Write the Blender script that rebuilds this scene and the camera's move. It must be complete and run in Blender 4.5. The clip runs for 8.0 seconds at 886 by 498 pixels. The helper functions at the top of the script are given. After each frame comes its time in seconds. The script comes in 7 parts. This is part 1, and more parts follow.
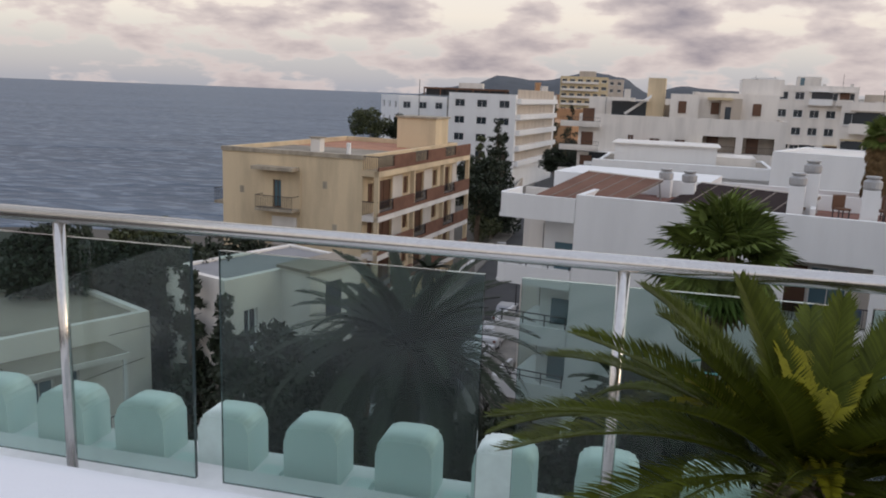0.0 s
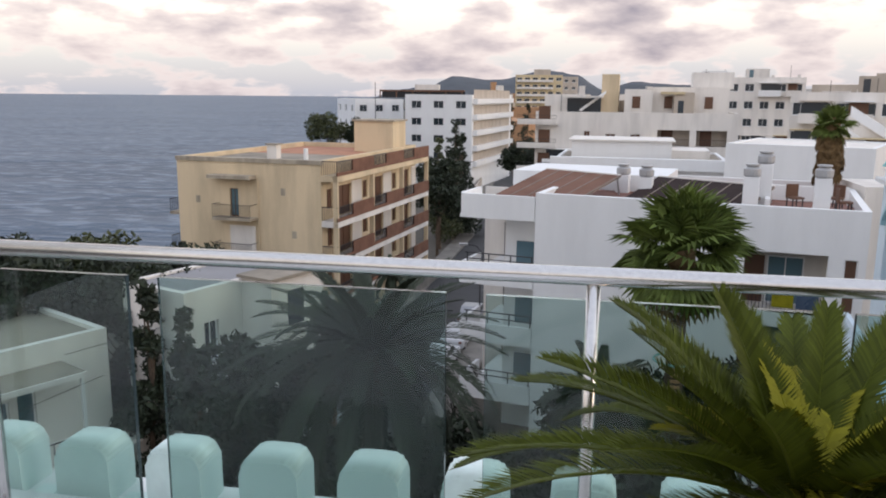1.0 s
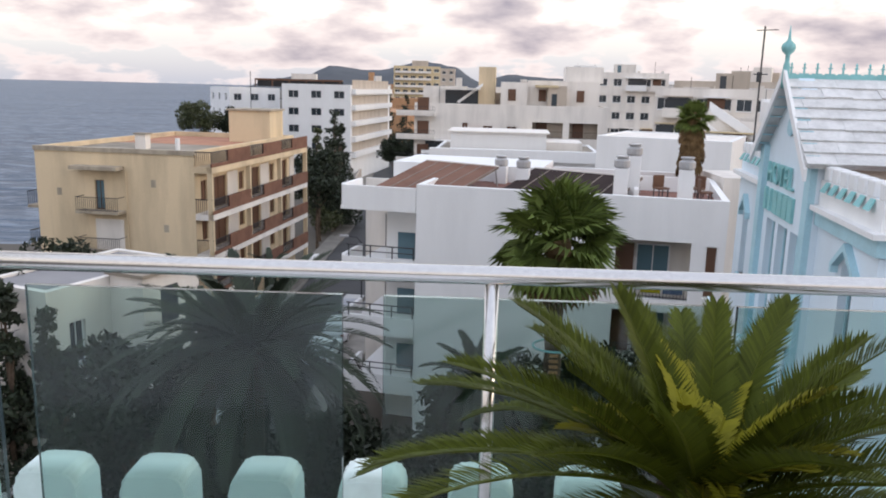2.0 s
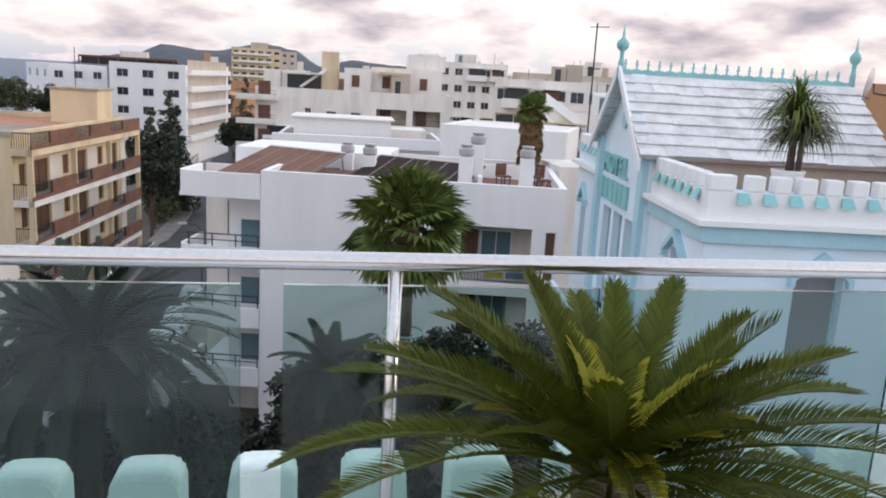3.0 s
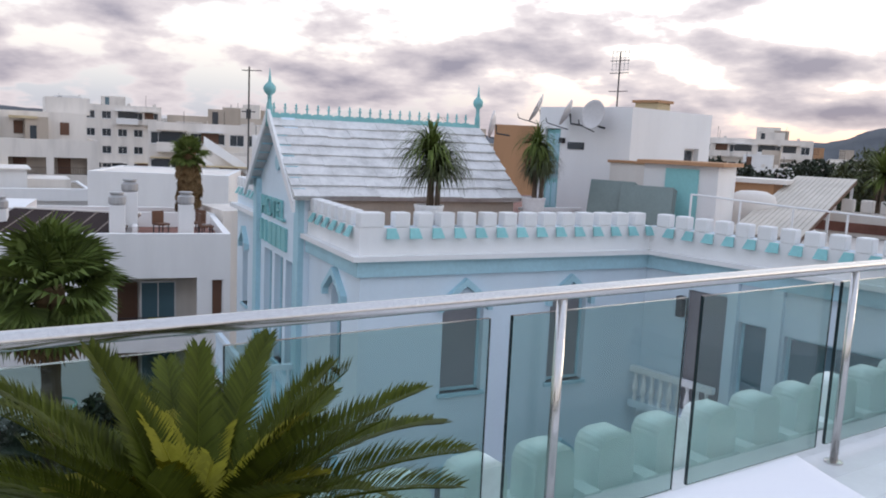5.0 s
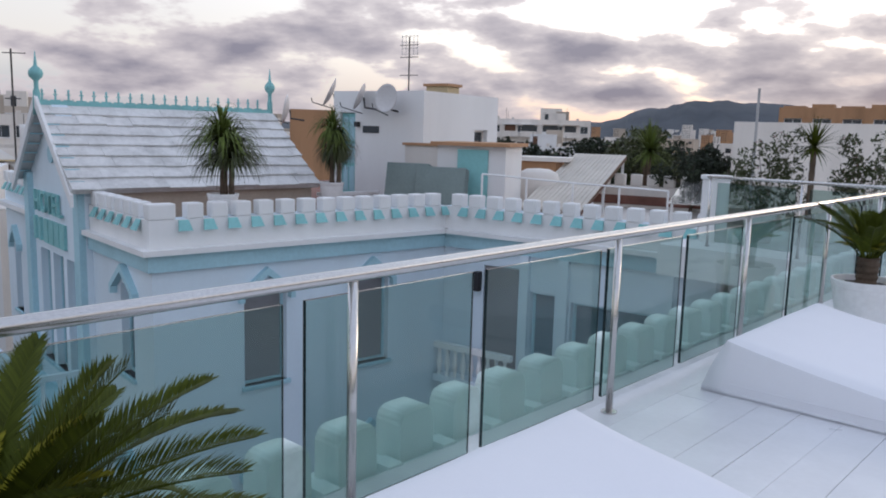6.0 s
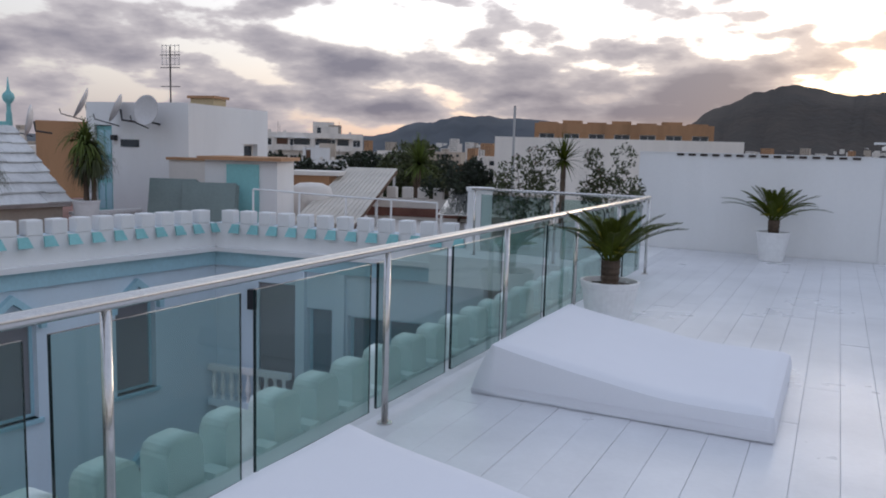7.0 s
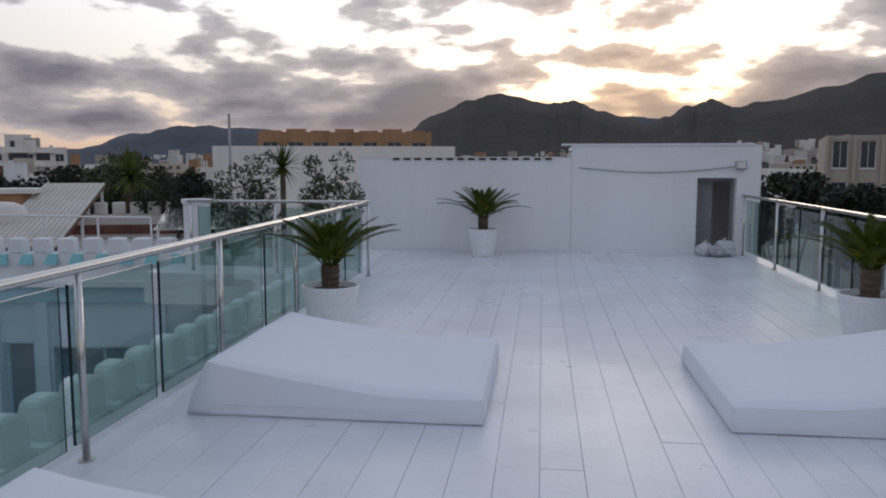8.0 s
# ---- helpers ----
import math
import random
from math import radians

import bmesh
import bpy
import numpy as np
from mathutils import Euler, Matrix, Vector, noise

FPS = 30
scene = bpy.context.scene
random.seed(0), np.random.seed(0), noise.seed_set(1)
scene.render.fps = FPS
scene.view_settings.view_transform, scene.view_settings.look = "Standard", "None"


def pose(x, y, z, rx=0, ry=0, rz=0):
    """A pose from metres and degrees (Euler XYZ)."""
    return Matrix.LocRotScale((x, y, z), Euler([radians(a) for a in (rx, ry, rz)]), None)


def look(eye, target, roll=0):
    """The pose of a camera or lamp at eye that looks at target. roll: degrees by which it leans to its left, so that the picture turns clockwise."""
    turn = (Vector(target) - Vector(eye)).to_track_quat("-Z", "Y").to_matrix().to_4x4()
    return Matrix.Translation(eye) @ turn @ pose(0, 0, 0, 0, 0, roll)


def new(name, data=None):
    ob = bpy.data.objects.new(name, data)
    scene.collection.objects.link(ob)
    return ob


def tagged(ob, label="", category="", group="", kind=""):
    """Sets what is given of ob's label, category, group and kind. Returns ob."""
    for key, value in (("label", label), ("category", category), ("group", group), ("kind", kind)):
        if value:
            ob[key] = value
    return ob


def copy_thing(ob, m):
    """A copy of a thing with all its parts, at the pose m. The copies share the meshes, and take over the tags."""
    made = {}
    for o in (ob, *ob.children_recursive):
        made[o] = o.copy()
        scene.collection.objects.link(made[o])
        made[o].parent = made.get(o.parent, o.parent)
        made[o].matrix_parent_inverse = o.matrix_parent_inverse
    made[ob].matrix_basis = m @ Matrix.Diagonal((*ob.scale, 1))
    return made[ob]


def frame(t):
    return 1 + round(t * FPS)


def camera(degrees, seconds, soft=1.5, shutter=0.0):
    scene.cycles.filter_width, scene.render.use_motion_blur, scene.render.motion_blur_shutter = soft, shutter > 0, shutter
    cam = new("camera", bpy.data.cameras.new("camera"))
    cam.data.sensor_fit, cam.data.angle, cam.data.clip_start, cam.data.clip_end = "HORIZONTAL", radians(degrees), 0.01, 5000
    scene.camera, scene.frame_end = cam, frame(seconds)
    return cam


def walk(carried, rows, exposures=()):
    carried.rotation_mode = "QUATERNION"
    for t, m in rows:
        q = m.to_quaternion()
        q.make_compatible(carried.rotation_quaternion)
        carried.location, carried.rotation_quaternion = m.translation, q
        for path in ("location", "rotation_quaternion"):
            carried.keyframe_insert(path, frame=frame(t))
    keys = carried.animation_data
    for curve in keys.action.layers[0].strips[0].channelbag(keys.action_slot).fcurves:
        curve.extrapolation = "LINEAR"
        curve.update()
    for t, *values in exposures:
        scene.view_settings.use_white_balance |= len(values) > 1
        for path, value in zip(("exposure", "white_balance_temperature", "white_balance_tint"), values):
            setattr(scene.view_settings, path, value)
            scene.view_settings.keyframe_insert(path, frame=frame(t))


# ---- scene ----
cam = camera(58.4, 8.0, soft=1.9)
PATH = [
    (0, (-0.046, 0.236, 1.627), (-1.956, -0.213, 1.238), 2.2),
    (0.5, (-0.097, 0.217, 1.636), (-2.016, -0.175, 1.234), 0.3),
    (1, (-0.235, 0.209, 1.642), (-2.165, -0.147, 1.259), 0.5),
    (2.5, (-0.28, 0.065, 1.665), (-2.23, 0.218, 1.249), 2.1),
    (3, (-0.276, -0.029, 1.656), (-2.203, 0.307, 1.239), 3.3),
    (3.5, (-0.26, -0.037, 1.665), (-2.161, 0.435, 1.258), 5.0),
    (4, (-0.299, 0.074, 1.676), (-2.165, 0.72, 1.361), 3.8),
    (5.5, (-0.241, 0.239, 1.694), (-1.736, 1.534, 1.4), 2.4),
    (6, (-0.194, 0.235, 1.698), (-1.527, 1.696, 1.404), 1.6),
    (6.5, (-0.177, 0.263, 1.709), (-1.347, 1.865, 1.462), 1.6),
    (7, (-0.154, 0.254, 1.718), (-1.033, 2.034, 1.472), 1.6),
    (7.5, (-0.115, 0.236, 1.719), (-0.642, 2.153, 1.501), 1.1),
    (8, (-0.027, 0.326, 1.7), (-0.271, 2.299, 1.484), -0.0),
]
EXPOSURES = [(0, -0.33, 6750, 10), (0.5, -0.18, 6700, 10), (1, 0.12, 6700, 10), (2.5, 0.30, 6600, 10), (3.5, 0.33, 6500, 10), (4, 0.24, 6350, 10), (5.5, -0.18, 6200, 10), (6.5, -0.54, 6050, 10), (7, -0.70, 6050, 10), (7.5, -0.84, 5950, 10), (8, -1.06, 6050, 10)]
walk(cam, [(t, look(eye, target, roll)) for t, eye, target, roll in PATH], EXPOSURES)

# ---- world and light ----
GROUND_Z = -15.4
SEA_Z = -17.0
SUN_DIR = Vector((0.11, 0.985, 0.13)).normalized()


def nodes_of(tree):
    tree.nodes.clear()

    def add(kind, **inputs):
        n = tree.nodes.new(kind)
        for key, value in inputs.items():
            if key.startswith("i_"):
                n.inputs[int(key[2:])].default_value = value
            else:
                n.inputs[key.replace("_", " ")].default_value = value
        return n
    return add, tree.links.new


def math_node(add, link, op, a, b=None, clamp=False):
    n = add("ShaderNodeMath")
    n.operation, n.use_clamp = op, clamp
    for k, v in ((0, a), (1, b)):
        if v is None:
            continue
        if isinstance(v, (int, float)):
            n.inputs[k].default_value = v
        else:
            link(v, n.inputs[k])
    return n.outputs[0]


def ramp_node(add, link, fac, stops, interpolation="LINEAR"):
    n = add("ShaderNodeValToRGB")
    n.color_ramp.interpolation = interpolation
    while len(n.color_ramp.elements) < len(stops):
        n.color_ramp.elements.new(0.5)
    for e, (p, c) in zip(n.color_ramp.elements, stops):
        e.position, e.color = p, (*c, 1) if len(c) == 3 else c
    link(fac, n.inputs[0])
    return n.outputs[0]


def mix_node(add, link, fac, a, b, blend="MIX"):
    n = add("ShaderNodeMix")
    n.data_type, n.blend_type = "RGBA", blend
    for k, v in ((0, fac), (6, a), (7, b)):
        if isinstance(v, (int, float)):
            n.inputs[k].default_value = v
        elif isinstance(v, tuple):
            n.inputs[k].default_value = (*v, 1)
        else:
            link(v, n.inputs[k])
    return n.outputs[2]


def build_world():
    world = bpy.data.worlds.new("evening_sky")
    scene.world = world
    world.use_nodes = True
    add, link = nodes_of(world.node_tree)
    coord = add("ShaderNodeTexCoord")
    sep = add("ShaderNodeSeparateXYZ")
    link(coord.outputs["Generated"], sep.inputs[0])
    x, y, z = sep.outputs
    up = math_node(add, link, "MAXIMUM", z, 0.0)
    # clouds lie on a flat layer, so they crowd towards the horizon
    den = math_node(add, link, "ADD", up, 0.20)
    comb = add("ShaderNodeCombineXYZ")
    link(math_node(add, link, "DIVIDE", x, den), comb.inputs[0])
    link(math_node(add, link, "DIVIDE", y, den), comb.inputs[1])
    n1 = add("ShaderNodeTexNoise", Scale=2.3, Detail=8.0, Roughness=0.54, Distortion=0.1)
    link(comb.outputs[0], n1.inputs["Vector"])
    n2 = add("ShaderNodeTexNoise", Scale=0.33, Detail=2.0)
    link(comb.outputs[0], n2.inputs["Vector"])
    # heaped clouds with rounded tops in the low bank
    heap = add("ShaderNodeVectorMath")
    heap.operation = "MULTIPLY"
    heap.inputs[1].default_value = (1.0, 1.0, 2.6)
    link(coord.outputs["Generated"], heap.inputs[0])
    n4 = add("ShaderNodeTexNoise", Scale=8.5, Detail=7.0, Roughness=0.50)
    link(heap.outputs[0], n4.inputs["Vector"])
    dens = math_node(add, link, "ADD", math_node(add, link, "MULTIPLY", n1.outputs[0], 0.50), math_node(add, link, "MULTIPLY", n4.outputs[0], 1.05))
    dens = math_node(add, link, "ADD", dens, math_node(add, link, "MULTIPLY", n2.outputs[0], 0.20))
    dens = math_node(add, link, "SUBTRACT", dens, 0.375)
    dot = add("ShaderNodeVectorMath")
    dot.operation = "DOT_PRODUCT"
    link(coord.outputs["Generated"], dot.inputs[0])
    dot.inputs[1].default_value = SUN_DIR
    facing = math_node(add, link, "MAXIMUM", dot.outputs["Value"], 0.0)
    broad = math_node(add, link, "POWER", facing, 3.0)
    tight = math_node(add, link, "POWER", facing, 90.0)
    bank = math_node(add, link, "ADD", math_node(add, link, "MULTIPLY", broad, 1.02), 0.20)
    bank = math_node(add, link, "SUBTRACT", bank, math_node(add, link, "MULTIPLY", tight, 1.45))
    dens = math_node(add, link, "ADD", dens, math_node(add, link, "MULTIPLY", bank, ramp_node(add, link, up, [(0.0, (0.0,) * 3), (0.015, (0.06,) * 3), (0.045, (0.20,) * 3), (0.105, (0.20,) * 3), (0.15, (-0.06,) * 3), (0.3, (0.0,) * 3)])))
    mask = ramp_node(add, link, dens, [(0.485, (0, 0, 0)), (0.57, (0.9, 0.9, 0.9)), (0.66, (1, 1, 1))], "EASE")
    thick = ramp_node(add, link, dens, [(0.50, (0, 0, 0)), (0.82, (1, 1, 1))])
    # fewer clouds high up
    mask = math_node(add, link, "MULTIPLY", mask, ramp_node(add, link, up, [(0.0, (0.85,) * 3), (0.05, (1.0,) * 3), (0.3, (0.85,) * 3), (0.5, (0.35,) * 3)]))
    clear = ramp_node(add, link, up, [(0.0, (0.44, 0.47, 0.58)), (0.035, (0.56, 0.57, 0.66)), (0.09, (0.98, 0.88, 0.83)), (0.2, (1.06, 1.02, 1.0)), (0.5, (0.80, 0.90, 1.12))])
    warm = ramp_node(add, link, up, [(0.0, (1.7, 0.95, 0.62)), (0.05, (2.1, 1.40, 1.0)), (0.1, (2.3, 1.92, 1.62)), (0.2, (2.8, 2.6, 2.45)), (0.5, (1.25, 1.28, 1.36))])
    sky = mix_node(add, link, math_node(add, link, "MINIMUM", broad, 1.0), clear, warm)
    low_sky = ramp_node(add, link, up, [(0.0, (0.95,) * 3), (0.05, (0.75,) * 3), (0.10, (0.0,) * 3)])
    sky = mix_node(add, link, math_node(add, link, "MULTIPLY", tight, low_sky), sky, (3.2, 1.75, 0.80))
    grey = mix_node(add, link, thick, (0.95, 0.83, 0.82), (0.33, 0.30, 0.375))
    lit = mix_node(add, link, thick, (1.05, 0.66, 0.50), (0.42, 0.34, 0.36))
    cloud = mix_node(add, link, math_node(add, link, "MULTIPLY", tight, 0.8), grey, lit)
    total = mix_node(add, link, mask, sky, cloud)
    deck = add("ShaderNodeBackground", Strength=1.0)
    link(total, deck.inputs[0])
    nishita = add("ShaderNodeTexSky")
    nishita.sky_type, nishita.sun_disc = "NISHITA", False
    nishita.sun_elevation, nishita.sun_rotation = math.asin(SUN_DIR.z), math.atan2(SUN_DIR.x, SUN_DIR.y)
    air = add("ShaderNodeBackground", Strength=0.05)
    veil = math_node(add, link, "SUBTRACT", 1.0, math_node(add, link, "MULTIPLY", mask, 0.85))
    link(mix_node(add, link, veil, (0.0, 0.0, 0.0), nishita.outputs[0]), air.inputs[0])
    both = add("ShaderNodeAddShader")
    link(deck.outputs[0], both.inputs[0])
    link(air.outputs[0], both.inputs[1])
    out = add("ShaderNodeOutputWorld")
    link(both.outputs[0], out.inputs[0])


build_world()
sun = new("sun", bpy.data.lights.new("sun", "SUN"))
sun.data.energy, sun.data.angle, sun.data.color = 0.5, radians(15), (1.0, 0.80, 0.62)
sun.matrix_world = look(SUN_DIR * 50, (0, 0, 0))
scene.view_settings.exposure = 0.0


# ---- materials ----
def material(name, colour, rough=0.7, metal=0.0, stain=0.12, grain=0.06, scale=0.6, fine=18.0, bump=0.15, bump_at=0.004, second=None, island=0.0, spec=0.5, streak=False):
    """A surface with two scales of variation in colour, and fine relief."""
    m = bpy.data.materials.new(name)
    m.use_nodes = True
    add, link = nodes_of(m.node_tree)
    coord = add("ShaderNodeTexCoord")
    geo = add("ShaderNodeNewGeometry")
    where = geo.outputs["Position"]
    big = add("ShaderNodeTexNoise", Scale=scale, Detail=4.0, Roughness=0.6)
    small = add("ShaderNodeTexNoise", Scale=fine, Detail=3.0)
    if streak:
        stretch = add("ShaderNodeVectorMath")
        stretch.operation = "MULTIPLY"
        stretch.inputs[1].default_value = (1.0, 1.0, 0.18)
        link(where, stretch.inputs[0])
        link(stretch.outputs[0], big.inputs["Vector"])
    else:
        link(where, big.inputs["Vector"])
    link(where, small.inputs["Vector"])
    dark = tuple(c * (1 - stain * 2.2) for c in colour) if second is None else second
    base = mix_node(add, link, ramp_node(add, link, big.outputs[0], [(0.42, (0, 0, 0)), (0.72, (1, 1, 1))]), colour, dark)
    f = math_node(add, link, "MULTIPLY", math_node(add, link, "SUBTRACT", small.outputs[0], 0.5), grain * 4)
    f = math_node(add, link, "ADD", f, 1.0)
    if island:
        info = add("ShaderNodeObjectInfo")
        r = math_node(add, link, "MULTIPLY", math_node(add, link, "SUBTRACT", math_node(add, link, "FRACT", math_node(add, link, "ADD", info.outputs["Random"], geo.outputs["Random Per Island"])), 0.5), island)
        f = math_node(add, link, "ADD", f, r)
    scaled = add("ShaderNodeVectorMath")
    scaled.operation = "SCALE"
    link(base, scaled.inputs[0])
    link(f, scaled.inputs["Scale"])
    p = add("ShaderNodeBsdfPrincipled", Roughness=rough, Metallic=metal)
    p.inputs["Specular IOR Level"].default_value = spec
    link(scaled.outputs[0], p.inputs["Base Color"])
    if rough > 0.15:
        link(math_node(add, link, "ADD", math_node(add, link, "MULTIPLY", big.outputs[0], 0.2), rough - 0.1, True), p.inputs["Roughness"])
    if bump:
        b = add("ShaderNodeBump", Strength=bump, Distance=bump_at)
        link(small.outputs[0], b.inputs["Height"])
        link(b.outputs[0], p.inputs["Normal"])
    out = add("ShaderNodeOutputMaterial")
    link(p.outputs[0], out.inputs[0])
    return m


def glass_material(name, colour, rough=0.0):
    m = bpy.data.materials.new(name)
    m.use_nodes = True
    add, link = nodes_of(m.node_tree)
    p = add("ShaderNodeBsdfPrincipled", Roughness=rough, IOR=1.38)
    p.inputs["Base Color"].default_value = (*colour, 1)
    p.inputs["Transmission Weight"].default_value = 1.0
    out = add("ShaderNodeOutputMaterial")
    link(p.outputs[0], out.inputs[0])
    return m


def sea_material():
    m = bpy.data.materials.new("sea_water")
    m.use_nodes = True
    add, link = nodes_of(m.node_tree)
    geo = add("ShaderNodeNewGeometry")
    stretch = add("ShaderNodeVectorMath")
    stretch.operation = "MULTIPLY"
    stretch.inputs[1].default_value = (1.0, 0.45, 1.0)
    link(geo.outputs["Position"], stretch.inputs[0])
    n1 = add("ShaderNodeTexNoise", Scale=0.35, Detail=5.0, Roughness=0.6)
    n2 = add("ShaderNodeTexNoise", Scale=0.035, Detail=4.0)
    n3 = add("ShaderNodeTexNoise", Scale=0.006, Detail=3.0)
    for n in (n1, n2, n3):
        link(stretch.outputs[0], n.inputs["Vector"])
    h = math_node(add, link, "ADD", math_node(add, link, "MULTIPLY", n1.outputs[0], 0.6), math_node(add, link, "MULTIPLY", n2.outputs[0], 3.0))
    b = add("ShaderNodeBump", Strength=0.9, Distance=1.2)
    link(h, b.inputs["Height"])
    p = add("ShaderNodeBsdfPrincipled", Roughness=0.42, IOR=1.33)
    p.inputs["Specular IOR Level"].default_value = 0.22
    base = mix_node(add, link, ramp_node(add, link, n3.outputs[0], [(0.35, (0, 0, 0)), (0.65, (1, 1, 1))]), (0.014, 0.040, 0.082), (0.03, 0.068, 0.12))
    # sky glints on the ripples are painted as paler water colours
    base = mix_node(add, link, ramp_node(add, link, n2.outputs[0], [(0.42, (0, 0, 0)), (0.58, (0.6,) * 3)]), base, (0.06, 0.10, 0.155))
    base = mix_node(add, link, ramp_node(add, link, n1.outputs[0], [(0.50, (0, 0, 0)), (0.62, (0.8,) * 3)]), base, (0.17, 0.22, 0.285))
    link(base, p.inputs["Base Color"])
    link(b.outputs[0], p.inputs["Normal"])
    out = add("ShaderNodeOutputMaterial")
    link(p.outputs[0], out.inputs[0])
    return m


WHITE = material("white_render", (0.80, 0.80, 0.80), 0.85, stain=0.028, grain=0.012, streak=True, scale=0.9)
WHITE_OLD = material("aged_white_render", (0.78, 0.735, 0.685), 0.88, stain=0.09, grain=0.02, streak=True, scale=0.7)
CREAM = material("cream_render", (0.70, 0.56, 0.375), 0.9, stain=0.13, streak=True, scale=0.5)
CREAM_TOP = material("stained_cream_render", (0.42, 0.36, 0.28), 0.9, stain=0.2, streak=True, scale=1.2)
PALE_BLUE = material("pale_blue_render", (0.69, 0.79, 0.87), 0.85, stain=0.05, grain=0.015, streak=True, scale=0.6)
BLUE_TRIM = material("blue_trim_paint", (0.40, 0.62, 0.70), 0.75, stain=0.07)
TEAL = material("teal_paint", (0.25, 0.54, 0.55), 0.7, stain=0.12)
MINT = material("mint_white_render", (0.70, 0.80, 0.78), 0.8, stain=0.05, scale=1.5)
BROWN_PARAPET = material("red_brown_parapet_tile", (0.19, 0.088, 0.055), 0.85, stain=0.15, scale=1.0, fine=8.0)
TERRACOTTA = material("terracotta_roof_paint", (0.42, 0.19, 0.11), 0.85, stain=0.16, scale=0.4)
ROOF_GREY = material("grey_brown_roof_screed", (0.30, 0.26, 0.21), 0.95, stain=0.2, scale=0.4)
SHUTTER = material("brown_wood_shutter", (0.13, 0.062, 0.035), 0.6, stain=0.1)
IRON = material("dark_iron", (0.035, 0.035, 0.04), 0.5, metal=0.3, stain=0.05)
DARK_GLASS = material("window_glass", (0.03, 0.04, 0.05), 0.12, stain=0.05, bump=0.0, spec=0.7)
BLUE_GLASS = material("bluish_window_glass", (0.11, 0.19, 0.23), 0.14, stain=0.05, bump=0.0, spec=0.7)
STEEL = material("brushed_stainless_steel", (0.62, 0.60, 0.58), 0.22, metal=1.0, stain=0.04, fine=60.0, bump=0.05)
DECK = material("white_painted_deck_board", (0.74, 0.74, 0.76), 0.30, stain=0.07, grain=0.02, scale=0.8, fine=26.0, bump=0.25, island=0.05)
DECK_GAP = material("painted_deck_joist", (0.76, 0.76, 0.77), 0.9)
FABRIC = material("white_cotton_cover", (0.80, 0.80, 0.84), 0.9, stain=0.02, grain=0.01, fine=90.0, bump=0.3, bump_at=0.002)
POT = material("white_plastic_planter", (0.80, 0.80, 0.80), 0.45, stain=0.04)
SOIL = material("dark_soil", (0.05, 0.04, 0.03), 0.95, stain=0.3, fine=40.0, bump=0.8)
PEBBLE = material("white_pebble", (0.62, 0.60, 0.57), 0.7, stain=0.1, island=0.4)
GLASS = glass_material("grey_green_safety_glass", (0.49, 0.63, 0.59))
GLASS_EDGE = material("dark_glass_edge", (0.015, 0.028, 0.03), 0.2, stain=0.0, bump=0.0)
SEA = sea_material()
LAND = material("dry_ground", (0.095, 0.083, 0.068), 0.95, stain=0.2, scale=0.05, fine=1.5)
ASPHALT = material("asphalt", (0.06, 0.06, 0.063), 0.9, stain=0.12, scale=0.3)
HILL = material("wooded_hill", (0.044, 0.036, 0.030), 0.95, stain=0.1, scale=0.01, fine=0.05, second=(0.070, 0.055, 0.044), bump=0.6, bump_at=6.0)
# the blue-grey haze of distance is put into this base colour
FAR_HILL = material("haze_tinted_hill", (0.075, 0.085, 0.10), 0.95, stain=0.1, scale=0.006, fine=0.03)
LEAF = material("green_leaf", (0.062, 0.078, 0.006), 0.62, stain=0.2, scale=2.0, fine=30.0, island=0.5, spec=0.16)
LEAF_YOUNG = material("young_green_leaf", (0.22, 0.205, 0.012), 0.6, stain=0.15, scale=3.0, island=0.3, spec=0.16)
LEAF_PALM = material("fan_palm_leaf", (0.120, 0.160, 0.036), 0.6, stain=0.2, scale=1.2, fine=12.0, island=0.6, spec=0.2)
LEAF_DARK = material("dark_leaf", (0.020, 0.031, 0.013), 0.7, stain=0.25, scale=0.8, fine=6.0, island=0.7)
LEAF_OLIVE = material("olive_leaf", (0.062, 0.075, 0.026), 0.65, stain=0.25, scale=0.8, fine=6.0, island=0.6)
LEAF_DRY = material("dry_brown_leaf", (0.19, 0.12, 0.05), 0.8, stain=0.2, island=0.5)
SHEET = material("glossy_metal_sheet", (0.55, 0.54, 0.52), 0.12, metal=0.8, stain=0.1, scale=3.0, bump=0.1)
BARK = material("grey_brown_bark", (0.12, 0.085, 0.06), 0.95, stain=0.25, scale=3.0, fine=25.0, bump=0.8, bump_at=0.02)
SHINGLE = material("whitewashed_shingle", (0.68, 0.675, 0.67), 0.8, stain=0.12, scale=2.6, fine=14.0, bump=0.6, bump_at=0.012, island=0.09)
PANEL_RED = material("reddish_solar_collector", (0.20, 0.105, 0.075), 0.85, stain=0.1, spec=0.2)
PANEL_DARK = material("dark_solar_collector", (0.035, 0.022, 0.02), 0.85, stain=0.1, spec=0.2)
ORANGE = material("orange_render", (0.46, 0.26, 0.14), 0.9, stain=0.12, streak=True)
YELLOW = material("yellow_render", (0.60, 0.49, 0.31), 0.9, stain=0.1, streak=True)
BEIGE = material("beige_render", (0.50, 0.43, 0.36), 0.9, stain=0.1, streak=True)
GREY_METAL = material("grey_painted_metal", (0.45, 0.45, 0.46), 0.5, metal=0.4)
STACK_GLASS = material("grey_green_glass_stack", (0.17, 0.23, 0.225), 0.25, stain=0.1, bump=0.0, spec=0.6)
AWNING = material("pale_cloth_awning", (0.62, 0.57, 0.50), 0.8, stain=0.1)
TILE_RED = material("dark_red_clay_tile", (0.22, 0.10, 0.075), 0.85, stain=0.2, scale=1.2)
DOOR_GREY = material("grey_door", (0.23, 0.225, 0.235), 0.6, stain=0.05)
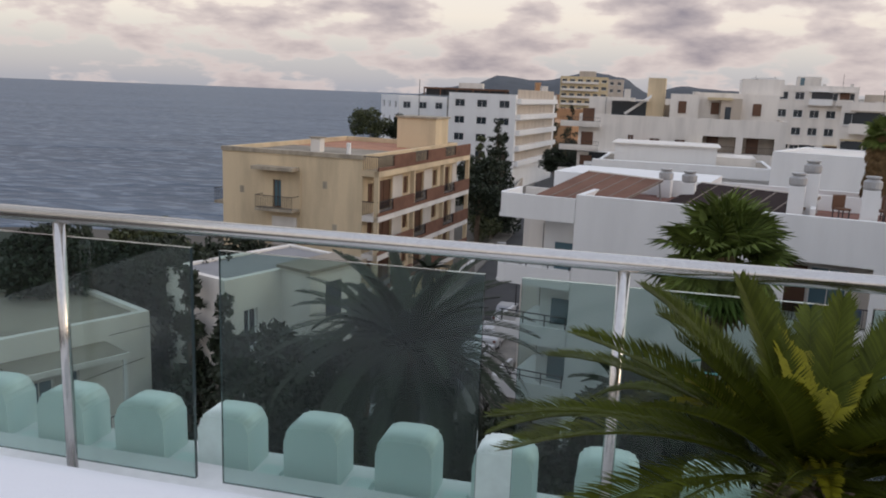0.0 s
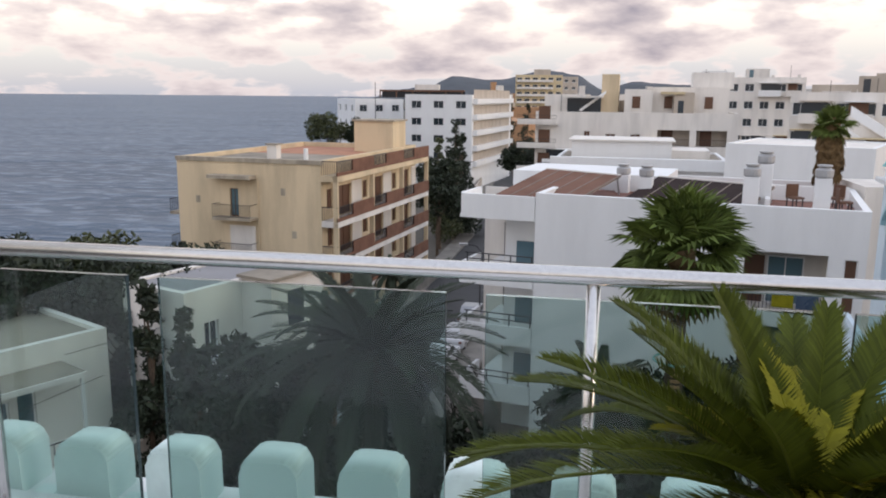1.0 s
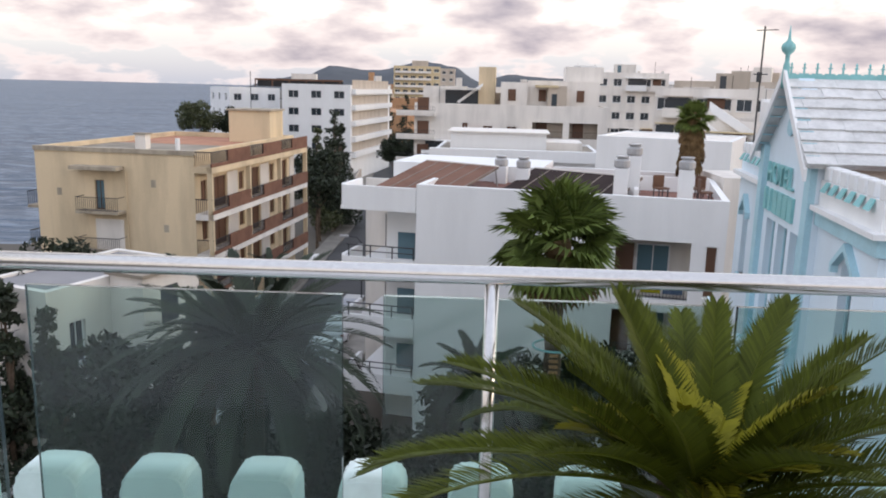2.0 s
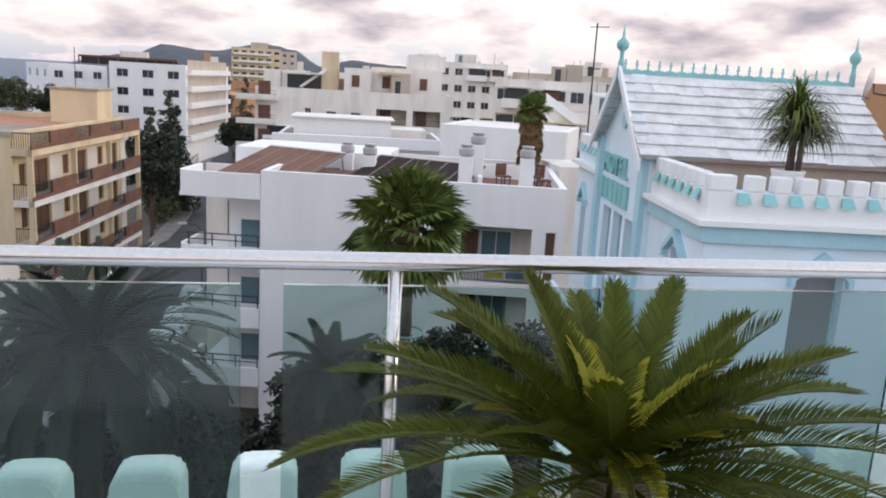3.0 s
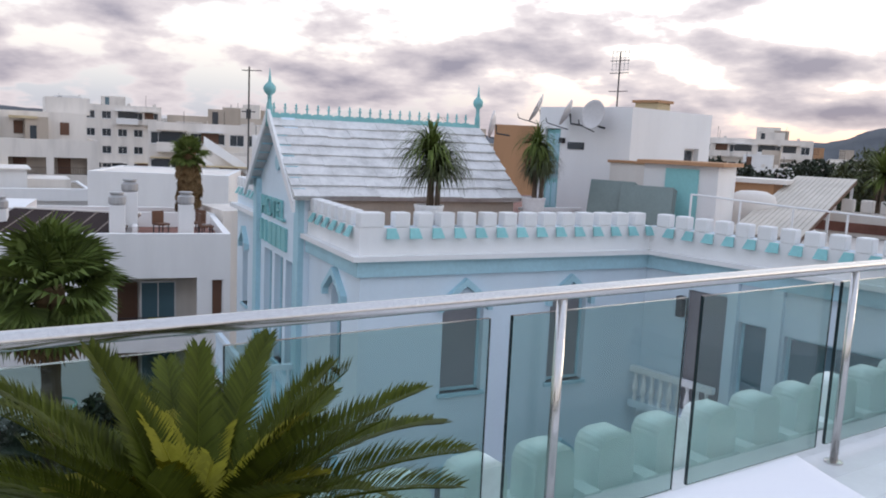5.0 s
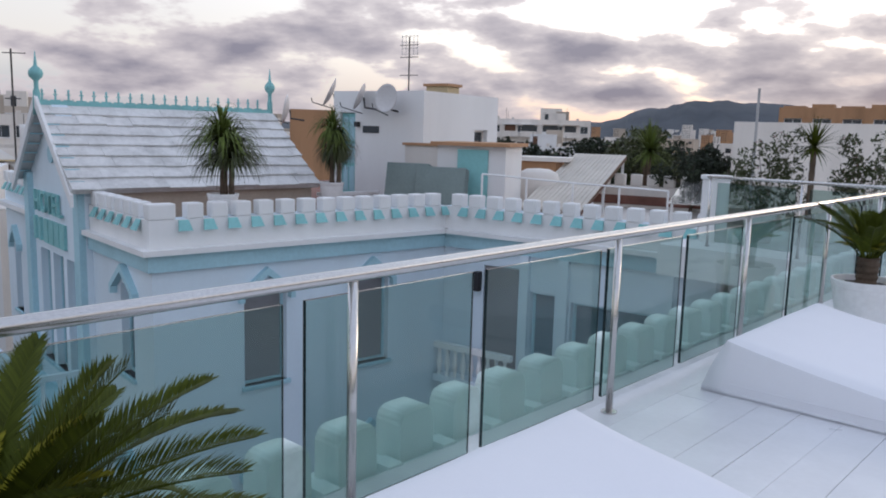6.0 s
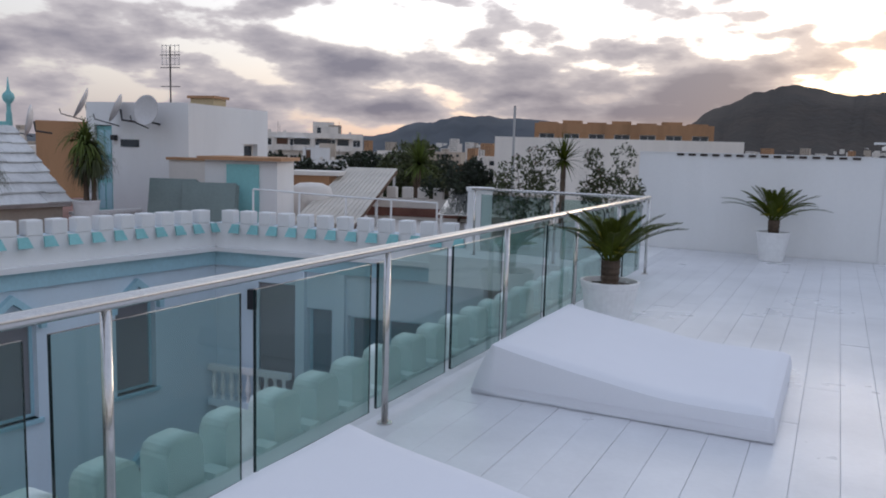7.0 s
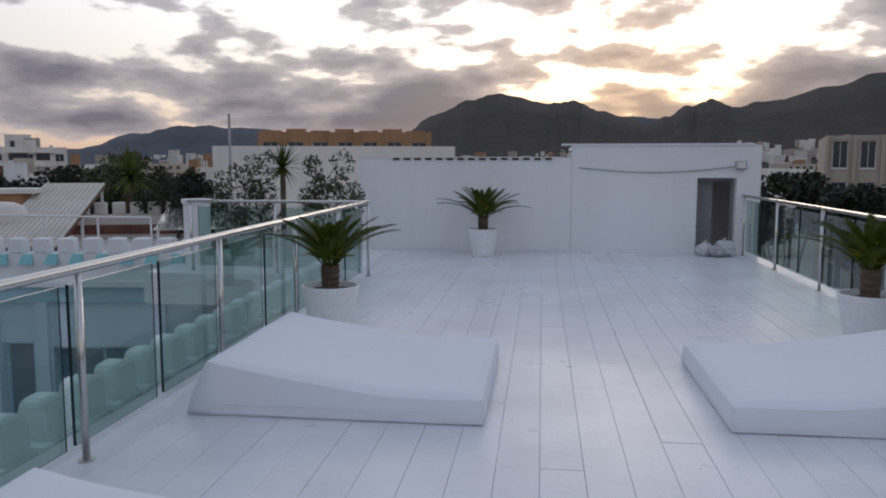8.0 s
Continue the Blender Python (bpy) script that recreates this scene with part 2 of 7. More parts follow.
DISH = material("pale_dish_paint", (0.62, 0.60, 0.60), 0.5, stain=0.08)
# near-black colour for the shadows under the coping tiles
TILE_SHADOW = material("painted_tile_shadow", (0.06, 0.045, 0.04), 0.9, stain=0.2)
COLLECTOR_FRAME = material("dull_bronze_frame", (0.22, 0.17, 0.14), 0.6, stain=0.1)
CABLE = material("grey_cable", (0.30, 0.29, 0.27), 0.6)


# ---- mesh helpers ----
def mesh_from(name, verts, faces, mats, smooth=False, index=None):
    me = bpy.data.meshes.new(name)
    me.from_pydata([tuple(v) for v in verts], [], faces)
    for m in mats if isinstance(mats, (list, tuple)) else [mats]:
        me.materials.append(m)
    if smooth:
        me.polygons.foreach_set("use_smooth", [True] * len(me.polygons))
    if index is not None:
        me.polygons.foreach_set("material_index", index)
    me.update()
    return me


def part(name, bm, mat, parent, label="", smooth=False):
    """Link a bmesh as one mesh object under a thing or a part."""
    me = bpy.data.meshes.new(name)
    bm.normal_update()
    bm.to_mesh(me)
    bm.free()
    for m in mat if isinstance(mat, (list, tuple)) else [mat]:
        me.materials.append(m)
    if smooth:
        me.polygons.foreach_set("use_smooth", [True] * len(me.polygons))
    ob = new(name, me)
    ob.parent = parent
    if label:
        tagged(ob, label)
    return ob


def mesh_part(name, me, parent, label=""):
    ob = new(name, me)
    ob.parent = parent
    if label:
        tagged(ob, label)
    return ob


def thing(name, m, label, category, group="", kind=""):
    ob = new(name)
    ob.empty_display_size = 0.2
    ob.matrix_basis = m
    return tagged(ob, label, category, group, kind)


def box(x0, x1, y0, y1, z0, z1, bm=None, bevel=0.0):
    bm = bm or bmesh.new()
    v = [bm.verts.new((x, y, z)) for z in (z0, z1) for y in (y0, y1) for x in (x0, x1)]
    fs = [bm.faces.new([v[i] for i in f]) for f in ((0, 2, 3, 1), (4, 5, 7, 6), (0, 1, 5, 4), (2, 6, 7, 3), (0, 4, 6, 2), (1, 3, 7, 5))]
    if bevel:
        edges = list({e for f in fs for e in f.edges})
        bmesh.ops.bevel(bm, geom=edges, offset=bevel, segments=2, affect="EDGES", profile=0.6)
    return bm


def prism(outline, z0, z1, bm=None):
    """An upright prism over an outline that runs counter-clockwise."""
    bm = bm or bmesh.new()
    a = [bm.verts.new((x, y, z0)) for x, y in outline]
    b = [bm.verts.new((x, y, z1)) for x, y in outline]
    n = len(a)
    bm.faces.new(a[::-1])
    bm.faces.new(b)
    for i in range(n):
        bm.faces.new((a[i], a[(i + 1) % n], b[(i + 1) % n], b[i]))
    return bm


def extrude_xz(outline, y0, y1, bm=None):
    """A prism along y over an outline in x and z."""
    bm = bm or bmesh.new()
    a = [bm.verts.new((x, y0, z)) for x, z in outline]
    b = [bm.verts.new((x, y1, z)) for x, z in outline]
    n = len(a)
    bm.faces.new(a)
    bm.faces.new(b[::-1])
    for i in range(n):
        bm.faces.new((a[i], b[i], b[(i + 1) % n], a[(i + 1) % n]))
    bmesh.ops.recalc_face_normals(bm, faces=bm.faces)
    return bm


def lathe(profile, segments=24, bm=None, centre=(0, 0)):
    """A turned body from (radius, z) pairs, closed at both ends."""
    bm = bm or bmesh.new()
    rings = []
    for r, z in profile:
        rings.append([bm.verts.new((centre[0] + r * math.cos(2 * math.pi * i / segments), centre[1] + r * math.sin(2 * math.pi * i / segments), z)) for i in range(segments)])
    for a, b in zip(rings, rings[1:]):
        for i in range(segments):
            j = (i + 1) % segments
            bm.faces.new((a[i], a[j], b[j], b[i]))
    bm.faces.new(rings[0][::-1])
    bm.faces.new(rings[-1])
    return bm


def tube(points, radius, segments=10, bm=None, taper=1.0):
    """A round bar along a line of points."""
    bm = bm or bmesh.new()
    pts = [Vector(p) for p in points]
    rings = []
    for i, p in enumerate(pts):
        d = (pts[min(i + 1, len(pts) - 1)] - pts[max(i - 1, 0)]).normalized()
        side = d.cross(Vector((0, 0, 1)))
        side = side.normalized() if side.length > 0.01 else Vector((1, 0, 0))
        upv = side.cross(d)
        r = radius * (1 + (taper - 1) * i / max(len(pts) - 1, 1))
        rings.append([bm.verts.new(p + r * (math.cos(2 * math.pi * k / segments) * side + math.sin(2 * math.pi * k / segments) * upv)) for k in range(segments)])
    for a, b in zip(rings, rings[1:]):
        for k in range(segments):
            j = (k + 1) % segments
            bm.faces.new((a[k], a[j], b[j], b[k]))
    bm.faces.new(rings[0][::-1])
    bm.faces.new(rings[-1])
    bmesh.ops.recalc_face_normals(bm, faces=bm.faces)
    return bm


def wall_with_holes(width, z0, z1, thick, holes, bm=None):
    """An upright wall along x, its front at y = 0, with openings (x0, x1, z0, z1) cut through it."""
    bm = bm or bmesh.new()
    xs = sorted({0.0, width, *[h[0] for h in holes], *[h[1] for h in holes]})
    zs = sorted({z0, z1, *[h[2] for h in holes], *[h[3] for h in holes]})

    def solid(i, k):
        if i < 0 or k < 0 or i >= len(xs) - 1 or k >= len(zs) - 1:
            return False
        cx, cz = (xs[i] + xs[i + 1]) / 2, (zs[k] + zs[k + 1]) / 2
        return not any(h[0] < cx < h[1] and h[2] < cz < h[3] for h in holes)
    cache = {}

    def v(i, j, k):
        if (i, j, k) not in cache:
            cache[i, j, k] = bm.verts.new((xs[i], j * thick, zs[k]))
        return cache[i, j, k]
    for i in range(len(xs) - 1):
        for k in range(len(zs) - 1):
            if not solid(i, k):
                continue
            bm.faces.new((v(i, 0, k), v(i + 1, 0, k), v(i + 1, 0, k + 1), v(i, 0, k + 1)))
            bm.faces.new((v(i, 1, k), v(i, 1, k + 1), v(i + 1, 1, k + 1), v(i + 1, 1, k)))
            if not solid(i - 1, k):
                bm.faces.new((v(i, 0, k), v(i, 0, k + 1), v(i, 1, k + 1), v(i, 1, k)))
            if not solid(i + 1, k):
                bm.faces.new((v(i + 1, 0, k), v(i + 1, 1, k), v(i + 1, 1, k + 1), v(i + 1, 0, k + 1)))
            if not solid(i, k - 1):
                bm.faces.new((v(i, 0, k), v(i, 1, k), v(i + 1, 1, k), v(i + 1, 0, k)))
            if not solid(i, k + 1):
                bm.faces.new((v(i, 0, k + 1), v(i + 1, 0, k + 1), v(i + 1, 1, k + 1), v(i, 1, k + 1)))
    return bm


def heading(p0, p1, z=0.0):
    """A pose at p0 whose x runs to p1; its -y side faces the viewer when p0 is at the viewer's left."""
    return pose(p0[0], p0[1], z, 0, 0, math.degrees(math.atan2(p1[1] - p0[1], p1[0] - p0[0])))


# ---- ground, sea, hills ----
def build_setting():
    coast = [(120, -600), (-30, -160), (-62, -100), (-78, -62), (-80, -42), (-112, -38), (-128, -50), (-165, -56), (-240, -60), (-420, -110), (-900, -210), (-1700, -460), (-2300, -640), (-2700, -660), (-3600, -300), (-4800, -200)]
    edge = [(-4800, 4800), (4800, 4800), (4800, -900), (600, -900)]
    bm = bmesh.new()
    top = [bm.verts.new((x, y, GROUND_Z)) for x, y in coast + edge]
    low = [bm.verts.new((x * 1.0 - (2 if i < len(coast) else 0), y, SEA_Z - 0.5)) for i, (x, y) in enumerate(coast + edge)]
    bm.faces.new(top)
    for i in range(len(top)):
        j = (i + 1) % len(top)
        bm.faces.new((top[i], low[i], low[j], top[j]))
    bmesh.ops.recalc_face_normals(bm, faces=bm.faces)
    for f in bm.faces:
        if abs(f.normal.z) > 0.9 and f.normal.z < 0:
            bmesh.ops.reverse_faces(bm, faces=bm.faces)
            break
    bmesh.ops.triangulate(bm, faces=bm.faces)
    tagged(part("ground", bm, LAND, None), "dry brown ground under the seaside town", "ground", kind="structure")
    bm = box(-4900, 4900, -4900, 4900, SEA_Z - 1.0, SEA_Z)
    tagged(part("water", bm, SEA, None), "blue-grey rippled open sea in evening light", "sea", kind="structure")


build_setting()


def ridge(name, path, mat, label, depth=500, seed=0, steps=90, rough=9.0):
    """A hill whose crest runs along points (x, y, height above sea) and falls off to both sides."""
    pts = [Vector(p) for p in path]
    verts, faces = [], []
    rows = 9
    for i in range(steps + 1):
        f = i / steps * (len(pts) - 1)
        k = min(int(f), len(pts) - 2)
        s = f - k
        s2 = s * s * (3 - 2 * s)
        p = pts[k].lerp(pts[k + 1], s)
        h = pts[k].z * (1 - s2) + pts[k + 1].z * s2
        h += rough * noise.fractal(Vector((i * 0.21, seed, 0)), 0.8, 2.0, 4)
        out = Vector((p.x, p.y, 0)).normalized()
        for j in range(rows):
            w = (j - (rows - 1) / 2) / ((rows - 1) / 2)
            fall = (1 - abs(w)) ** 1.25
            q = p + out * (w * depth)
            z = GROUND_Z - 2 + (h - GROUND_Z + 2) * fall
            if 0 < abs(w) < 1:
                z += rough * 2.2 * noise.fractal(Vector((i * 0.16, j * 0.9, seed + 3)), 0.8, 2.0, 4)
            verts.append((q.x, q.y, z))
    for i in range(steps):
        for j in range(rows - 1):
            a = i * rows + j
            faces.append((a, a + 1, a + rows + 1, a + rows))
    ob = new(name, mesh_from(name, verts, faces, mat, smooth=True))
    return tagged(ob, label, "hill", kind="structure")


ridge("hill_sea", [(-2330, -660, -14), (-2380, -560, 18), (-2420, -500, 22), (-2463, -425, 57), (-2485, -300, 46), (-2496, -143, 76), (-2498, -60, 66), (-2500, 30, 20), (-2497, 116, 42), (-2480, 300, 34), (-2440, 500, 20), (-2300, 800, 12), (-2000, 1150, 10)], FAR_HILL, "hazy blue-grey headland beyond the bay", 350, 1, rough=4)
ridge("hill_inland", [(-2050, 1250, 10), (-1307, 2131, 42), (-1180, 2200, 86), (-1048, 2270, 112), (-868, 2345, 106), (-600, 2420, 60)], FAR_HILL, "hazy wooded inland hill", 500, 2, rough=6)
ridge("hill_sunset", [(-640, 2380, 20), (-430, 2460, 90), (-331, 2478, 150), (-230, 2490, 195), (-139, 2496, 214), (17, 2500, 186), (95, 2498, 190), (180, 2495, 160), (250, 2488, 140), (380, 2470, 60)], HILL, "dark wooded hill below the sunset", 700, 3, rough=8)
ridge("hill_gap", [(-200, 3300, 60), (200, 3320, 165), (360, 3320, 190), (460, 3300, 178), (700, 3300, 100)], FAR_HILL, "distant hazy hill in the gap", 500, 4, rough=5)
ridge("hill_east", [(180, 2480, 40), (300, 2480, 118), (371, 2472, 140), (440, 2462, 172), (496, 2450, 190), (558, 2437, 164), (675, 2407, 181), (786, 2374, 214), (925, 2323, 246), (1150, 2230, 270), (1500, 2020, 200), (1900, 1700, 120)], HILL, "dark wooded ridge beyond the town", 700, 5, rough=8)


def build_hillside_houses():
    rnd = random.Random(77)
    verts, faces, idx = [], [], []
    lines = [((-430, 2460, 90), (250, 2488, 150), 700), ((250, 2488, 150), (925, 2323, 235), 700), ((925, 2323, 235), (1500, 2020, 200), 700), ((-1180, 2200, 86), (-600, 2420, 60), 500)]
    for k in range(330):
        p, q, depth = lines[rnd.choice((0, 0, 1, 1, 1, 2, 3))]
        f, w = rnd.random(), rnd.uniform(0.62, 0.86)
        x, y, h = (p[i] + (q[i] - p[i]) * f for i in range(3))
        length = math.hypot(x, y)
        x, y = x * (1 - w * depth / length), y * (1 - w * depth / length)
        z = GROUND_Z + (h + 17) * (1 - w) ** 1.25 + 3
        sx, sy, sz = rnd.uniform(3, 9), rnd.uniform(3, 6), rnd.uniform(4, 9)
        b = len(verts)
        for zz in (z - 22, z + sz):
            for u, v in ((-sx, -sy), (sx, -sy), (sx, sy), (-sx, sy)):
                verts.append((x + u, y + v, zz))
        for fc in ((4, 5, 6, 7), (0, 1, 5, 4), (1, 2, 6, 5), (2, 3, 7, 6), (3, 0, 4, 7)):
            faces.append(tuple(b + i for i in fc))
            idx.append(0 if k % 4 else 1)
    ob = new("hillside_houses", mesh_from("hillside_houses", verts, faces, [WHITE_OLD, BEIGE], index=idx))
    tagged(ob, "scattered pale houses along the foot of the hills", "houses", kind="stuff")


build_hillside_houses()


# ---- the roof terrace ----
RAIL_X, DECK_Y0, DECK_Y1, RIGHT_X = -2.6, -4.2, 15.63, 3.70


def build_deck():
    slab = box(-3.22, 4.1, DECK_Y0 - 0.2, 16.2, -15.4, -0.05)
    terrace = tagged(part("terrace_building", slab, [WHITE], None), "white rendered building below the roof terrace", "building", kind="structure")
    floor = tagged(part("floor", box(-2.95, RIGHT_X + 0.2, DECK_Y0, DECK_Y1, -0.046, -0.0082), DECK_GAP, None), "white painted plank deck on the roof terrace", "floor", kind="structure")
    ob = part("floor_landing", box(-6.2, -2.95, 11.95, DECK_Y1, -0.5, -0.004), WHITE, floor, "white painted ledge behind the railing")
    rnd = random.Random(4)
    pitch = 0.246
    n = int((RIGHT_X + 2.72) / pitch) + 1
    meshes = {}
    for i in range(n):
        x = -2.72 + i * pitch
        y = DECK_Y0 - rnd.uniform(0, 3)
        while y < DECK_Y1:
            y1 = min(y + 3.9, DECK_Y1)
            y0 = max(y, DECK_Y0)
            length = round(y1 - y0, 2)
            if length > 0.05:
                if length not in meshes:
                    bm = bmesh.new()
                    w, e = pitch - 0.0022, 0.0015
                    rings = []
                    for inset, z in ((0, -0.007), (0, -e), (e, 0)):
                        rings.append([bm.verts.new((a, b, z)) for a, b in ((inset, 0.002 + inset), (w - inset, 0.002 + inset), (w - inset, length - 0.002 - inset), (inset, length - 0.002 - inset))])
                    for a, b in zip(rings, rings[1:]):
                        for k in range(4):
                            bm.faces.new((a[k], a[(k + 1) % 4], b[(k + 1) % 4], b[k]))
                    bm.faces.new(rings[2])
                    me = bpy.data.meshes.new("plank")
                    bm.to_mesh(me)
                    bm.free()
                    me.materials.append(DECK)
                    meshes[length] = me
                ob = new("plank", meshes[length])
                ob.location = (x, y0, rnd.uniform(-0.0012, 0.0012))
                ob.parent = floor
            y = y1


POSTS_LEFT = [-3.97, -1.87, 0.235, 2.335, 4.44, 6.42, 8.40, 10.2, 11.95]


def build_post(parent, x, y):
    post = part("post", tube([(x, y, 0.0), (x, y, 1.085)], 0.0215, 14), STEEL, parent, smooth=True)
    part("base_plate", lathe([(0.05, 0.0), (0.05, 0.008), (0.024, 0.012)], 16, centre=(x, y)), STEEL, post)
    return post


def glass_pane(parent, p0, p1, z0=0.075, z1=1.015, t=0.020):
    """A pane between two places on the plan, with dark ground edges."""
    d = Vector((p1[0] - p0[0], p1[1] - p0[1], 0)).normalized()
    nrm = Vector((-d.y, d.x, 0)) * t / 2
    a, b = Vector((*p0, 0)), Vector((*p1, 0))
    verts = [v + Vector((0, 0, z)) for z in (z0, z1) for v in (a - nrm, b - nrm, b + nrm, a + nrm)]
    faces = [(0, 1, 5, 4), (2, 3, 7, 6), (0, 3, 2, 1), (4, 5, 6, 7), (1, 2, 6, 5), (3, 0, 4, 7)]
    me = mesh_from("pane", verts, faces, [GLASS, GLASS_EDGE], index=[0, 0, 1, 0, 1, 1])
    ob = mesh_part("pane", me, parent)
    ob.visible_shadow = False
    return ob


def build_railing():
    rail = thing("railing", pose(RAIL_X, 0, 0), "stainless steel railing with grey-green glass panes along the deck", "railing")
    part("handrail", tube([(0, -4.2, 1.11), (0, 3.0, 1.11), (0, 8.0, 1.115), (0, 11.97, 1.12), ], 0.029, 16), STEEL, rail, "polished steel handrail", smooth=True)
    for y in POSTS_LEFT:
        build_post(rail, 0, y)
    edges = [(-3.6, -2.46), (-2.36, -1.36), (-1.24, -0.23), (-0.10, 0.92), (1.0, 2.04), (2.15, 3.18), (3.29, 4.37), (4.46, 5.44), (5.54, 6.50), (6.60, 7.58), (7.68, 8.62), (8.72, 9.70), (9.80, 10.75), (10.85, 11.85)]
    for y0, y1 in edges:
        glass_pane(rail, (-0.08, y0), (-0.08, y1))
    back = thing("railing", pose(RAIL_X, 11.95, 0), "short steel and glass railing beside the potted shrubs", "railing")
    part("handrail", tube([(0, 0, 1.12), (-1.5, 0.2, 1.11), (-3.0, 0.38, 1.10)], 0.025, 14), STEEL, back, smooth=True)
    build_post(back, -1.5, 0.2)
    build_post(back, -2.95, 0.38)
    glass_pane(back, (-0.15, 0.07), (-1.4, 0.24))
    glass_pane(back, (-1.6, 0.26), (-2.85, 0.43))
    right = thing("railing", pose(3.68, 0, 0), "steel and glass railing at the far side of the deck", "railing")
    part("handrail", tube([(0, -4.2, 1.10), (0, 15.6, 1.10)], 0.027, 14), STEEL, right, smooth=True)
    for k in range(10):
        build_post(right, 0, 15.45 - 2.05 * k)
    for k in range(19):
        y1 = 15.5 - 1.025 * k
        glass_pane(right, (0.07, y1 - 0.95), (0.07, y1))


def build_parapet():
    """The outer wall with rounded merlons beyond the railing."""
    m = pose(-2.98, -4.2, -0.096, 0, -0.55, 90)
    wall = tagged(part("parapet_wall", box(0.0, 16.0, 0.0, 0.26, -0.9, 0.0, bevel=0.02), MINT, None), "low mint-white parapet outside the glass railing", "parapet", kind="structure")
    wall.matrix_basis = m
    bm = bmesh.new()
    w, t, h = 0.250, 0.19, 0.275
    outline = [(0, -0.02), (w, -0.02), (w, h - 0.06), (w - 0.010, h - 0.025), (w - 0.034, h - 0.006), (w - 0.065, h), (0.065, h), (0.034, h - 0.006), (0.010, h - 0.025), (0, h - 0.06)]
    extrude_xz(outline, 0, t, bm)
    bmesh.ops.bevel(bm, geom=[e for e in bm.edges if all(v.co.z > 0.01 for v in e.verts)], offset=0.014, segments=2, affect="EDGES")
    me = bpy.data.meshes.new("merlon")
    bm.to_mesh(me)
    bm.free()
    me.materials.append(MINT)
    me.polygons.foreach_set("use_smooth", [p.area < 0.03 for p in me.polygons])
    x = 0.18
    first_x = x
    while x < 15.6:
        ob = new("merlon", me)
        ob.parent = wall
        ob.matrix_basis = pose(x, 0.015, 0.0)
        if x == first_x:
            d_bm = bmesh.new()
            extrude_xz([(0.0, 0.0), (0.13, 0.0), (0.115, 0.035), (0.015, 0.035)], -0.035, 0.10, d_bm)
            stone = part("drip_stone", d_bm, MINT, wall)
        else:
            stone = new("drip_stone", stone.data)
            stone.parent = wall
        stone.matrix_basis = pose(x + w + 0.02, 0.0, -0.002)
        x += 0.4135


def build_back_wall():
    white = tagged(part("wall_back", wall_with_holes(3.30, 0.0, 2.03, 0.35, [(2.31, 3.02, 0.0, 1.42)]), WHITE, None), "white rendered wall with a low doorway at the deck's end", "wall", kind="structure")
    white.matrix_basis = pose(0.55, DECK_Y1, 0)
    low = tagged(part("wall_back_low", box(-3.6, 0.548, DECK_Y1 + 0.02, DECK_Y1 + 0.34, -0.5, 1.80), WHITE, None), "white rendered garden wall behind the deck", "wall", kind="structure")
    cap = part("coping", box(0.35, 3.87, DECK_Y1 - 0.03, DECK_Y1 + 0.4, 2.03, 2.06), WHITE, None)
    tagged(cap, "thin white coping along the wall", "coping", kind="structure")
    tagged(part("wall_return", box(3.85, 4.0, DECK_Y1 - 0.0, DECK_Y1 + 2.4, -0.3, 2.03), WHITE, None), "white end of the stair house wall", "wall", kind="structure")
    # the stairwell's shade is put into this wall's grey colour
    tagged(part("wall_stair", box(2.6, 3.84, DECK_Y1 + 1.3, DECK_Y1 + 1.5, -0.3, 2.02), DOOR_GREY, None), "inner wall beyond the doorway, coloured grey for its shade", "wall", kind="structure")
    tagged(part("ceiling", box(0.56, 3.84, DECK_Y1 + 0.352, DECK_Y1 + 2.4, 1.95, 2.02), WHITE, None), "white roof slab over the stair", "ceiling", kind="structure")
    door = thing("door_1", pose(2.90, DECK_Y1 + 0.2, 0), "open doorway lined with a dark grey frame", "door", kind="structure")
    part("door_frame", wall_with_holes(0.66, 0.0, 1.40, 0.08, [(0.04, 0.62, 0.0, 1.36)]), DOOR_GREY, door)
    part("door_leaf", box(0.042, 0.30, 0.09, 0.13, 0.01, 1.35), DOOR_GREY, door)
    part("handle", tube([(0.26, 0.06, 0.65), (0.26, 0.06, 0.78)], 0.012, 8), STEEL, door, "steel door handle")


build_deck()
build_railing()
build_parapet()
build_back_wall()


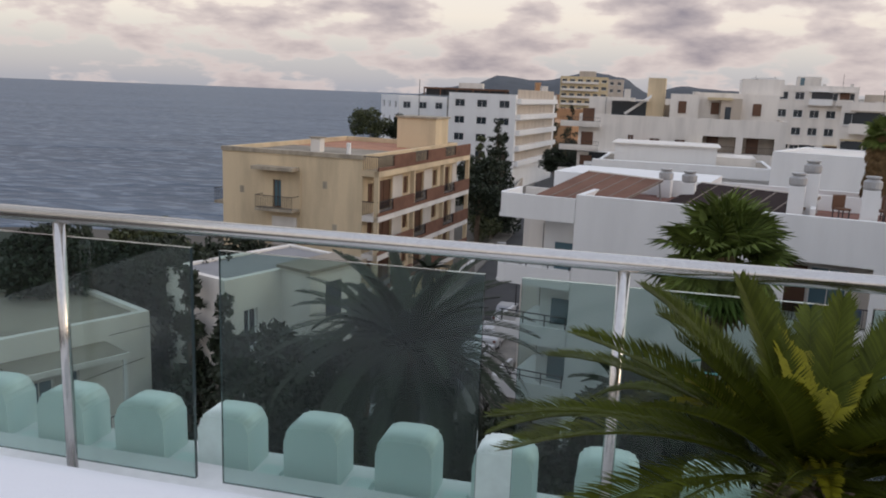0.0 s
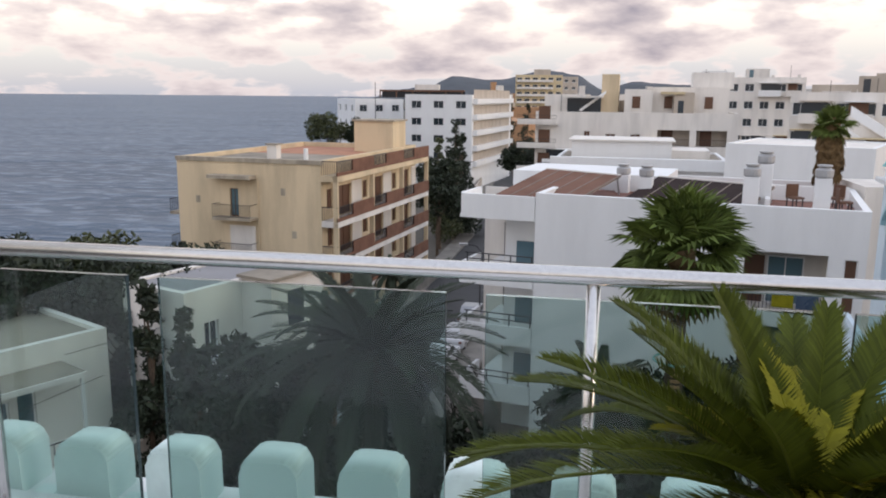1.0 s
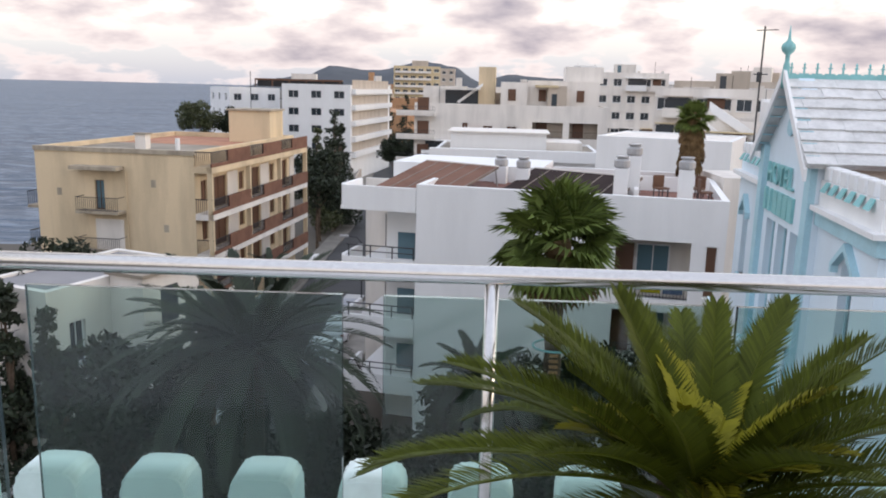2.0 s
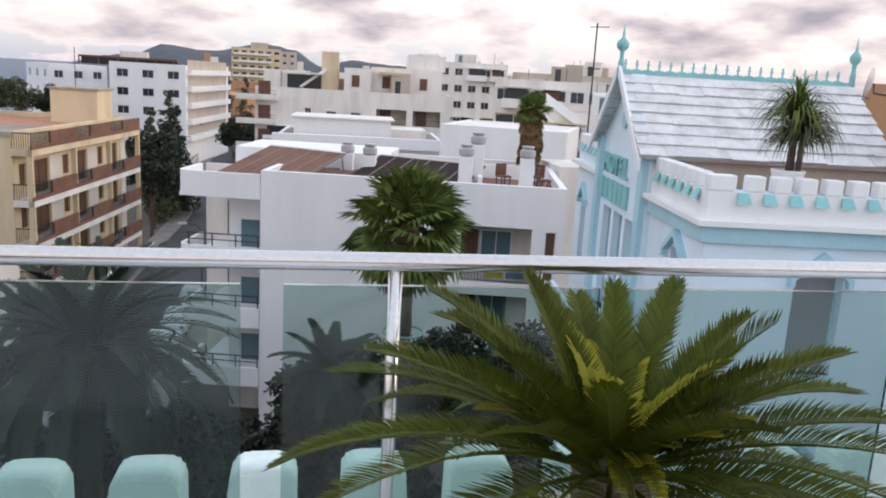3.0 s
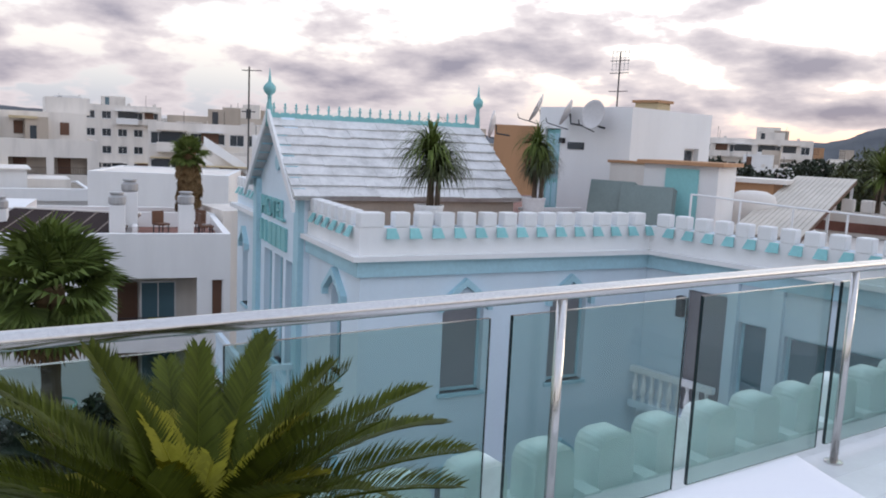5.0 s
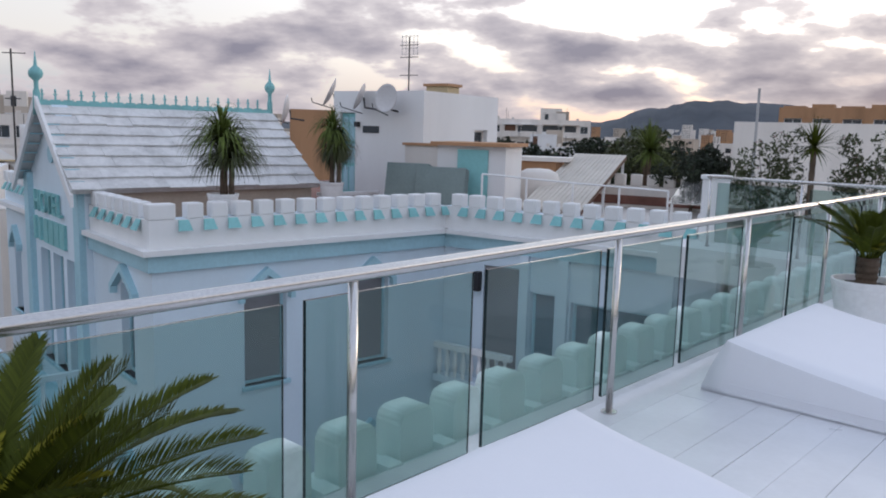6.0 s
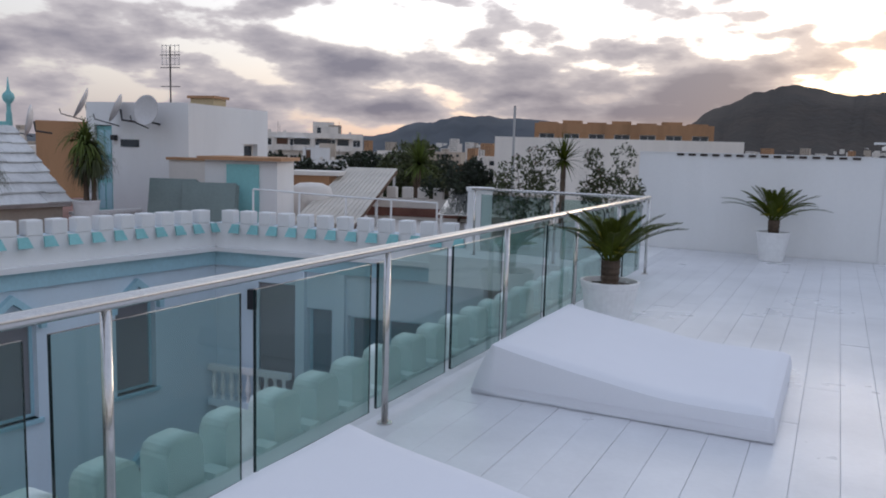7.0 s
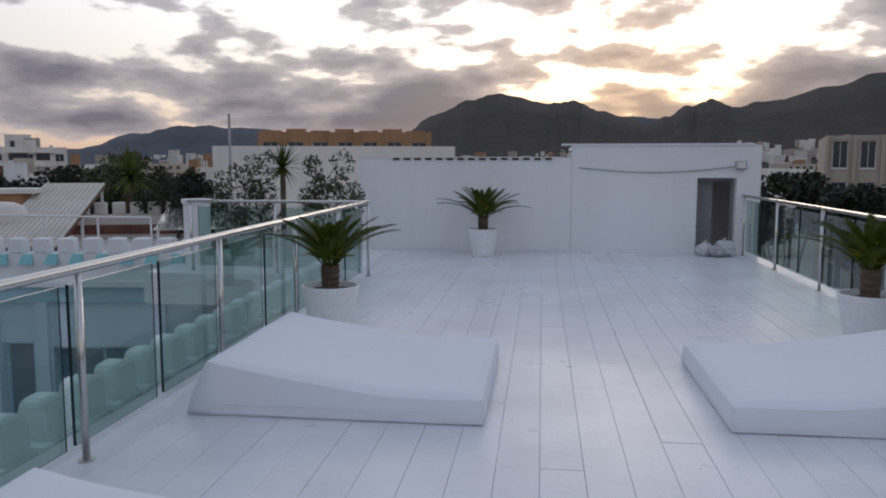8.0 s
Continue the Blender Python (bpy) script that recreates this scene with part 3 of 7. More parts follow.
def build_daybed(m, mirror=False):
    """A low wedge-shaped mattress: it sags in the middle and rises to a high head end."""
    bed = thing("daybed", m, "low sloping daybed in a white cotton cover on the deck", "daybed", "daybeds on the deck")
    L, W = 1.86, 1.78
    nx, ny = 44, 40
    verts, faces = [], []

    def height(u):
        return 0.200 + 0.02 * (1 - u) * math.sin(u * 3) - 0.012 * math.sin(math.pi * min(u / 0.6, 1)) + 0.205 * max(0.0, (u - 0.25) / 0.75) ** 1.5

    def shell(inset, zf):
        ring = []
        for i in range(nx + 1):
            ring.append((i / nx, 0.0))
        for j in range(1, ny + 1):
            ring.append((1.0, j / ny))
        for i in range(nx - 1, -1, -1):
            ring.append((i / nx, 1.0))
        for j in range(ny - 1, 0, -1):
            ring.append((0.0, j / ny))
        return ring
    # top grid, with rounded rims; x runs from the head end
    rim = 0.034
    for i in range(nx + 1):
        for j in range(ny + 1):
            u, v = i / nx, j / ny
            x, y = u * L, v * W
            ex, ey = min(x, L - x), min(y, W - y)
            d = min(ex, ey)
            drop = rim * (1 - min(1, (d / 0.085)) ** 0.5) if d < 0.085 else 0.0
            z = height(1 - u) - drop + 0.006 * noise.noise(Vector((x * 2.3, y * 2.3, 1)))
            z += 0.012 * math.sin(math.pi * v) * math.sin(math.pi * u)
            verts.append((x, y, z))
    for i in range(nx):
        for j in range(ny):
            a = i * (ny + 1) + j
            faces.append((a, a + ny + 1, a + ny + 2, a + 1))
    loop = [i * (ny + 1) for i in range(nx + 1)] + [nx * (ny + 1) + j for j in range(1, ny + 1)] + [i * (ny + 1) + ny for i in range(nx - 1, -1, -1)] + [j for j in range(ny - 1, 0, -1)]
    prev = loop
    for f, bulge in ((0.72, 0.012), (0.4, 0.020), (0.12, 0.016), (0.0, 0.010)):
        cur = []
        for q in loop:
            x, y, z = verts[q]
            cx, cy = L / 2, W / 2
            ox = (1 if x > L - 0.001 else -1 if x < 0.001 else 0) * bulge
            oy = (1 if y > W - 0.001 else -1 if y < 0.001 else 0) * bulge
            ox += 0.006 * noise.noise(Vector((x * 5, y * 5, f * 3)))
            oy += 0.006 * noise.noise(Vector((x * 5, y * 5, f * 3 + 7)))
            head = -0.14 * (1 - f) if x < 0.001 else 0.0
            cur.append(len(verts))
            verts.append((x + ox + head, y + oy, max(0.003, z * f)) if f else (x + ox + head, y + oy, 0.003))
        n = len(loop)
        for k in range(n):
            faces.append((prev[k], cur[k], cur[(k + 1) % n], prev[(k + 1) % n]))
        prev = cur
    faces.append(tuple(prev))
    cover = mesh_from("cover", verts, faces, FABRIC, smooth=True)
    # the piped rim is a crisp edge
    on_rim = set(loop)
    for e in cover.edges:
        if e.vertices[0] in on_rim and e.vertices[1] in on_rim:
            e.use_edge_sharp = True
    mesh_part("cover", cover, bed)
    part("base_board", box(0.06, L - 0.06, 0.06, W - 0.06, 0.0, 0.0025), DOOR_GREY, bed, "dark low base board")
    # stitched seam along the foot side
    part("seam", tube([(0.05, -0.018, 0.085), (L * 0.5, -0.024, 0.085), (L - 0.02, -0.018, 0.085)], 0.003, 6), FABRIC, bed, "stitched hem")
    return bed


daybed = build_daybed(pose(-2.25, 5.32, 0))
copy_thing(daybed, pose(-2.22, 1.66, 0))
copy_thing(daybed, pose(-2.12, -1.95, 0))
copy_thing(daybed, pose(3.06, 7.16, 0, 0, 0, 180))
copy_thing(daybed, pose(3.12, 3.40, 0, 0, 0, 180))
# ---- houses ----
def add_window(parent, m, w, h, frame_mat=None, pane_mat=None, shutter=None, sill=True, name="window", mullion=True):
    """A window in an opening w by h; m puts its lower left corner on the wall's face."""
    frame_mat, pane_mat = frame_mat or WHITE, pane_mat or DARK_GLASS
    win = part(name, wall_with_holes(w, 0, h, 0.06, [(0.06, w / 2 - 0.02, 0.06, h - 0.06), (w / 2 + 0.02, w - 0.06, 0.06, h - 0.06)] if w > 0.7 and mullion else [(0.05, w - 0.05, 0.05, h - 0.05)]), frame_mat, parent)
    win.matrix_basis = m @ pose(0, 0.14, 0)
    part("pane", box(0.03, w - 0.03, 0.03, 0.045, 0.03, h - 0.03), pane_mat, win)
    if sill:
        part("sill", box(-0.06, w + 0.06, -0.20, 0.0, -0.07, 0.0), frame_mat, win)
    if shutter:
        part("shutter", box(0.02, w * 0.48, -0.03, 0.0, 0.02, h - 0.02), shutter, win)
    return win


def face_pose(side, width, depth):
    """The pose of a house's face in the house's frame: front, right, back or left."""
    return {"front": pose(0, 0, 0), "right": pose(width, 0, 0, 0, 0, 90), "back": pose(width, depth, 0, 0, 0, 180), "left": pose(0, depth, 0, 0, 0, -90)}[side]


def build_house(name, m, width, depth, height, wall_mat, roof_mat, holes, label, parapet=0.5, frame_mat=None, pane_mat=None, shutter=None, category="building", dark_back=True):
    """A flat-roofed house: four walls with openings through them, windows set in, roof slab behind a parapet."""
    house = thing(name, m, label, category)
    t = 0.3
    for side in ("front", "right", "back", "left"):
        length = width if side in ("front", "back") else depth
        cut = [h for h in holes.get(side, ())]
        fm = face_pose(side, width, depth)
        if side in ("front", "back"):
            bm = wall_with_holes(length, 0, height, t, [h[:4] for h in cut])
        else:
            bm = wall_with_holes(length - 2 * t, 0, height, t, [(h[0] - t, h[1] - t, h[2], h[3]) for h in cut])
            bmesh.ops.translate(bm, verts=bm.verts, vec=(t, 0, 0))
        ob = part("wall", bm, wall_mat, house)
        ob.matrix_basis = fm
        for h in cut:
            if len(h) > 4 and h[4] == "open":
                continue
            kind = h[4] if len(h) > 4 else ""
            add_window(house, fm @ pose(h[0], 0, h[2]), h[1] - h[0], h[3] - h[2], frame_mat, SHUTTER if kind == "wood" else pane_mat, shutter, sill=kind != "wood")
    part("roof", box(t, width - t, t, depth - t, height - parapet - 0.25, height - parapet), roof_mat, house)
    return house


def flat_rail(parent, x0, x1, y, z0, h=0.95, step=0.14, name="balcony_rail", mat=None, bar=0.012):
    bm = box(x0, x1, y - 0.02, y + 0.02, z0 + h - 0.04, z0 + h)
    box(x0, x1, y - 0.015, y + 0.015, z0 + 0.06, z0 + 0.09, bm)
    n = max(2, int((x1 - x0) / step))
    for i in range(n + 1):
        x = x0 + (x1 - x0) * i / n
        box(x - bar, x + bar, y - bar, y + bar, z0, z0 + h - 0.03, bm)
    return part(name, bm, mat or IRON, parent, "dark iron bars")


def rows(xs, zs, w, h, kind=""):
    return [(x, x + w, z, z + h, kind) if kind else (x, x + w, z, z + h) for z in zs for x in xs]


def build_beige_block():
    """The four-storey beige block by the sea, with brown balconies along one side."""
    W, D = 11.5, 19.5
    near = Vector((-52.0, -17.9, 0))
    m = pose(near.x, near.y, GROUND_Z, 0, 0, 83) @ pose(-W, 0, 0)
    top = 12.5
    floors = [8.35, 5.6, 2.85]
    side = []
    for z in floors:
        for k in range(3):
            y0 = 0.9 + k * 6.3
            side += [(y0, y0 + 0.95, z + 0.75, z + 2.1, "wood"), (y0 + 1.9, y0 + 4.1, z, z + 2.15, "wood")]
    front = [(4.3, 5.0, z + 0.0, z + 2.0) for z in floors]
    left = rows([1.5, 5.5, 9.5, 13.5, 17], [f + 0.5 for f in floors], 1.3, 1.5)
    house = build_house("apartment_block", m, W, D, top, CREAM, TERRACOTTA, {"front": front, "right": side, "left": left}, "weathered beige four-storey block with brown balconies by the sea", 0.4, frame_mat=SHUTTER, pane_mat=BLUE_GLASS)
    part("coping", box(-0.06, W + 0.06, -0.08, 0.34, top - 0.28, top + 0.02), CREAM_TOP, house, "rain-stained parapet top")
    # balconies on the end wall
    for z in floors:
        part("slab", box(3.4, 6.5, -1.0, 0.0, z - 0.18, z), CREAM_TOP, house, "stained balcony slab")
        flat_rail(house, 3.45, 6.45, -0.95, z, 0.95)
        for x in (3.45, 6.45):
            part("balcony_rail", box(x - 0.015, x + 0.015, -0.95, 0.0, z + 0.9, z + 0.94), IRON, house)
    part("slab", box(3.1, 6.5, -1.0, 0.0, 11.1, 11.35), CREAM_TOP, house, "stained balcony canopy")
    part("downpipe", tube([(6.62, -0.07, 0), (6.62, -0.07, 11.0)], 0.05, 8), CREAM, house)
    # brown balconies along the side: solid panels and railed stretches
    for z in (11.5, 8.35, 5.6, 2.85):
        part("slab", box(W - 0.0, W + 1.25, 0.0, D, z - 0.42, z - 0.02), WHITE_OLD if z < 11 else CREAM, house, "pale balcony slab edge")
        for k in range(3):
            y0 = k * 6.5
            part("balcony_panel", box(W + 1.14, W + 1.27, y0 + 2.6, y0 + 6.5, z - 0.02, z + 0.98), BROWN_PARAPET, house, "red-brown balcony panel")
            part("balcony_panel", box(W + 1.14, W + 1.27, y0 + 0.0, y0 + 2.6, z - 0.02, z + 0.22), BROWN_PARAPET, house, "red-brown balcony kerb")
            bm = bmesh.new()
            for i in range(16):
                y = y0 + 0.08 + i * 0.165
                box(W + 1.18, W + 1.21, y, y + 0.03, z + 0.2, z + 0.98, bm)
            box(W + 1.17, W + 1.22, y0, y0 + 2.6, z + 0.94, z + 1.0, bm)
            part("balcony_rail", bm, IRON, house, "dark iron bars")
        bm = bmesh.new()
        for i in range(9):
            x = W + 0.04 + i * 0.14
            box(x, x + 0.03, 0.05, 0.08, z, z + 0.98, bm)
        box(W, W + 1.25, 0.04, 0.09, z + 0.94, z + 1.0, bm)
        part("balcony_rail", bm, IRON, house)
    for k in range(4):
        part("pier", box(W + 0.9, W + 1.24, k * 6.42 + 0.0, k * 6.42 + 0.22, 0, 11.5), CREAM, house, "cream pier between balconies")
    for z in floors:
        for k in range(3):
            part("brick_panel", box(W + 0.002, W + 0.05, 5.1 + k * 6.3 if k < 2 else 18.2, 6.9 + k * 6.3 if k < 2 else 19.3, z, z + 2.3), WHITE_OLD, house, "whitewashed brick panel")
    for z, xs in ((10.0, 8.4), (7.0, 9.2), (4.2, 7.9), (9.2, 1.5)):
        part("wall_patch", box(xs, xs + 0.35, -0.012, 0.0, z, z + 0.5), CREAM_TOP, house, "worn plaster patch")
    part("roller_shutter", box(4.25, 6.3, -0.06, 0.0, 5.6, 7.7), WHITE_OLD, house, "white roller shutter")
    # rooftop: stair head, chimney, stub pipes
    part("stair_head", box(W - 4.0, W - 0.4, 14.8, 17.9, 12.0, 14.7), CREAM, house, "cream stair head")
    part("stair_head_roof", box(W - 4.15, W - 0.25, 14.65, 18.05, 14.7, 14.85), CREAM_TOP, house)
    part("roof_screed", box(0.32, W - 0.32, 0.32, 9.5, 12.05, 12.16), ROOF_GREY, house, "grey-brown roof screed")
    ch = part("chimney", box(5.0, 5.8, 4.2, 4.9, 12.1, 13.2), WHITE_OLD, house)
    part("cowl", box(4.9, 5.9, 4.1, 5.0, 13.2, 13.3), ROOF_GREY, ch)
    part("vent_pipe", tube([(9.6, 1.6, 12.1), (9.6, 1.6, 13.2)], 0.16, 10), WHITE, house)
    part("antenna", tube([(W - 2.5, 16.0, 14.8), (W - 2.5, 16.0, 18.0)], 0.03, 6), IRON, house)
    # sea side balconies
    for z in floors:
        part("slab", box(-1.1, 0.0, 0.4, 3.4, z - 0.2, z), CREAM_TOP, house)
        bm = box(-1.08, -1.03, 0.4, 3.4, z + 0.9, z + 0.96)
        for i in range(14):
            y = 0.42 + i * 0.22
            box(-1.07, -1.04, y, y + 0.03, z, z + 0.92, bm)
        part("balcony_rail", bm, IRON, house)
    return house


build_beige_block()


def build_solar_block():
    """The white block across the street with solar collectors on its roof."""
    p0, p1 = (-36.85, -2.2), (-33.9, 11.3)
    m = heading(p0, p1, GROUND_Z)
    W, D, top = 13.8, 12.0, 12.6
    holes = {"front": [(9.2, 12.4, 8.1, 10.7, "open"), (9.2, 12.4, 5.0, 7.5, "open"), (9.2, 12.4, 2.0, 4.4, "open"), (13.0, 13.5, 8.3, 10.6, "wood")]}
    house = build_house("white_apartment_block", m, W, D, top, WHITE, TILE_RED, holes, "white four-storey block with solar collectors on its roof", 0.45)
    # loggia behind the openings
    for z in (8.1, 5.0, 2.0):
        part("loggia_wall", box(9.0, 12.7, 1.9, 2.0, z, z + 2.7), WHITE_OLD, house)
        part("loggia_floor", box(9.0, 12.7, 0.3, 1.9, z - 0.12, z), WHITE_OLD, house)
        part("loggia_side", box(12.5, 12.6, 0.3, 1.9, z, z + 2.7), WHITE_OLD, house)
        part("loggia_side", box(9.0, 9.1, 0.3, 1.9, z, z + 2.7), WHITE_OLD, house)
        d = add_window(house, pose(10.1, 1.62, z), 1.5, 2.15, WHITE, BLUE_GLASS, sill=False, name="balcony_door")
        # a solid dark panel stands for the shade inside the doorway
        part("doorway", box(9.15, 10.0, 1.82, 1.88, z, z + 2.1), SHUTTER, house, "dark brown panel for the shade in an open doorway")
        flat_rail(house, 9.2, 12.4, 0.1, z, 0.9)
    # stacked balconies round the left corner
    bays = thing("balcony_bay", m @ pose(-3.9, 0, 0), "white stacked balconies with dark rails at the block's corner", "balcony")
    tops = [12.4, 8.95, 6.05, 3.1]
    part("wall", box(1.7, 3.88, 2.4, 2.6, 0, 12.0), WHITE, bays)
    part("wall", box(-0.9, 1.7, 6.5, 6.7, 0, 12.0), WHITE_OLD, bays)
    part("wall", box(1.6, 1.7, 2.6, 6.5, 0, 12.0), WHITE_OLD, bays)
    for i, z in enumerate(tops):
        h = 1.15 if i == 0 else 0.95
        outline = [(0.0, 3.0), (0.0, 0.5), (0.15, 0.15), (0.5, 0.0), (3.87, 0.0), (3.87, 0.18), (0.55, 0.18), (0.3, 0.28), (0.18, 0.52), (0.18, 3.0)]
        bm = bmesh.new()
        prism([(x, y) for x, y in outline], z - h, z, bm)
        part("balcony_panel", bm, WHITE, bays)
        part("slab", box(0.1, 3.87, 0.1, 6.5, z - h - 0.02, z - h + 0.16), WHITE, bays)
        if i:
            bm = box(0.4, 3.8, 0.06, 0.1, z + 0.55, z + 0.6)
            box(0.4, 3.8, 0.06, 0.1, z + 0.27, z + 0.31, bm)
            for x in (0.5, 1.6, 2.7, 3.75):
                box(x, x + 0.05, 0.06, 0.11, z, z + 0.6, bm)
            part("balcony_rail", bm, IRON, bays, "dark tubular rail")
            part("balcony_door", box(0.3, 1.5, 6.42, 6.48, z - h + 0.2, z + 1.1), DARK_GLASS, bays)
            part("window", box(2.3, 3.2, 2.34, 2.39, z - h + 0.5, z + 0.9), BLUE_GLASS, bays)
    # roof: parapet, collectors, vents
    part("roof_step", box(-3.2, 5.0, 6.5, 11.5, 11.9, 13.0), WHITE, house, "white raised roof step")

    def collectors(name, mm, n, w, length, mat, label):
        c = thing(name, mm, label, "solar collector")
        for i in range(n):
            x = i * (w + 0.06)
            pan = part("collector", box(x, x + w, 0, length, 0, 0.09), mat, c)
            part("frame", box(x + w, x + w + 0.06, 0, length, 0, 0.11), COLLECTOR_FRAME, pan)
        part("header_pipe", tube([(0, length, 0.1), (n * (w + 0.06), length, 0.1)], 0.05, 8), WHITE_OLD, c)
        for x in (0.2, n * (w + 0.06) - 0.2):
            q = part("stand", box(x, x + 0.06, length - 0.1, length - 0.04, -2.2, 0.0), GREY_METAL, c)
            q.matrix_basis = pose(0, 0, 0)
        return c
    collectors("solar_collectors", m @ pose(-2.75, 2.2, 12.05, 14, 0, -22), 5, 0.86, 4.3, PANEL_RED, "sloping row of reddish solar collectors on the roof")
    collectors("solar_collectors", m @ pose(3.4, 2.6, 12.05, 15, 0, -22), 6, 0.92, 3.6, PANEL_DARK, "sloping row of dark solar collectors on the roof")
    for x, y, h in ((4.3, 4.4, 1.0), (9.2, 1.6, 1.5), (9.7, 2.6, 2.0), (12.0, 1.2, 1.6), (2.9, 6.0, 0.9)):
        v = thing("roof_vent", m @ pose(x, y, 12.15), "white chimney with a grey metal cowl on the roof", "chimney", "roof vents")
        part("shaft", box(-0.32, 0.32, -0.32, 0.32, 0, h, bevel=0.02), WHITE, v)
        part("cowl", lathe([(0.3, h), (0.36, h + 0.1), (0.36, h + 0.35), (0.22, h + 0.45), (0.3, h + 0.5), (0.3, h + 0.56)], 14), GREY_METAL, v, "grey metal cowl")
    for x, y, rz in ((11.0, 2.6, 30), (12.6, 3.2, -40), (12.9, 1.9, 100)):
        c = thing("terrace_chair", m @ pose(x, y, 12.3, 0, 0, rz), "brown woven chair on the tiled roof terrace", "chair", "chairs on the roof terrace")
        part("seat", box(-0.28, 0.28, -0.28, 0.28, 0.38, 0.46), SHUTTER, c)
        part("backrest", box(-0.28, 0.28, 0.24, 0.30, 0.46, 1.0), SHUTTER, c)
        for dx in (-0.25, 0.21):
            for dy in (-0.25, 0.21):
                part("leg", box(dx, dx + 0.04, dy, dy + 0.04, 0, 0.38), IRON, c)
    part("roof_wall", box(6.4, 13.3, 5.0, 5.2, 12.16, 13.0), WHITE, house, "low white wall across the roof terrace")
    part("roof_wall", box(9.8, 10.0, 1.3, 5.0, 12.16, 12.75), WHITE, house)
    part("terrace_tile", box(6.5, 13.2, 1.3, 9.0, 12.16, 12.3), TILE_RED, house, "dark red tiled roof terrace")
    return house


build_solar_block()


def simple_block(name, p0, p1, depth, top_z, cols, floors, label, wall=WHITE, ww=1.5, wh=1.3, base=GROUND_Z, roof=ROOF_GREY, right_cols=0, left_cols=0, parapet=0.6, pane=None, first=1.0, storey=3.0):
    width = math.hypot(p1[0] - p0[0], p1[1] - p0[1])
    height = top_z - base
    zs = [height - 2.4 - storey * k for k in range(floors)]
    zs = [z for z in zs if z > 0.3]

    def grid(n, length):
        if not n:
            return []
        gap = length / n
        return rows([gap * (i + 0.5) - ww / 2 for i in range(n)], zs, ww, wh)
    return build_house(name, heading(p0, p1, base), width, depth, height, wall, roof, {"front": grid(cols, width), "right": grid(right_cols, depth), "left": grid(left_cols, depth)}, label, parapet, pane_mat=pane)


# the white hotel beyond, in two wings
simple_block("white_hotel_wing", (-152, -45.5), (-157, -37), 16, 0.6, 3, 5, "white hotel wing with small square windows by the bay", left_cols=3, right_cols=2)
white_hotel = simple_block("white_hotel", (-141.6, -33.0), (-140.0, -20.6), 30, 1.6, 3, 5, "long white hotel with dark square windows", ww=1.9, right_cols=0, left_cols=3)
for k in range(5):
    part("balcony_band", box(12.52, 13.3, 0.6, 29.0, 4.4 + 2.75 * k, 5.3 + 2.75 * k), WHITE, white_hotel, "long white balcony front")
    # one flat beige strip paints the shade between the balcony fronts
    part("balcony_door", box(12.502, 12.52, 1.0, 28.5, 5.3 + 2.75 * k, 6.9 + 2.75 * k), BEIGE, white_hotel, "beige strip for the shade above the balcony front")
roof_bar = thing("roof_pergola", heading((-141, -32.0), (-142, -21.6), 1.0), "dark pergola on the white hotel roof", "pergola")
part("beam", box(-6, 9.5, 3.0, 6.0, 1.1, 1.4), SHUTTER, roof_bar)
part("screen", box(-6, 9.5, 5.9, 6.0, 0.0, 1.1), DARK_GLASS, roof_bar)
for k in range(6):
    part("post", box(-6 + k * 3.0, -5.8 + k * 3.0, 3.0, 3.2, 0, 1.1), SHUTTER, roof_bar)
part("lift_house", box(0, 4.5, 7, 10, 0.0, 2.4), WHITE_OLD, roof_bar)
tower = simple_block("yellow_hotel_tower", (-350, -33), (-352, -13), 18, 10.2, 6, 8, "yellow hotel tower with long white balconies", YELLOW, ww=2.2)
for k in range(8):
    part("balcony", box(0.5, 16.0, -1.4, 0.0, 1.6 + k * 3.0, 2.5 + k * 3.0), WHITE_OLD, tower, "long white balcony front")
part("roof_house", box(8, 15, 3, 10, 25.5, 28.0), BEIGE, tower)
simple_block("yellow_hotel_wing", (-352, -13), (-352, -6.7), 14, 9.5, 2, 8, "pale yellow side wing of the hotel tower", BEIGE, right_cols=3)
low_house = simple_block("white_terrace_house", (-72, -3.0), (-71.2, 11.9), 12, -3.85, 7, 2, "low white terrace house with small windows", WHITE, ww=0.9, wh=0.8, parapet=0.12, pane=SHUTTER, first=0.6)
part("cornice", box(-0.3, 14.9, -0.7, -0.002, 10.75, 11.72), WHITE, low_house, "long white balcony front")
part("upper_storey", box(1.3, 10.2, 3.0, 9.0, 11.4, 13.0), WHITE, low_house, "set-back white upper storey")
part("roof_slab", box(1.0, 10.5, 2.7, 9.3, 13.0, 13.12), WHITE_OLD, low_house)
part("roof_step", box(10.2, 13.6, 4.0, 9.0, 11.4, 12.2), WHITE_OLD, low_house)
simple_block("white_terrace_block", (-62, 10.0), (-58, 19.0), 10, -1.7, 0, 2, "plain white flat-roofed block", WHITE, parapet=0.1, roof=WHITE_OLD)
# ---- the pale blue hotel next door ----
HOTEL = pose(-12.1, 6.35, GROUND_Z, 0, 0, 83)
LEDGE = 15.02


def hood(parent, m, w):
    """A pointed hood moulding over a window; m puts the window's top centre on the wall."""
    bm = bmesh.new()
    for s in (-1, 1):
        pts = [(0, 0.34), (s * w * 0.72, -0.10), (s * w * 0.72, -0.26), (s * w * 0.60, -0.26), (s * w * 0.60, -0.14), (0, 0.20)]
        extrude_xz(pts if s > 0 else pts[::-1], -0.12, 0.0, bm)
    ob = part("hood", bm, BLUE_TRIM, parent, "pointed blue hood moulding")
    ob.matrix_basis = m
    return ob


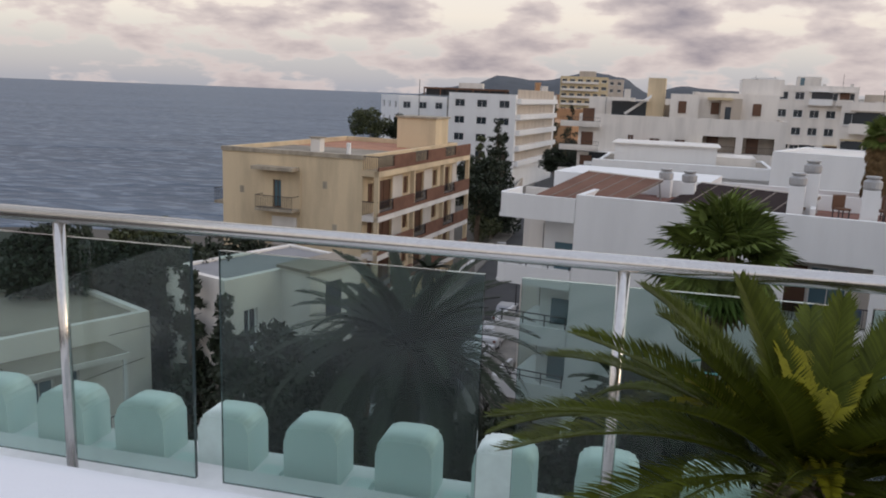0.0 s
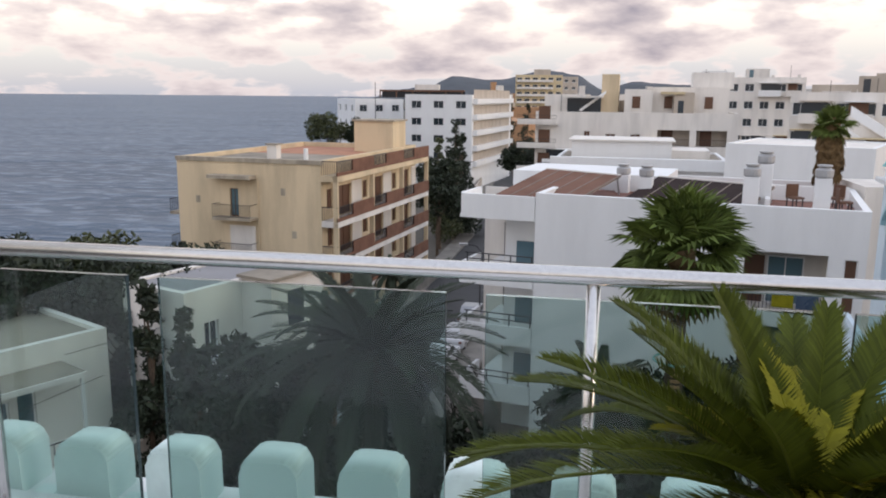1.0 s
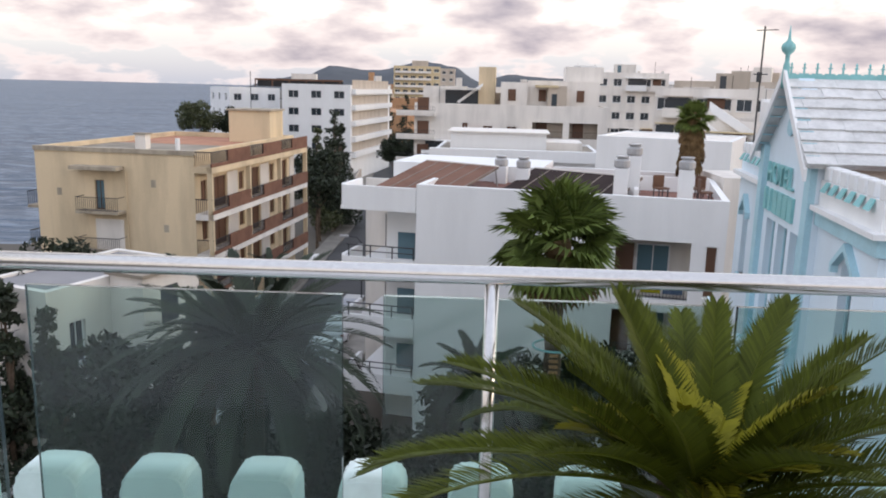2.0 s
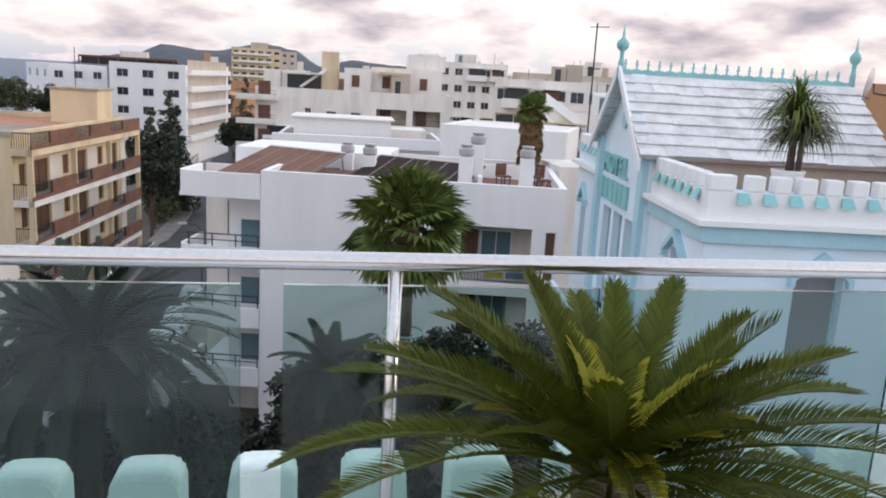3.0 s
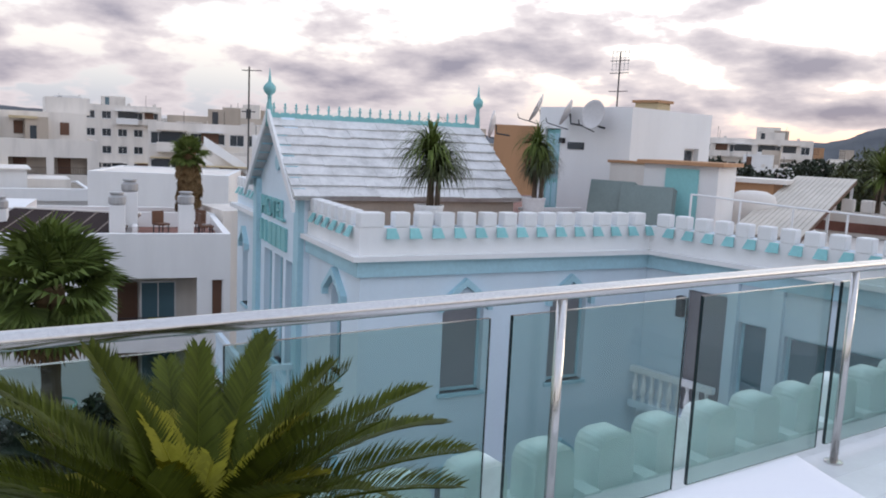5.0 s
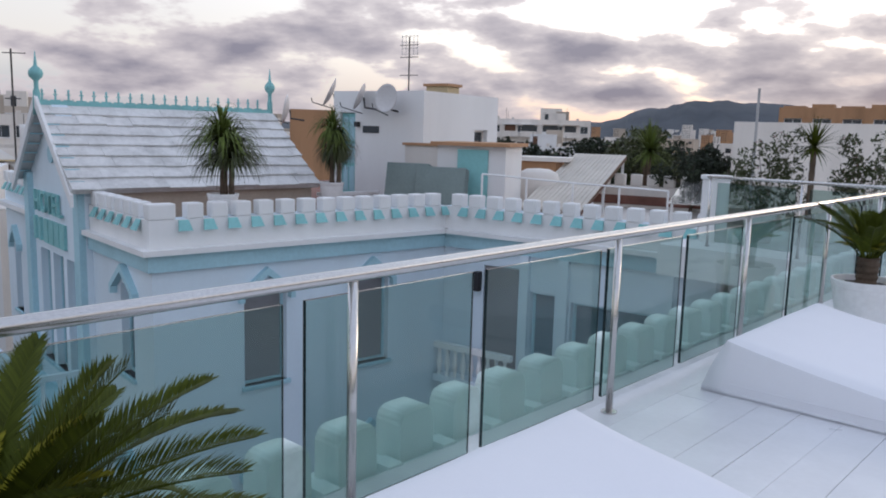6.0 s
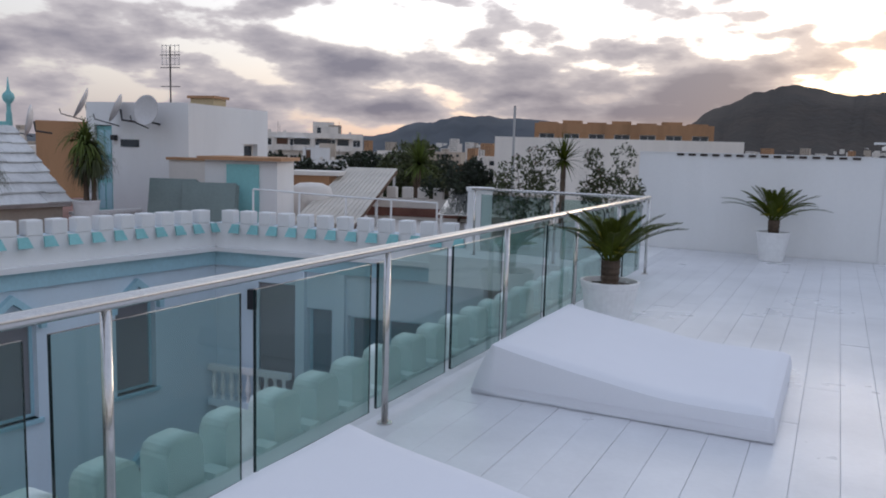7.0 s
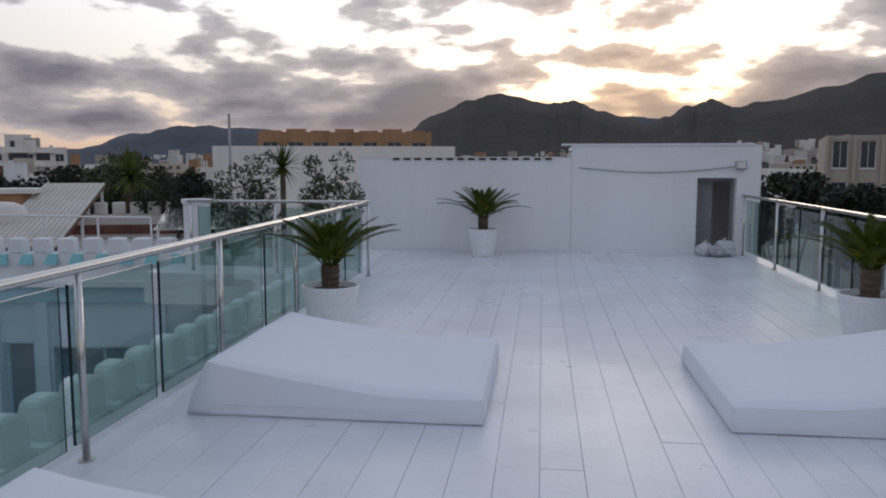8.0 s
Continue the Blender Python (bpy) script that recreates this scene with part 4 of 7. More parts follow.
def merlon_row(parent, m, length, pitch=0.51, start=0.0, teal=True, wide=0.30):
    """Parapet teeth and the teal drip stones below the gaps, along x."""
    n = int((length - start) / pitch)
    for i in range(n):
        x = start + i * pitch
        ob = part("merlon", box(0, wide, 0, 0.24, 0, 0.26, bevel=0.028), WHITE, parent) if i == 0 else new("merlon", first)
        if i == 0:
            first = ob.data
        ob.parent = parent
        ob.matrix_basis = m @ pose(x + 0.09, 0, 0.54)
        if teal:
            if i == 0:
                bm = bmesh.new()
                pts = [(0.0, 0.0), (0.24, 0.0), (0.20, 0.17), (0.04, 0.17)]
                extrude_xz(pts, 0, 0.03, bm)
                for v in bm.verts:
                    if v.co.z < 0.05:
                        v.co.y -= 0.09
                st = part("drip_stone", bm, TEAL, parent)
                stone = st.data
            else:
                st = new("drip_stone", stone)
                st.parent = parent
            st.matrix_basis = m @ pose(x + 0.09 + wide + (pitch - wide) / 2 - 0.12, -0.03, 0.36)
            if i == 0 and start > 0.3:
                st = new("drip_stone", stone)
                st.parent = parent
                st.matrix_basis = m @ pose(x + 0.09 - (pitch - wide) / 2 - 0.12, -0.03, 0.36)


def build_blue_hotel():
    h = thing("blue_hotel", HOTEL, "pale blue castle-like hotel with merlons and a white shingled gable", "hotel")
    W = 6.2
    top = LEDGE + 0.54
    wins = [(1.60, 2.44, 12.50, 14.30), (3.90, 4.74, 12.50, 14.30), (1.60, 2.44, 9.2, 11.0), (3.90, 4.74, 9.2, 11.0)]
    part("wall", wall_with_holes(W, 0, top, 0.3, wins), PALE_BLUE, h)
    for w in wins:
        add_window(h, pose(w[0], 0, w[2]), w[1] - w[0], w[3] - w[2], BLUE_TRIM, DOOR_GREY, mullion=False)
        hood(h, pose((w[0] + w[1]) / 2, 0, w[3] + 0.0), 0.75)
    # side towards the street
    side = [(0.90, 1.52, 12.7, 14.32), (0.90, 1.52, 9.4, 11.0)]
    bm = wall_with_holes(3.0 - 0.3, 0, top, 0.3, [(3.0 - b, 3.0 - a, c, d) for a, b, c, d in side])
    ob = part("wall", bm, PALE_BLUE, h)
    left = pose(0, 3.0, 0, 0, 0, -90)
    ob.matrix_basis = left
    for a, b, c, d in side:
        add_window(h, left @ pose(3.0 - b, 0, c), b - a, d - c, BLUE_TRIM, BLUE_GLASS)
        hood(h, left @ pose(3.0 - (a + b) / 2, 0, d + 0.04), 0.80)
    # ledge and blue band under it
    bm = bmesh.new()
    prism([(-0.20, -0.20), (W - 0.12, -0.20), (W + 0.1, 0.0), (0.0, 0.0), (0.0, 2.98), (-0.20, 2.98)], LEDGE - 0.02, LEDGE + 0.07, bm)
    part("ledge", bm, WHITE, h)
    bm = bmesh.new()
    prism([(-0.09, -0.09), (W - 0.05, -0.09), (W, 0.0), (0.0, 0.0), (0.0, 2.98), (-0.09, 2.98)], LEDGE - 0.30, LEDGE - 0.02, bm)
    part("band", bm, BLUE_TRIM, h, "blue band below the ledge")
    part("parapet", box(0.0, W, -0.05, 0.0, LEDGE + 0.07, LEDGE + 0.54), WHITE, h)
    part("parapet", box(-0.05, 0.0, -0.05, 2.98, LEDGE + 0.07, LEDGE + 0.54), WHITE, h)
    part("merlon", box(-0.05, 0.40, -0.05, 0.19, LEDGE + 0.54, LEDGE + 0.80, bevel=0.028), WHITE, h, "wide corner merlon")
    merlon_row(h, pose(0, -0.05, LEDGE), W + 0.3, pitch=0.43, start=0.50, wide=0.285)
    merlon_row(h, pose(-0.05, 2.95, LEDGE, 0, 0, -90), 2.65, pitch=0.43, wide=0.285)
    # flat roof behind the parapet
    part("roof", box(0.3, W + 3.2, 0.3, 2.76, LEDGE - 0.3, LEDGE + 0.14), TILE_RED, h)
    part("roof", box(5.45, W + 9, 2.77, 13, LEDGE - 0.3, LEDGE + 0.14), TILE_RED, h)
    # gabled house: x from the street front, ridge along x
    x0, x1, y0, y1 = -0.12, 4.75, 3.0, 7.0
    eave, peak, mid = 15.95, 17.40, 5.0
    g0 = LEDGE
    three = [(0.72 + k * 0.98, 0.72 + k * 0.98 + 0.74, 11.9, 14.35) for k in range(3)]
    sides = []
    low = [(0.4 + k * 1.15, 1.0 + k * 1.15, 7.4, 9.8) for k in range(3)]
    bm = wall_with_holes(y1 - y0, 0, eave, 0.3, [*three, *sides, *low])
    front = pose(x0, y1, 0, 0, 0, -90)
    ob = part("wall", bm, PALE_BLUE, h, "pale blue gable front")
    ob.matrix_basis = front
    for a, b, c, d in [*three, *sides, *low]:
        add_window(h, front @ pose(a, 0, c), b - a, d - c, BLUE_TRIM, BLUE_GLASS)
    for a, b, c, d in sides:
        hood(h, front @ pose((a + b) / 2, 0, d), 0.6)
    bm = bmesh.new()
    w = y1 - y0
    extrude_xz([(0, eave), (w, eave), (w / 2, peak + 0.05)], 0, 0.3, bm)
    ob = part("gable", bm, PALE_BLUE, h)
    ob.matrix_basis = front
    part("oculus", lathe([(0.02, 0.0), (0.15, 0.0), (0.18, 0.03), (0.18, 0.06)], 20), BLUE_TRIM, h).matrix_basis = front @ pose(w / 2, 0, 16.42, 90, 0, 0)
    # pilasters at the front corners and pieces between the windows
    for y in (0.0, w - 0.34):
        part("pilaster", box(y, y + 0.34, -0.12, 0.0, 0, eave), BLUE_TRIM, h, "blue corner pilaster").matrix_basis = front
    part("wall", box(x0 + 0.3, x1, y0, y0 + 0.3, 0, eave), PALE_BLUE, h)
    part("wall_upper", box(0.1, x1, y0 - 0.02, y0, LEDGE + 0.14, eave), BEIGE, h, "bare plaster strip under the eave")
    part("wall", box(x0 + 0.3, x1, y1 - 0.3, y1, 0, eave), PALE_BLUE, h)
    part("wall", box(x1 - 0.3, x1, y0 + 0.3, y1 - 0.3, 0, eave), PALE_BLUE, h)
    # street balcony
    bal = part("balcony", box(0.4, 3.8, -1.1, 0, 11.25, 11.45), BLUE_TRIM, h)
    bal.matrix_basis = front
    bm = box(0.4, 3.8, -1.1, -1.0, 12.2, 12.32)
    for k in range(12):
        lathe([(0.05, 11.45), (0.035, 11.6), (0.065, 11.75), (0.035, 12.0), (0.05, 12.2)], 8, bm, (0.5 + k * 0.285, -1.05))
    part("balustrade", bm, PALE_BLUE, bal)
    bm = box(3.7, 3.8, -1.0, 0.0, 12.2, 12.32)
    for k in range(3):
        lathe([(0.05, 11.45), (0.035, 11.6), (0.065, 11.75), (0.035, 12.0), (0.05, 12.2)], 8, bm, (3.75, -0.8 + k * 0.3))
    part("balustrade", bm, PALE_BLUE, bal)
    # sign on the gable front
    cu = bpy.data.curves.new("sign_word", "FONT")
    cu.body, cu.size, cu.extrude, cu.align_x = "HOTEL", 0.66, 0.03, "CENTER"
    tmp = bpy.data.objects.new("sign_tmp", cu)
    scene.collection.objects.link(tmp)
    me = bpy.data.meshes.new_from_object(tmp)
    bpy.data.objects.remove(tmp)
    me.materials.clear()
    me.materials.append(TEAL)
    ob = mesh_part("sign_word", me, h, "teal raised letters")
    ob.matrix_basis = front @ pose(1.62, -0.05, 15.16, 90, 0, 0)
    for k in range(6):
        a = 0.45 + k * 0.40
        part("sign_bar", box(a, a + (0.16 if k < 2 else 0.33), -0.06, 0.0, 14.52, 15.02), TEAL, h).matrix_basis = front
    # low wing beyond the gable
    wing = pose(0.0, y1 + 3.0, 0, 0, 0, -90)
    niche = (0.75, 1.35, 12.4, 14.2)
    part("wall", wall_with_holes(2.99, 0, LEDGE + 0.5, 0.3, [niche]), PALE_BLUE, h).matrix_basis = wing
    add_window(h, wing @ pose(niche[0], 0, niche[2]), 0.6, 1.8, BLUE_TRIM, BLUE_GLASS)
    hood(h, wing @ pose(1.05, 0, niche[3]), 0.6)
    part("wall", box(0.31, 5.0, y1 + 0.01, y1 + 3.0, 0, LEDGE + 0.5), PALE_BLUE, h)
    part("ledge", box(-0.2, -0.002, y1 + 0.01, y1 + 3.1, LEDGE - 0.05, LEDGE + 0.06), WHITE, h)
    merlon_row(h, pose(-0.05, y1 + 2.95, LEDGE, 0, 0, -90), 2.6, pitch=0.43, wide=0.285)
    # ridge cresting and finials
    for x, s in ((x0 - 0.25, 0.62), (x1 + 0.05, 0.55)):
        f = part("finial", lathe([(0.13 * s, peak - 0.2), (0.11 * s, peak + 0.25), (0.045, peak + 0.33), (0.045, peak + 0.47), (0.19 * s, peak + 0.54), (0.23 * s, peak + 0.61), (0.20 * s, peak + 0.68), (0.04, peak + 0.76), (0.03, peak + 0.82), (0.006, peak + 1.05)], 16, centre=(x, mid)), TEAL, h, "turned teal finial", smooth=True)
    part("ridge_board", box(x0 - 0.3, x1 + 0.1, mid - 0.05, mid + 0.05, peak + 0.0, peak + 0.09), TEAL, h, "teal ridge board")
    bm = bmesh.new()
    crest = None
    for k in range(20):
        x = x0 - 0.15 + k * (x1 - x0) / 19.5
        if crest is None:
            bm = box(-0.02, 0.02, -0.02, 0.02, 0.0, 0.30)
            box(-0.05, 0.05, -0.015, 0.015, 0.20, 0.235, bm)
            lathe([(0.01, 0.29), (0.035, 0.33), (0.005, 0.40)], 6, bm)
            box(-0.12, -0.03, -0.012, 0.012, 0.0, 0.05, bm)
            box(0.03, 0.12, -0.012, 0.012, 0.0, 0.05, bm)
            ob = part("crest", bm, TEAL, h)
            crest = ob.data
        else:
            ob = new("crest", crest)
            ob.parent = h
        ob.matrix_basis = pose(x, mid, peak + 0.08) @ Matrix.Diagonal((0.8, 0.8, 0.62, 1))
    # bargeboards and the slatted soffit in front of the gable
    for s in (-1, 1):
        bm = bmesh.new()
        extrude_xz([(w / 2, peak + 0.22), (w / 2 + s * (w / 2 + 0.22), eave - 0.20), (w / 2 + s * (w / 2 + 0.22), eave - 0.42), (w / 2, peak - 0.02)], -0.31, -0.25, bm)
        part("bargeboard", bm, WHITE, h, "white bargeboard").matrix_basis = front
        for k in range(7):
            f0 = 0.08 + k * 0.125
            xx = w / 2 + s * (w / 2 + 0.3) * f0
            zz = peak - (peak - eave) * f0 * (w / 2 + 0.3) / (w / 2) - 0.02
            part("soffit_slat", box(xx - 0.14, xx + 0.14, -0.25, 0.0, zz - 0.03, zz + 0.0), BLUE_TRIM, h).matrix_basis = front
    # white picket balustrade on the roof beyond the gable
    pk = part("roof_balustrade", box(4.9, 6.6, 2.9, 3.0, LEDGE + 0.55, LEDGE + 0.62), WHITE, h)
    for k in range(11):
        part("baluster", box(4.95 + k * 0.155, 5.02 + k * 0.155, 2.92, 2.98, LEDGE + 0.14, LEDGE + 0.55), WHITE, pk)
    return h, (x0, x1, y0, y1, eave, peak, mid)


hotel, gable = build_blue_hotel()


def build_shingle_roof():
    """White shingles in overlapping courses on both slopes."""
    x0, x1, y0, y1, eave, peak, mid = gable
    x0, x1 = x0 - 0.28, x1 + 0.1
    roof = part("gable_roof", bmesh.new(), SHINGLE, hotel, "whitewashed shingled roof")
    rnd = random.Random(8)
    run, rise = mid - (y0 - 0.2), peak - (eave - 0.12)
    length = math.hypot(run, rise)
    ang = math.degrees(math.atan2(rise, run))
    bm = bmesh.new()
    for s in (0, 1):
        m4 = (pose(0, y0 - 0.2, eave - 0.12, ang, 0, 0) if s == 0 else pose(x0 + x1, 2 * mid - y0 + 0.2, eave - 0.12, ang, 0, 180))
        b2 = box(x0, x1, 0, length, -0.08, 0.0)
        b2.transform(m4)
        me = bpy.data.meshes.new("deck")
        b2.to_mesh(me)
        b2.free()
        bm.from_mesh(me)
        bpy.data.meshes.remove(me)
    bm.to_mesh(roof.data)
    bm.free()
    courses = 8
    step = length / courses
    shapes = []
    for k in range(6):
        wdt = 0.42 + 0.11 * k
        verts = [(0.004, -0.03, 0.03), (wdt, -0.03, 0.03), (wdt, step + 0.02, 0.0), (0.004, step + 0.02, 0.0), (0.004, -0.03, 0.068), (wdt, -0.03, 0.068), (wdt, step + 0.02, 0.02), (0.004, step + 0.02, 0.02)]
        faces = [(0, 3, 2, 1), (4, 5, 6, 7), (0, 1, 5, 4), (2, 3, 7, 6), (0, 4, 7, 3), (1, 2, 6, 5)]
        shapes.append((wdt, mesh_from("shingle", verts, faces, SHINGLE)))
    base = pose(0, y0 - 0.2, eave - 0.12, ang, 0, 0)
    for c in range(courses):
        x = x0
        if c % 2:
            ob = new("shingle", shapes[0][1])
            ob.parent = roof
            ob.matrix_basis = base @ pose(x, c * step, 0) @ Matrix.Diagonal((0.5, 1, 1, 1))
            x += shapes[0][0] * 0.5
        while x < x1 - 0.02:
            wdt, me = shapes[rnd.randrange(6)]
            ob = new("shingle", me)
            ob.parent = roof
            fit_w = min(1.0, (x1 - x) / wdt)
            ob.matrix_basis = base @ pose(x, c * step + rnd.uniform(-0.022, 0.012), rnd.uniform(0, 0.010), rnd.uniform(-0.5, 0.5), 0, rnd.uniform(-0.6, 0.6)) @ Matrix.Diagonal((fit_w, 1, 1, 1))
            x += wdt


build_shingle_roof()


def build_courtyard_wing():
    p0 = (-11.34, 12.5)
    p1 = (p0[0] + 5.6, p0[1] + 0.75)
    m = heading(p0, p1, GROUND_Z)
    h = thing("hotel_wing", m, "pale blue courtyard wing with a merlon parapet", "hotel")
    L = 5.65
    top = LEDGE + 0.54
    holes = [(1.0, 1.86, 12.0, 14.42), (2.08, 2.62, 12.45, 14.0), (2.96, 4.6, 12.3, 13.92), (0.6, 4.6, 8.0, 10.6)]
    part("wall", wall_with_holes(L, 0, top, 0.3, holes), PALE_BLUE, h)
    for a, b, c, d in holes:
        add_window(h, pose(a, 0, c), b - a, d - c, BLUE_TRIM, BLUE_GLASS, sill=False)
    for a in (1.87, 2.72, 4.75):
        part("pilaster", box(a, a + 0.2, -0.1, 0, 0, LEDGE - 0.3), PALE_BLUE, h)
    part("ledge", box(0.1, L, -0.2, 0, LEDGE - 0.02, LEDGE + 0.07), WHITE, h)
    part("band", box(0.0, L, -0.09, 0, LEDGE - 0.30, LEDGE - 0.02), BLUE_TRIM, h, "blue band below the ledge")
    part("parapet", box(0.0, L, -0.05, 0.0, LEDGE + 0.07, LEDGE + 0.54), WHITE, h)
    merlon_row(h, pose(0, -0.05, LEDGE), L, pitch=0.425, start=0.08, wide=0.27)
    part("roof", box(-1.0, L, 0.3, 3.0, LEDGE - 0.2, LEDGE + 0.15), TILE_RED, h)
    # balcony with white balusters before a dark blind
    bal = part("balcony", box(0.0, 1.86, -0.32, 0, 11.85, 12.0), PALE_BLUE, h)
    part("handrail", box(0.0, 1.86, -0.32, -0.20, 12.58, 12.70), WHITE, bal, "white rail")
    for k in range(9):
        part("baluster", lathe([(0.05, 12.0), (0.03, 12.1), (0.065, 12.25), (0.03, 12.48), (0.05, 12.58)], 8, centre=(0.12 + k * 0.2, -0.26)), WHITE, bal, "white baluster")
    part("blind", box(1.02, 1.84, 0.02, 0.06, 12.02, 14.40), DOOR_GREY, h, "dark grey roller blind")
    part("lamp", box(0.82, 0.95, -0.14, 0.0, 13.87, 14.27), IRON, h, "dark wall lamp")
    return h


build_courtyard_wing()


def build_roof_tower():
    m = pose(-17.0, 14.15, -0.30, 0, 0, 9)
    t = thing("stair_tower", m, "white roof stair tower with a teal door", "tower")
    W, D, H = 2.95, 3.7, 2.98
    part("wall", wall_with_holes(W, 0, H, 0.25, [(0.22, 0.75, 0.25, 2.42)]), WHITE, t)
    part("wall", box(0, 0.25, 0.25, D, 0, H), WHITE, t)
    part("wall", box(0.25, W - 0.25, D - 0.25, D, 0, H), WHITE, t)
    ob = part("wall", wall_with_holes(D - 0.25, 0, H, 0.25, [(2.2, 2.9, 1.45, 2.05)]), WHITE, t)
    ob.matrix_basis = pose(W, 0.25, 0, 0, 0, 90)
    add_window(t, pose(W, 2.45, 1.45, 0, 0, 90), 0.7, 0.6, WHITE_OLD, DARK_GLASS)
    part("roof", box(0.2, W - 0.2, 0.2, D - 0.2, H - 0.18, H - 0.05), ROOF_GREY, t)
    d = part("door", box(0.24, 0.73, 0.08, 0.13, 0.25, 2.40), TEAL, t, "teal panelled door")
    for z0, z1 in ((0.35, 1.0), (1.1, 1.6), (1.7, 2.3)):
        part("door_panel", box(0.30, 0.46, 0.06, 0.08, z0, z1), BLUE_TRIM, d)
        part("door_panel", box(0.51, 0.67, 0.06, 0.08, z0, z1), BLUE_TRIM, d)
    part("vent", box(1.02, 1.55, -0.02, 0.0, 1.90, 2.08), DARK_GLASS, t, "dark vent slot")
    part("lamp", box(0.80, 0.92, -0.12, 0.0, 2.05, 2.18), IRON, t)
    c = thing("chimney", m @ pose(1.9, 2.4, H), "ochre chimney with a flat cap", "chimney")
    part("shaft", box(-0.35, 0.35, -0.3, 0.3, -0.06, 0.24), YELLOW, c)
    part("cap", box(-0.42, 0.42, -0.36, 0.36, 0.24, 0.31), ORANGE, c)

    def dish(mm, r, label, tilt=80):
        a = thing("satellite_dish", mm, label, "satellite dish")
        prof = [(0.02, 0.0), (r * 0.5, 0.04 * r), (r * 0.85, 0.15 * r), (r, 0.24 * r), (r, 0.26 * r), (r * 0.84, 0.18 * r), (r * 0.5, 0.07 * r), (0.02, 0.03)]
        ob = part("reflector", lathe(prof, 24), DISH, a, "pale grey dish", smooth=True)
        ob.matrix_basis = pose(0, 0, 0.75, tilt, 0, 0)
        part("arm", tube([(0, 0, 0.35), (0, -0.55, 0.50), (0, -0.58, 0.62)], 0.015, 6), IRON, a)
        part("mount", tube([(0, 0.45, 0.45), (0, 0.06, 0.5), (0, 0.03, 0.75)], 0.025, 8), IRON, a)
        return a
    dish(m @ pose(2.12, -0.38, H - 0.98, 0, 0, -4), 0.37, "pale grey satellite dish on the stair tower")
    dish(m @ pose(1.25, -0.32, H - 0.94, 0, 0, -58), 0.36, "satellite dish turned edgeways on the stair tower", 67)
    dish(m @ pose(-0.35, 0.35, H - 0.80, 0, 0, -50), 0.42, "tilted satellite dish beside the stair tower", 65)
    dish(m @ pose(-2.16, 0.5, H - 1.24, 0, 0, -52), 0.42, "white satellite dish behind the shingled roof")
    an = thing("antenna", m @ pose(2.25, 0.3, H - 0.1), "television aerial on a mast above the stair tower", "antenna")
    part("mast", tube([(0, 0, 0), (0, 0, 1.45)], 0.02, 6), IRON, an)
    for z in (0.5, 0.95, 1.25):
        part("element", tube([(-0.28, 0, z), (0.28, 0, z)], 0.010, 5), IRON, an)
    bm = bmesh.new()
    for k in range(5):
        box(-0.25 + k * 0.12, -0.24 + k * 0.12, 0.02, 0.03, 1.0, 1.5, bm)
    for k in range(4):
        box(-0.26, 0.25, 0.02, 0.03, 1.02 + k * 0.15, 1.03 + k * 0.15, bm)
    part("grid", bm, GREY_METAL, an)
    # small shed with a teal door
    s = thing("roof_shed", pose(-12.75, 13.72, -0.28, 0, 0, 24), "small white roof shed with a wide teal door", "shed")
    part("wall", box(0, 1.62, 0, 1.6, 0, 1.66), WHITE, s)
    part("door", box(0.50, 1.22, -0.05, 0.0, 0.1, 1.58), TEAL, s, "teal plank door")
    part("roof", box(-0.12, 1.75, -0.18, 1.7, 1.66, 1.74), ORANGE, s, "clay-coloured roof edge")
    w = thing("low_wall", pose(-14.05, 13.95, -0.28, 0, 0, 12), "pinkish low wall with a tiled top", "wall")
    part("wall", box(0, 1.5, 0, 0.3, 0, 1.62), WHITE_OLD, w)
    part("coping", box(-0.05, 1.5, -0.05, 0.35, 1.62, 1.68), ORANGE, w)
    # spare panes leaning on the tower
    for k, (x, y, wd, hg) in enumerate(((-13.55, 12.75, 1.05, 1.22), (-12.75, 12.95, 1.15, 1.16))):
        p = thing("spare_glass", pose(x, y, -0.24, -12, 0, 22 + 6 * k), "stack of grey-green glass panes leaning on the wall", "glass stack")
        for j in range(3):
            ob = part("pane", box(0.03 * j, wd + 0.03 * j, 0, 0.015, 0, hg - 0.02 * j), STACK_GLASS, p)
            ob.matrix_basis = pose(0, 0.03 * j, 0)


build_roof_tower()


CANOPY = heading((-9.9, 15.4), (-11.9, 21.0), -0.15)


